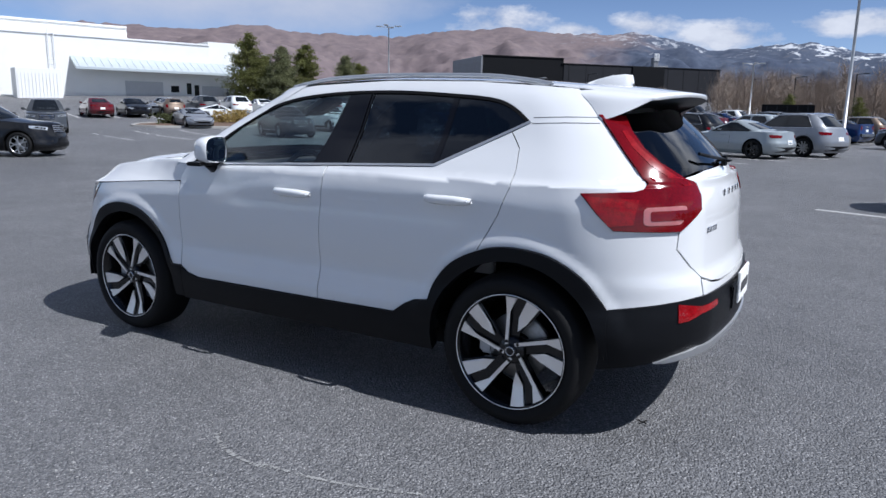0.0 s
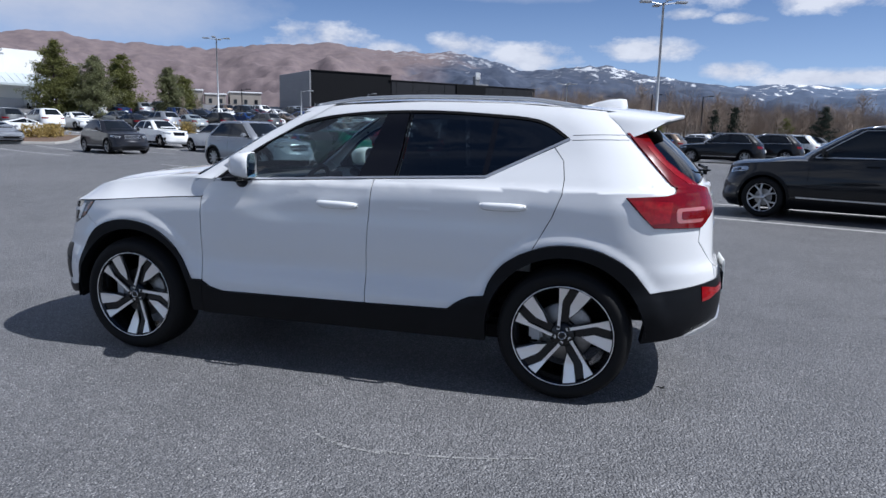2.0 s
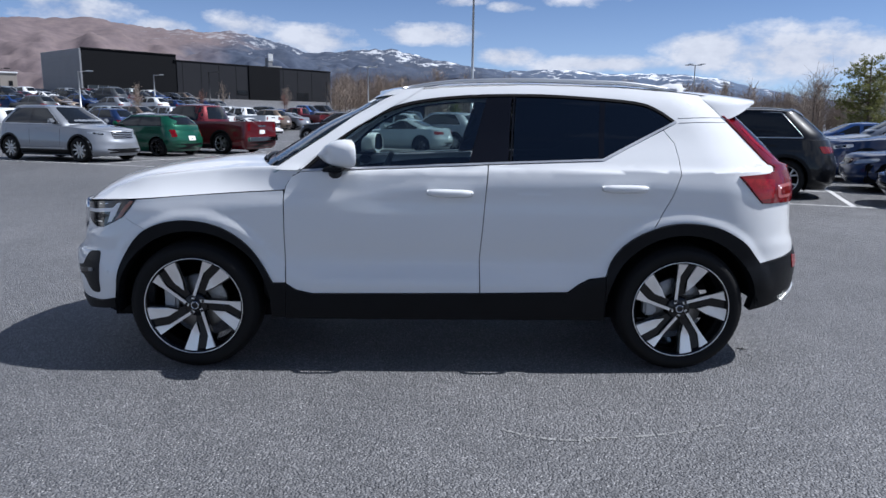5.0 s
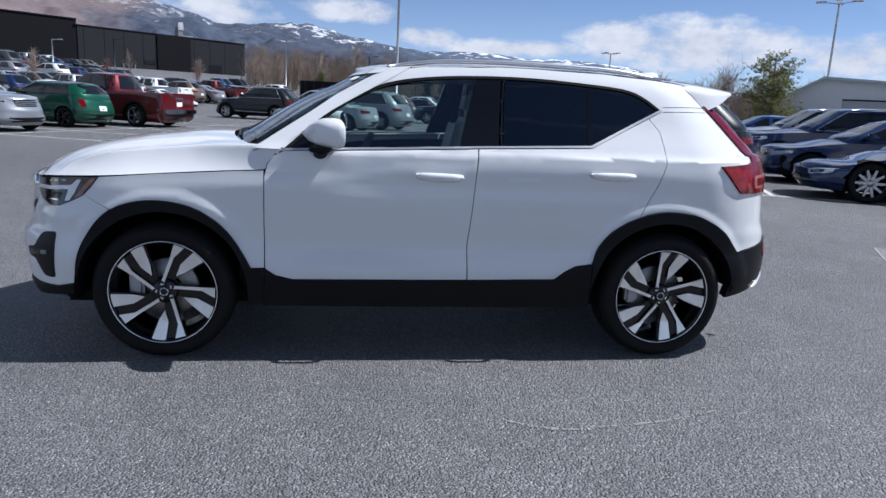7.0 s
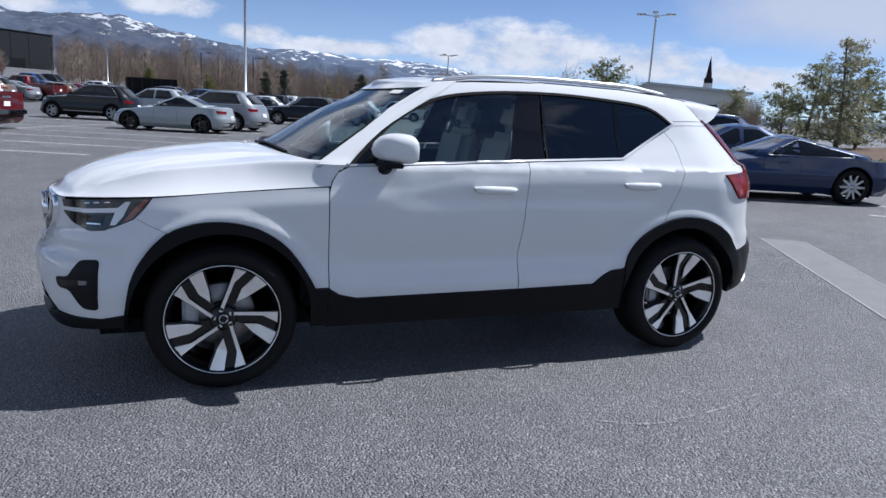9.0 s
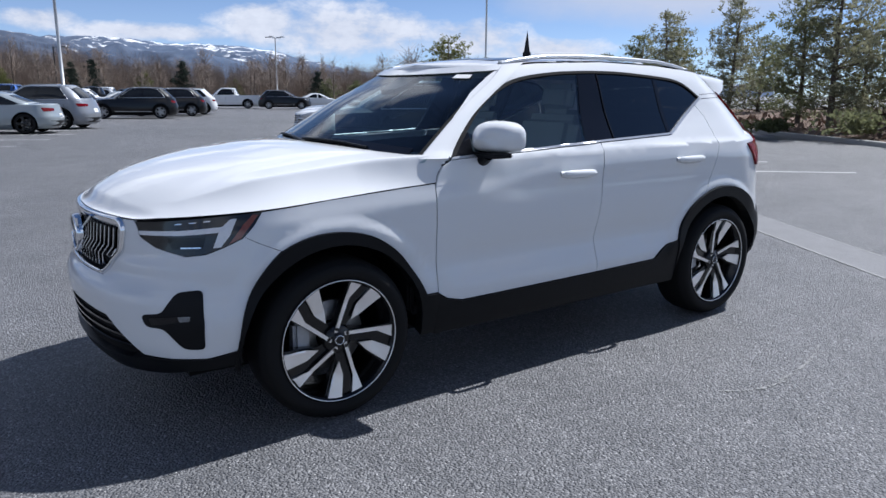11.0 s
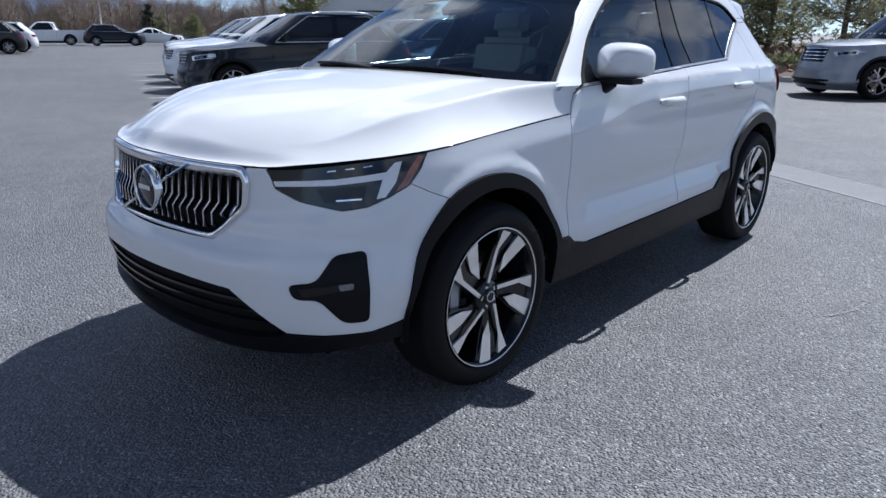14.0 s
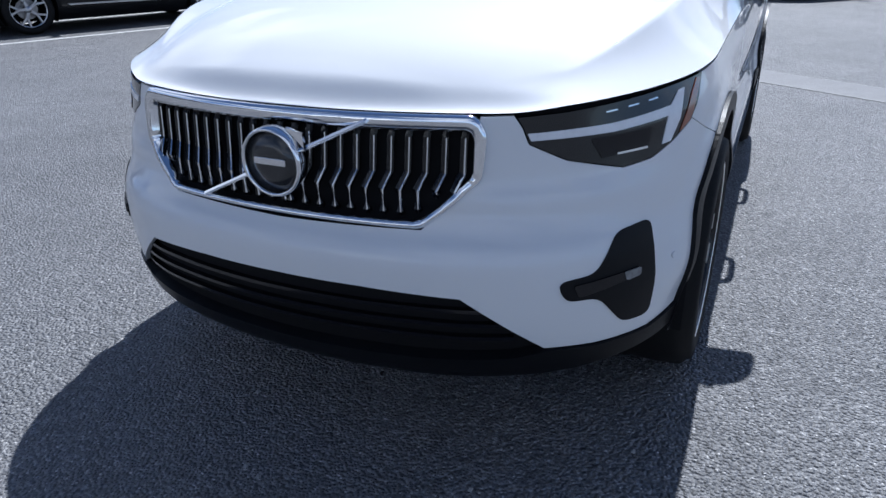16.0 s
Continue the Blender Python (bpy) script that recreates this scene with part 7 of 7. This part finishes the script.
# ---- trees and brush ----
def foliage(name, colour, scale=1.2, fine=9):
    """Leaves and needles: part of the light comes through them."""
    m = surface(name, colour, 0.7, 0, 0.4, scale, fine, spec=0.25)
    n, l = m.node_tree.nodes, m.node_tree.links
    thin, mix = n.new("ShaderNodeBsdfTranslucent"), n.new("ShaderNodeMixShader")
    l.new(n["Principled BSDF"].inputs["Base Color"].links[0].from_socket, thin.inputs["Color"])
    mix.inputs[0].default_value = 0.45
    l.new(n["Principled BSDF"].outputs[0], mix.inputs[1])
    l.new(thin.outputs[0], mix.inputs[2])
    l.new(mix.outputs[0], n["Material Output"].inputs[0])
    return m


NEEDLE = foliage("pine_needles", (0.185, 0.195, 0.100))
NEEDLE_GREY = foliage("grey_green_needles", (0.265, 0.260, 0.165))
NEEDLE_DARK = surface("dark_spruce", (0.018, 0.030, 0.018), 0.8, 0, 0.4, 1.2, 9)
NEEDLE_OLIVE = foliage("olive_foliage", (0.155, 0.162, 0.055), 1.0, 8)
TRUNK = surface("tree_bark", (0.11, 0.085, 0.065), 0.9, 0, 0.3, 6, 40, bump=0.01)
TWIG = surface("bare_twigs", (0.30, 0.235, 0.185), 0.85, 0, 0.35, 0.06, 2.0)
TWIG_RED = surface("reddish_twigs", (0.20, 0.10, 0.08), 0.85, 0, 0.3, 0.5, 4)
SHRUB = foliage("green_shrub", (0.085, 0.095, 0.040), 2.0, 12)
DRY = foliage("dry_straw_bush", (0.36, 0.27, 0.10), 2.0, 12)
CHIP = surface("chip_wood", (0.22, 0.15, 0.11), 0.9, 0, 0.4, 3, 30)


def tufts(centres, size, rng, per=5, wide=0.33):
    """Many small pointed sprays round the given centres."""
    c = np.repeat(np.asarray(centres, float), per, axis=0)
    n = len(c)
    d = rng.normal(size=(n, 3))
    d[:, 2] = abs(d[:, 2]) * 0.7 + 0.1
    d /= np.linalg.norm(d, axis=1, keepdims=True)
    e = np.cross(d, rng.normal(size=(n, 3)))
    e /= np.linalg.norm(e, axis=1, keepdims=True) + 1e-9
    s = size * rng.uniform(0.6, 1.4, (n, 1))
    b = c + rng.normal(size=(n, 3)) * size * 0.35
    v = np.empty((n, 4, 3))
    v[:, 0], v[:, 1], v[:, 2], v[:, 3] = b - d * s * 0.3, b + e * s * wide + d * s * 0.3, b + d * s, b - e * s * wide + d * s * 0.35
    k = np.arange(n)[:, None] * 4
    return v.reshape(-1, 3), np.hstack([k, k + 1, k + 2, k + 3])


def pine(x, y, height, spread, material, seed, dense=1.0, bare=0.12, name="pine_tree", label="grey-green pine tree with an open ragged crown", cone=0.55, lean=0.0):
    rng = np.random.default_rng(seed)
    g = float(lot_height(x, y))
    if x > 17 and y < 40 and x * 0.86 - y * 0.5 > 12:
        g += 0.4
    tree = thing(name, label, "tree", pose(x, y, g, 0, 0, 0), "trees")
    bend = [(lean * t * t * height * 0.2 + 0.1 * math.sin(3 * t + seed), 0.08 * math.sin(2.2 * t + 2 * seed), t * height * 0.96) for t in np.linspace(0, 1, 8)]
    mesh_part("trunk", *tube_data(bend, [0.035 * height * (1 - 0.93 * t) * 0.55 + 0.012 for t in np.linspace(0, 1, 8)], 8), TRUNK, tree, "", True)
    limbs, centres = [], []
    levels = int(11 * dense + height)
    for i in range(levels):
        t = bare + (1 - bare) * (i + rng.uniform(0, 0.6)) / levels
        reach = spread * ((1 - t) ** cone * 0.95 + 0.06) * (0.75 if t < bare + 0.1 else 1.0)
        for k in range(5 if t < 0.8 else 3):
            a = rng.uniform(0, 2 * math.pi)
            r = reach * rng.uniform(0.45, 1.12)
            root = np.array((np.interp(t, np.linspace(0, 1, 8), [b[0] for b in bend]), 0, t * height * 0.95))
            tip = root + np.array((r * math.cos(a), r * math.sin(a), r * rng.uniform(0.05, 0.5)))
            mid = (root + tip) / 2 - (0, 0, 0.06 * r)
            limbs.append(tube_data([root, mid, tip], [0.030 * (1.2 - t) * height / 6 + 0.006, 0.02 * (1.1 - t) * height / 6 + 0.004, 0.004], 5))
            for s in np.linspace(0.35, 1.05, int(4 + 3 * r)):
                p = root * (1 - s) ** 2 + 2 * s * (1 - s) * mid + s * s * tip if s <= 1 else tip
                centres += [p + rng.normal(size=3) * (0.10 + 0.10 * r) * (1, 1, 0.6) for _ in range(int(2 + 2.2 * dense))]
    tagged(mesh_part("limb_frame", *joined(*limbs), TRUNK, tree, "", True), kind="stuff")
    v, f = tufts(centres, 0.085 + 0.009 * height, rng, 6, 0.17)
    tagged(mesh_part("crown", v, f, material, tree), kind="stuff")
    return tree


E_ = [(50.2, 38, 4.2, 1.5), (52.3, 35, 5.0, 1.7), (57.0, 32, 5.1, 1.9), (61.6, 30, 4.8, 1.8), (63.6, 29, 6.1, 1.9), (67.4, 31, 5.2, 2.0), (69.5, 29, 5.0, 1.8), (74, 28, 5.4, 1.9), (81, 28, 5.0, 2.0), (48.2, 44, 3.6, 1.5), (44.8, 47, 3.7, 1.4)]
for i, (az, d, h, r) in enumerate(E_):
    pine(-2.6 + d * math.sin(math.radians(az)), -3.5 + d * math.cos(math.radians(az)), h, r, NEEDLE_GREY if i % 3 else NEEDLE, 30 + i, 0.68, 0.05 if i % 2 else 0.10, cone=0.42, lean=0.3 * (-1) ** i)
for i, (az, d, h, r) in enumerate([(53, 46, 4.6, 2.0), (59, 43, 4.4, 2.2), (65.5, 41, 5.0, 2.2), (71.5, 40, 4.6, 2.3), (77, 38, 4.8, 2.2), (84, 37, 4.6, 2.2), (88, 30, 5.2, 2.0)]):
    pine(-2.6 + d * math.sin(math.radians(az)), -3.5 + d * math.cos(math.radians(az)), h, r, NEEDLE if i % 2 else NEEDLE_OLIVE, 50 + i, 0.8, 0.02, cone=0.4, lean=0.2)
pine(22.0, 31.0, 4.9, 1.9, NEEDLE_OLIVE, 71, 0.6, 0.18, cone=0.35)
pine(24.5, 35.0, 4.2, 1.7, NEEDLE_GREY, 72, 0.6, 0.18, cone=0.35)
for i, (az, d, h, r) in enumerate([(-45.4, 86, 8.0, 3.1), (-42.9, 84, 6.7, 2.7), (-41.2, 88, 7.1, 2.8), (-44.2, 92, 5.6, 2.4), (-38.0, 82, 5.9, 2.0), (-36.9, 84, 5.0, 1.9)]):
    pine(2.4 + d * math.sin(math.radians(az)), -4 + d * math.cos(math.radians(az)), h, r, NEEDLE if i % 3 == 1 else NEEDLE_OLIVE, 90 + i, 2.0, 0.02, "conifer_tree", "dense olive green conifer at the lot's edge", cone=0.62)
for i, (az, d, h, r, mt) in enumerate([(7.2, 92, 4.4, 1.3, NEEDLE_DARK), (8.6, 94, 5.0, 1.7, NEEDLE_DARK), (12.0, 96, 3.8, 1.8, NEEDLE_OLIVE), (14.6, 90, 5.2, 1.8, NEEDLE_DARK), (24.6, 88, 4.2, 1.7, NEEDLE_DARK), (25.4, 86, 3.2, 2.0, NEEDLE), (27.6, 84, 3.0, 1.8, NEEDLE), (2.9, 90, 3.4, 1.2, NEEDLE_OLIVE), (18.5, 100, 3.2, 1.6, NEEDLE_OLIVE), (-1.2, 84, 3.4, 1.2, NEEDLE_OLIVE), (19.4, 110, 4.0, 1.2, NEEDLE_DARK)]):
    pine(-2.0 + d * math.sin(math.radians(az)), -3.8 + d * math.cos(math.radians(az)), h, r, mt, 120 + i, 1.0, 0.04, "spruce_tree", "dark spruce among bare brush", cone=0.8)


def twigs(base, height, spread, rng, count=26):
    v, f = [], []
    for _ in range(count):
        a, t = rng.uniform(0, 2 * math.pi), rng.uniform(0.0, 0.75)
        p0 = np.array(base) + (0, 0, height * t * 0.6)
        r = spread * rng.uniform(0.3, 1.0)
        p1 = np.array(base) + (r * math.cos(a), r * math.sin(a), height * min(1.0, t + rng.uniform(0.25, 0.55)))
        w = 0.012 + 0.006 * height * (1 - t) * 0.5
        s = np.array((-math.sin(a), math.cos(a), 0)) * w
        u = np.array((math.cos(a), math.sin(a), 0)) * w
        k = len(v)
        v += [p0 - s, p0 + s, p1, p0 - u, p0 + u]
        f += [(k, k + 1, k + 2), (k + 3, k + 4, k + 2)]
    return v, f


def brush_belt():
    rng = np.random.default_rng(8)
    sets = []
    for _ in range(1500):
        az, d = rng.uniform(-7.5, 45), rng.uniform(95, 150)
        x, y = -1.5 + d * math.sin(math.radians(az)), -4 + d * math.cos(math.radians(az))
        h = rng.uniform(3.4, 5.2) * (d / 115) * (1.35 if az < 8 else 1.28)
        sets.append(twigs((x, y, min(3.0, float(lot_height(x, y)))), h, 1.7, rng, 30))
    ob = mesh_part("bare_brush", *joined(*sets), TWIG)
    tagged(ob, "belt of bare tan trees and brush beyond the lot", "brush", kind="stuff")


def bare_tree(x, y, height, spread, seed, material=TWIG, label="young bare tree with pale thin branches"):
    rng = np.random.default_rng(seed)
    g = float(lot_height(x, y))
    tree = thing("bare_tree", label, "tree", pose(x, y, g), "bare trees")
    mesh_part("trunk", *tube_data([(0, 0, 0), (0.03, 0.02, height * 0.4), (0, 0, height * 0.85)], [0.05 * height / 4, 0.03 * height / 4, 0.008], 6), TRUNK, tree, "", True)
    sets = []
    for i in range(46):
        t = rng.uniform(0.22, 0.9)
        a = rng.uniform(0, 2 * math.pi)
        r = spread * rng.uniform(0.35, 1.0) * (1.15 - t)
        p = np.array((0, 0, t * height * 0.85))
        q = p + (r * math.cos(a), r * math.sin(a), r * rng.uniform(0.6, 1.6))
        sets.append(tube_data([p, (p + q) / 2 + rng.normal(size=3) * 0.06, q], [0.018, 0.011, 0.004], 4))
        for _ in range(4):
            s = p + (q - p) * rng.uniform(0.4, 0.9)
            e = s + rng.normal(size=3) * spread * 0.18 + (0, 0, spread * 0.16)
            sets.append(tube_data([s, e], [0.007, 0.003], 3))
    tagged(mesh_part("twig_crown", *joined(*sets), material, tree), kind="stuff")


brush_belt()
for i, (x, y, h, s) in enumerate([(19.5, 31.5, 4.6, 2.2), (20.6, 33.0, 4.2, 2.0), (-27, 60, 3.6, 1.0), (-23, 66, 3.4, 1.0), (-40, 52, 3.4, 0.9), (-17, 76, 3.4, 1.0), (-31, 70, 3.6, 1.0), (-44, 60, 3.2, 1.0), (9.0, 75, 3.6, 1.4), (-20, 92, 4, 1.2), (-28, 90, 4, 1.2)]):
    bare_tree(x, y, h, s, 300 + i, TWIG_RED if i in (3, 5) else TWIG)


def grove():
    """Taller bare trees stand singly before the brush."""
    rng = np.random.default_rng(17)
    stock = [o for o in scene.objects if o.name.startswith("bare_tree")][-4:]
    for _ in range(64):
        az, d = rng.uniform(-7, 44), rng.uniform(84, 120)
        x, y = -1.5 + d * math.sin(math.radians(az)), -4 + d * math.cos(math.radians(az))
        k = rng.uniform(1.4, 2.1) * d / 100
        m = pose(x, y, float(lot_height(x, y)), 0, 0, rng.uniform(0, 360)) @ Matrix.Diagonal((k * 1.1, k * 1.1, k, 1))
        copy_thing(stock[rng.integers(0, 4)], m)


grove()


def shrub(x, y, r, h, seed, material=SHRUB, label="low rounded green shrub"):
    rng = np.random.default_rng(seed)
    g = float(lot_height(x, y))
    if x > 17 and y < 40 and x * 0.86 - y * 0.5 > 12:
        g += 0.28
    c = rng.normal(size=(int(220 * r), 3)) * (r * 0.45, r * 0.45, h * 0.33) + (0, 0, h * 0.5)
    c[:, 2] = np.clip(c[:, 2], 0.05, h)
    v, f = tufts(c, 0.13, rng, 4)
    tagged(mesh_part("shrub", v + (x, y, g), f, material), label, "shrub", "shrubs")


for i, (az, d, r, h) in enumerate([(57.0, 27.5, 1.0, 0.42), (60.0, 26.5, 0.7, 0.30), (65.5, 25.5, 1.0, 0.62), (54.5, 30, 0.9, 0.36), (71, 25, 0.8, 0.36), (75, 24, 1.0, 0.45), (52, 33, 0.8, 0.36)]):
    shrub(-2.6 + d * math.sin(math.radians(az)), -3.5 + d * math.cos(math.radians(az)), r, h, 400 + i, SHRUB if i % 2 else NEEDLE)
for i, (x, y) in enumerate([(-38.6, 28.9), (-37.2, 32.4), (-37.6, 34.6), (-37.0, 33.6), (-36, 47)]):
    shrub(x, y, 0.85, 0.9 if i else 0.7, 430 + i, DRY if i else SHRUB, "dry straw-coloured bush on a planted island" if i else "low green shrub on a planted island")


def chips():
    rng = np.random.default_rng(5)
    v, f = [], []
    for _ in range(2600):
        x, y = east[rng.integers(0, 30)]
        d = rng.uniform(0.4, 7)
        p = np.array((x + d * 0.86 + rng.normal() * 0.5, y - d * 0.5 + rng.normal() * 0.5, 0.18 + 0.09 * min(d, 5) + 0.03))
        a, b = rng.normal(size=3) * 0.09, rng.normal(size=3) * 0.06
        k = len(v)
        v += [p - a, p + b, p + a, p - b]
        f.append((k, k + 1, k + 2, k + 3))
    tagged(mesh_part("wood_chips", v, f, CHIP), "loose wood chips and litter on the bed", "mulch", kind="stuff")


chips()

# ---- mountains ----
RIDGE = [(-75, 6.1), (-62, 6.1), (-53.5, 6.2), (-49.6, 6.1), (-46, 6.6), (-41, 6.2), (-37.8, 6.2), (-34.5, 6.05), (-30, 6.6), (-25, 6.9), (-21, 6.45), (-15.3, 6.4), (-12.5, 5.85), (-9.5, 5.15), (-4.2, 5.5), (1, 4.6), (5.4, 3.95), (10, 4.1), (14, 3.75), (17.7, 3.75), (21.4, 3.4), (24.5, 2.7), (30.4, 1.6), (36, 1.0), (50, 0.8), (80, 0.8)]


def mountains():
    az = np.linspace(-78, 60, 560)
    el = glide([a for a, _ in RIDGE], [e for _, e in RIDGE], az)
    rows = 70
    v = np.empty((rows, len(az), 3))
    for j, (a, e) in enumerate(zip(az, el)):
        s, c = math.sin(math.radians(a)), math.cos(math.radians(a))
        for i in range(rows):
            t = i / (rows - 1)
            d = 2300 + 1900 * t
            top = 4200 * math.tan(math.radians(e))
            n = noise.fractal(Vector((s * d / 520, c * d / 520, 3.1)), 1.0, 2.1, 6)
            gully = abs(noise.noise(Vector((s * d / 210, c * d / 210, 7.7)))) + 0.3 * abs(noise.noise(Vector((s * d / 90, c * d / 90, 1.7))))
            z = top * (t ** 1.25) + (n * 130 - gully * 46) * math.sin(math.pi * min(1, t * 1.02)) ** 0.8 * (0.35 + top / 600)
            if i > rows - 4:
                z = top * (t ** 1.25) + 9 * noise.fractal(Vector((a * 1.3, 0.5, 2)), 1.0, 2.0, 5) * (top / 400 + 0.3)
            v[i, j] = (d * s, d * c, z - 12)
    m, n, l, p = bare("dry_mountain")
    geo = n.new("ShaderNodeNewGeometry")
    xyz = n.new("ShaderNodeSeparateXYZ")
    l.new(geo.outputs["Position"], xyz.inputs[0])
    big, small = noise_node(n, l, 0.0035, 7, 0.6), noise_node(n, l, 0.016, 6, 0.65)
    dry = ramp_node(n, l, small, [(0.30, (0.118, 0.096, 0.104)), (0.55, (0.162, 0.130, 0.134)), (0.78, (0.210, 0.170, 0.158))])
    # wooded slopes, with a cloud's shadow painted in as dark blue
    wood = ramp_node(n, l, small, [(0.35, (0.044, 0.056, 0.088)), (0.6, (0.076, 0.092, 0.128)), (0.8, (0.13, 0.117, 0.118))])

    def mth(op, a, b):
        q = n.new("ShaderNodeMath")
        q.operation = op
        for i, val in enumerate((a, b)):
            if isinstance(val, (int, float)):
                q.inputs[i].default_value = val
            else:
                l.new(val, q.inputs[i])
        return q.outputs[0]

    # where the painted cloud shadow begins, along x
    cloud_shade_side = n.new("ShaderNodeMapRange")
    cloud_shade_side.inputs[1].default_value, cloud_shade_side.inputs[2].default_value = -1280, -960
    l.new(mth("ADD", xyz.outputs[0], mth("MULTIPLY", mth("SUBTRACT", big, 0.5), 800)), cloud_shade_side.inputs[0])
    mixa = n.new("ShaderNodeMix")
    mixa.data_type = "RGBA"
    l.new(cloud_shade_side.outputs[0], mixa.inputs["Factor"])
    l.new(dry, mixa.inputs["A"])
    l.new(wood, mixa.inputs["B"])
    # distance haze is put into the far ridge's colour as paler blue
    haze_side = n.new("ShaderNodeMapRange")
    haze_side.inputs[1].default_value, haze_side.inputs[2].default_value = 100, 900
    haze_side.inputs[4].default_value = 0.75
    l.new(mth("ADD", xyz.outputs[0], mth("MULTIPLY", mth("SUBTRACT", big, 0.5), 900)), haze_side.inputs[0])
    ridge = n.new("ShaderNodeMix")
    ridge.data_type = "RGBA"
    l.new(haze_side.outputs[0], ridge.inputs["Factor"])
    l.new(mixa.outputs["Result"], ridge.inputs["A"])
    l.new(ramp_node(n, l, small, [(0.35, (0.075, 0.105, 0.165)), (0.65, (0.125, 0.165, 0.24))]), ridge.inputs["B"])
    line = mth("ADD", mth("MULTIPLY", xyz.outputs[0], -0.09), mth("MULTIPLY", mth("SUBTRACT", small, 0.5), 820))
    line = mth("ADD", line, mth("MULTIPLY", mth("SUBTRACT", big, 0.5), 300))
    snow = n.new("ShaderNodeMapRange")
    snow.inputs[1].default_value, snow.inputs[2].default_value = 345, 415
    l.new(mth("SUBTRACT", xyz.outputs[2], line), snow.inputs[0])
    lim = n.new("ShaderNodeMapRange")
    lim.inputs[1].default_value, lim.inputs[2].default_value = -1700, 500
    l.new(xyz.outputs[0], lim.inputs[0])
    mixb = n.new("ShaderNodeMix")
    mixb.data_type = "RGBA"
    mixb.inputs["B"].default_value = (0.75, 0.77, 0.80, 1)
    l.new(mth("MULTIPLY", snow.outputs[0], lim.outputs[0]), mixb.inputs["Factor"])
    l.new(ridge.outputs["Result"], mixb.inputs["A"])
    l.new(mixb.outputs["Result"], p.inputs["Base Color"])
    p.inputs["Roughness"].default_value = 0.95
    p.inputs["Specular IOR Level"].default_value = 0.1
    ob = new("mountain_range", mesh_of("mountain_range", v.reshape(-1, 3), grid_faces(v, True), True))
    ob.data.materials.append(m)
    tagged(ob, "dry brown and wooded mountains with painted-in cloud shade and blue haze, snow on the far ridge", "mountains", kind="structure")


mountains()
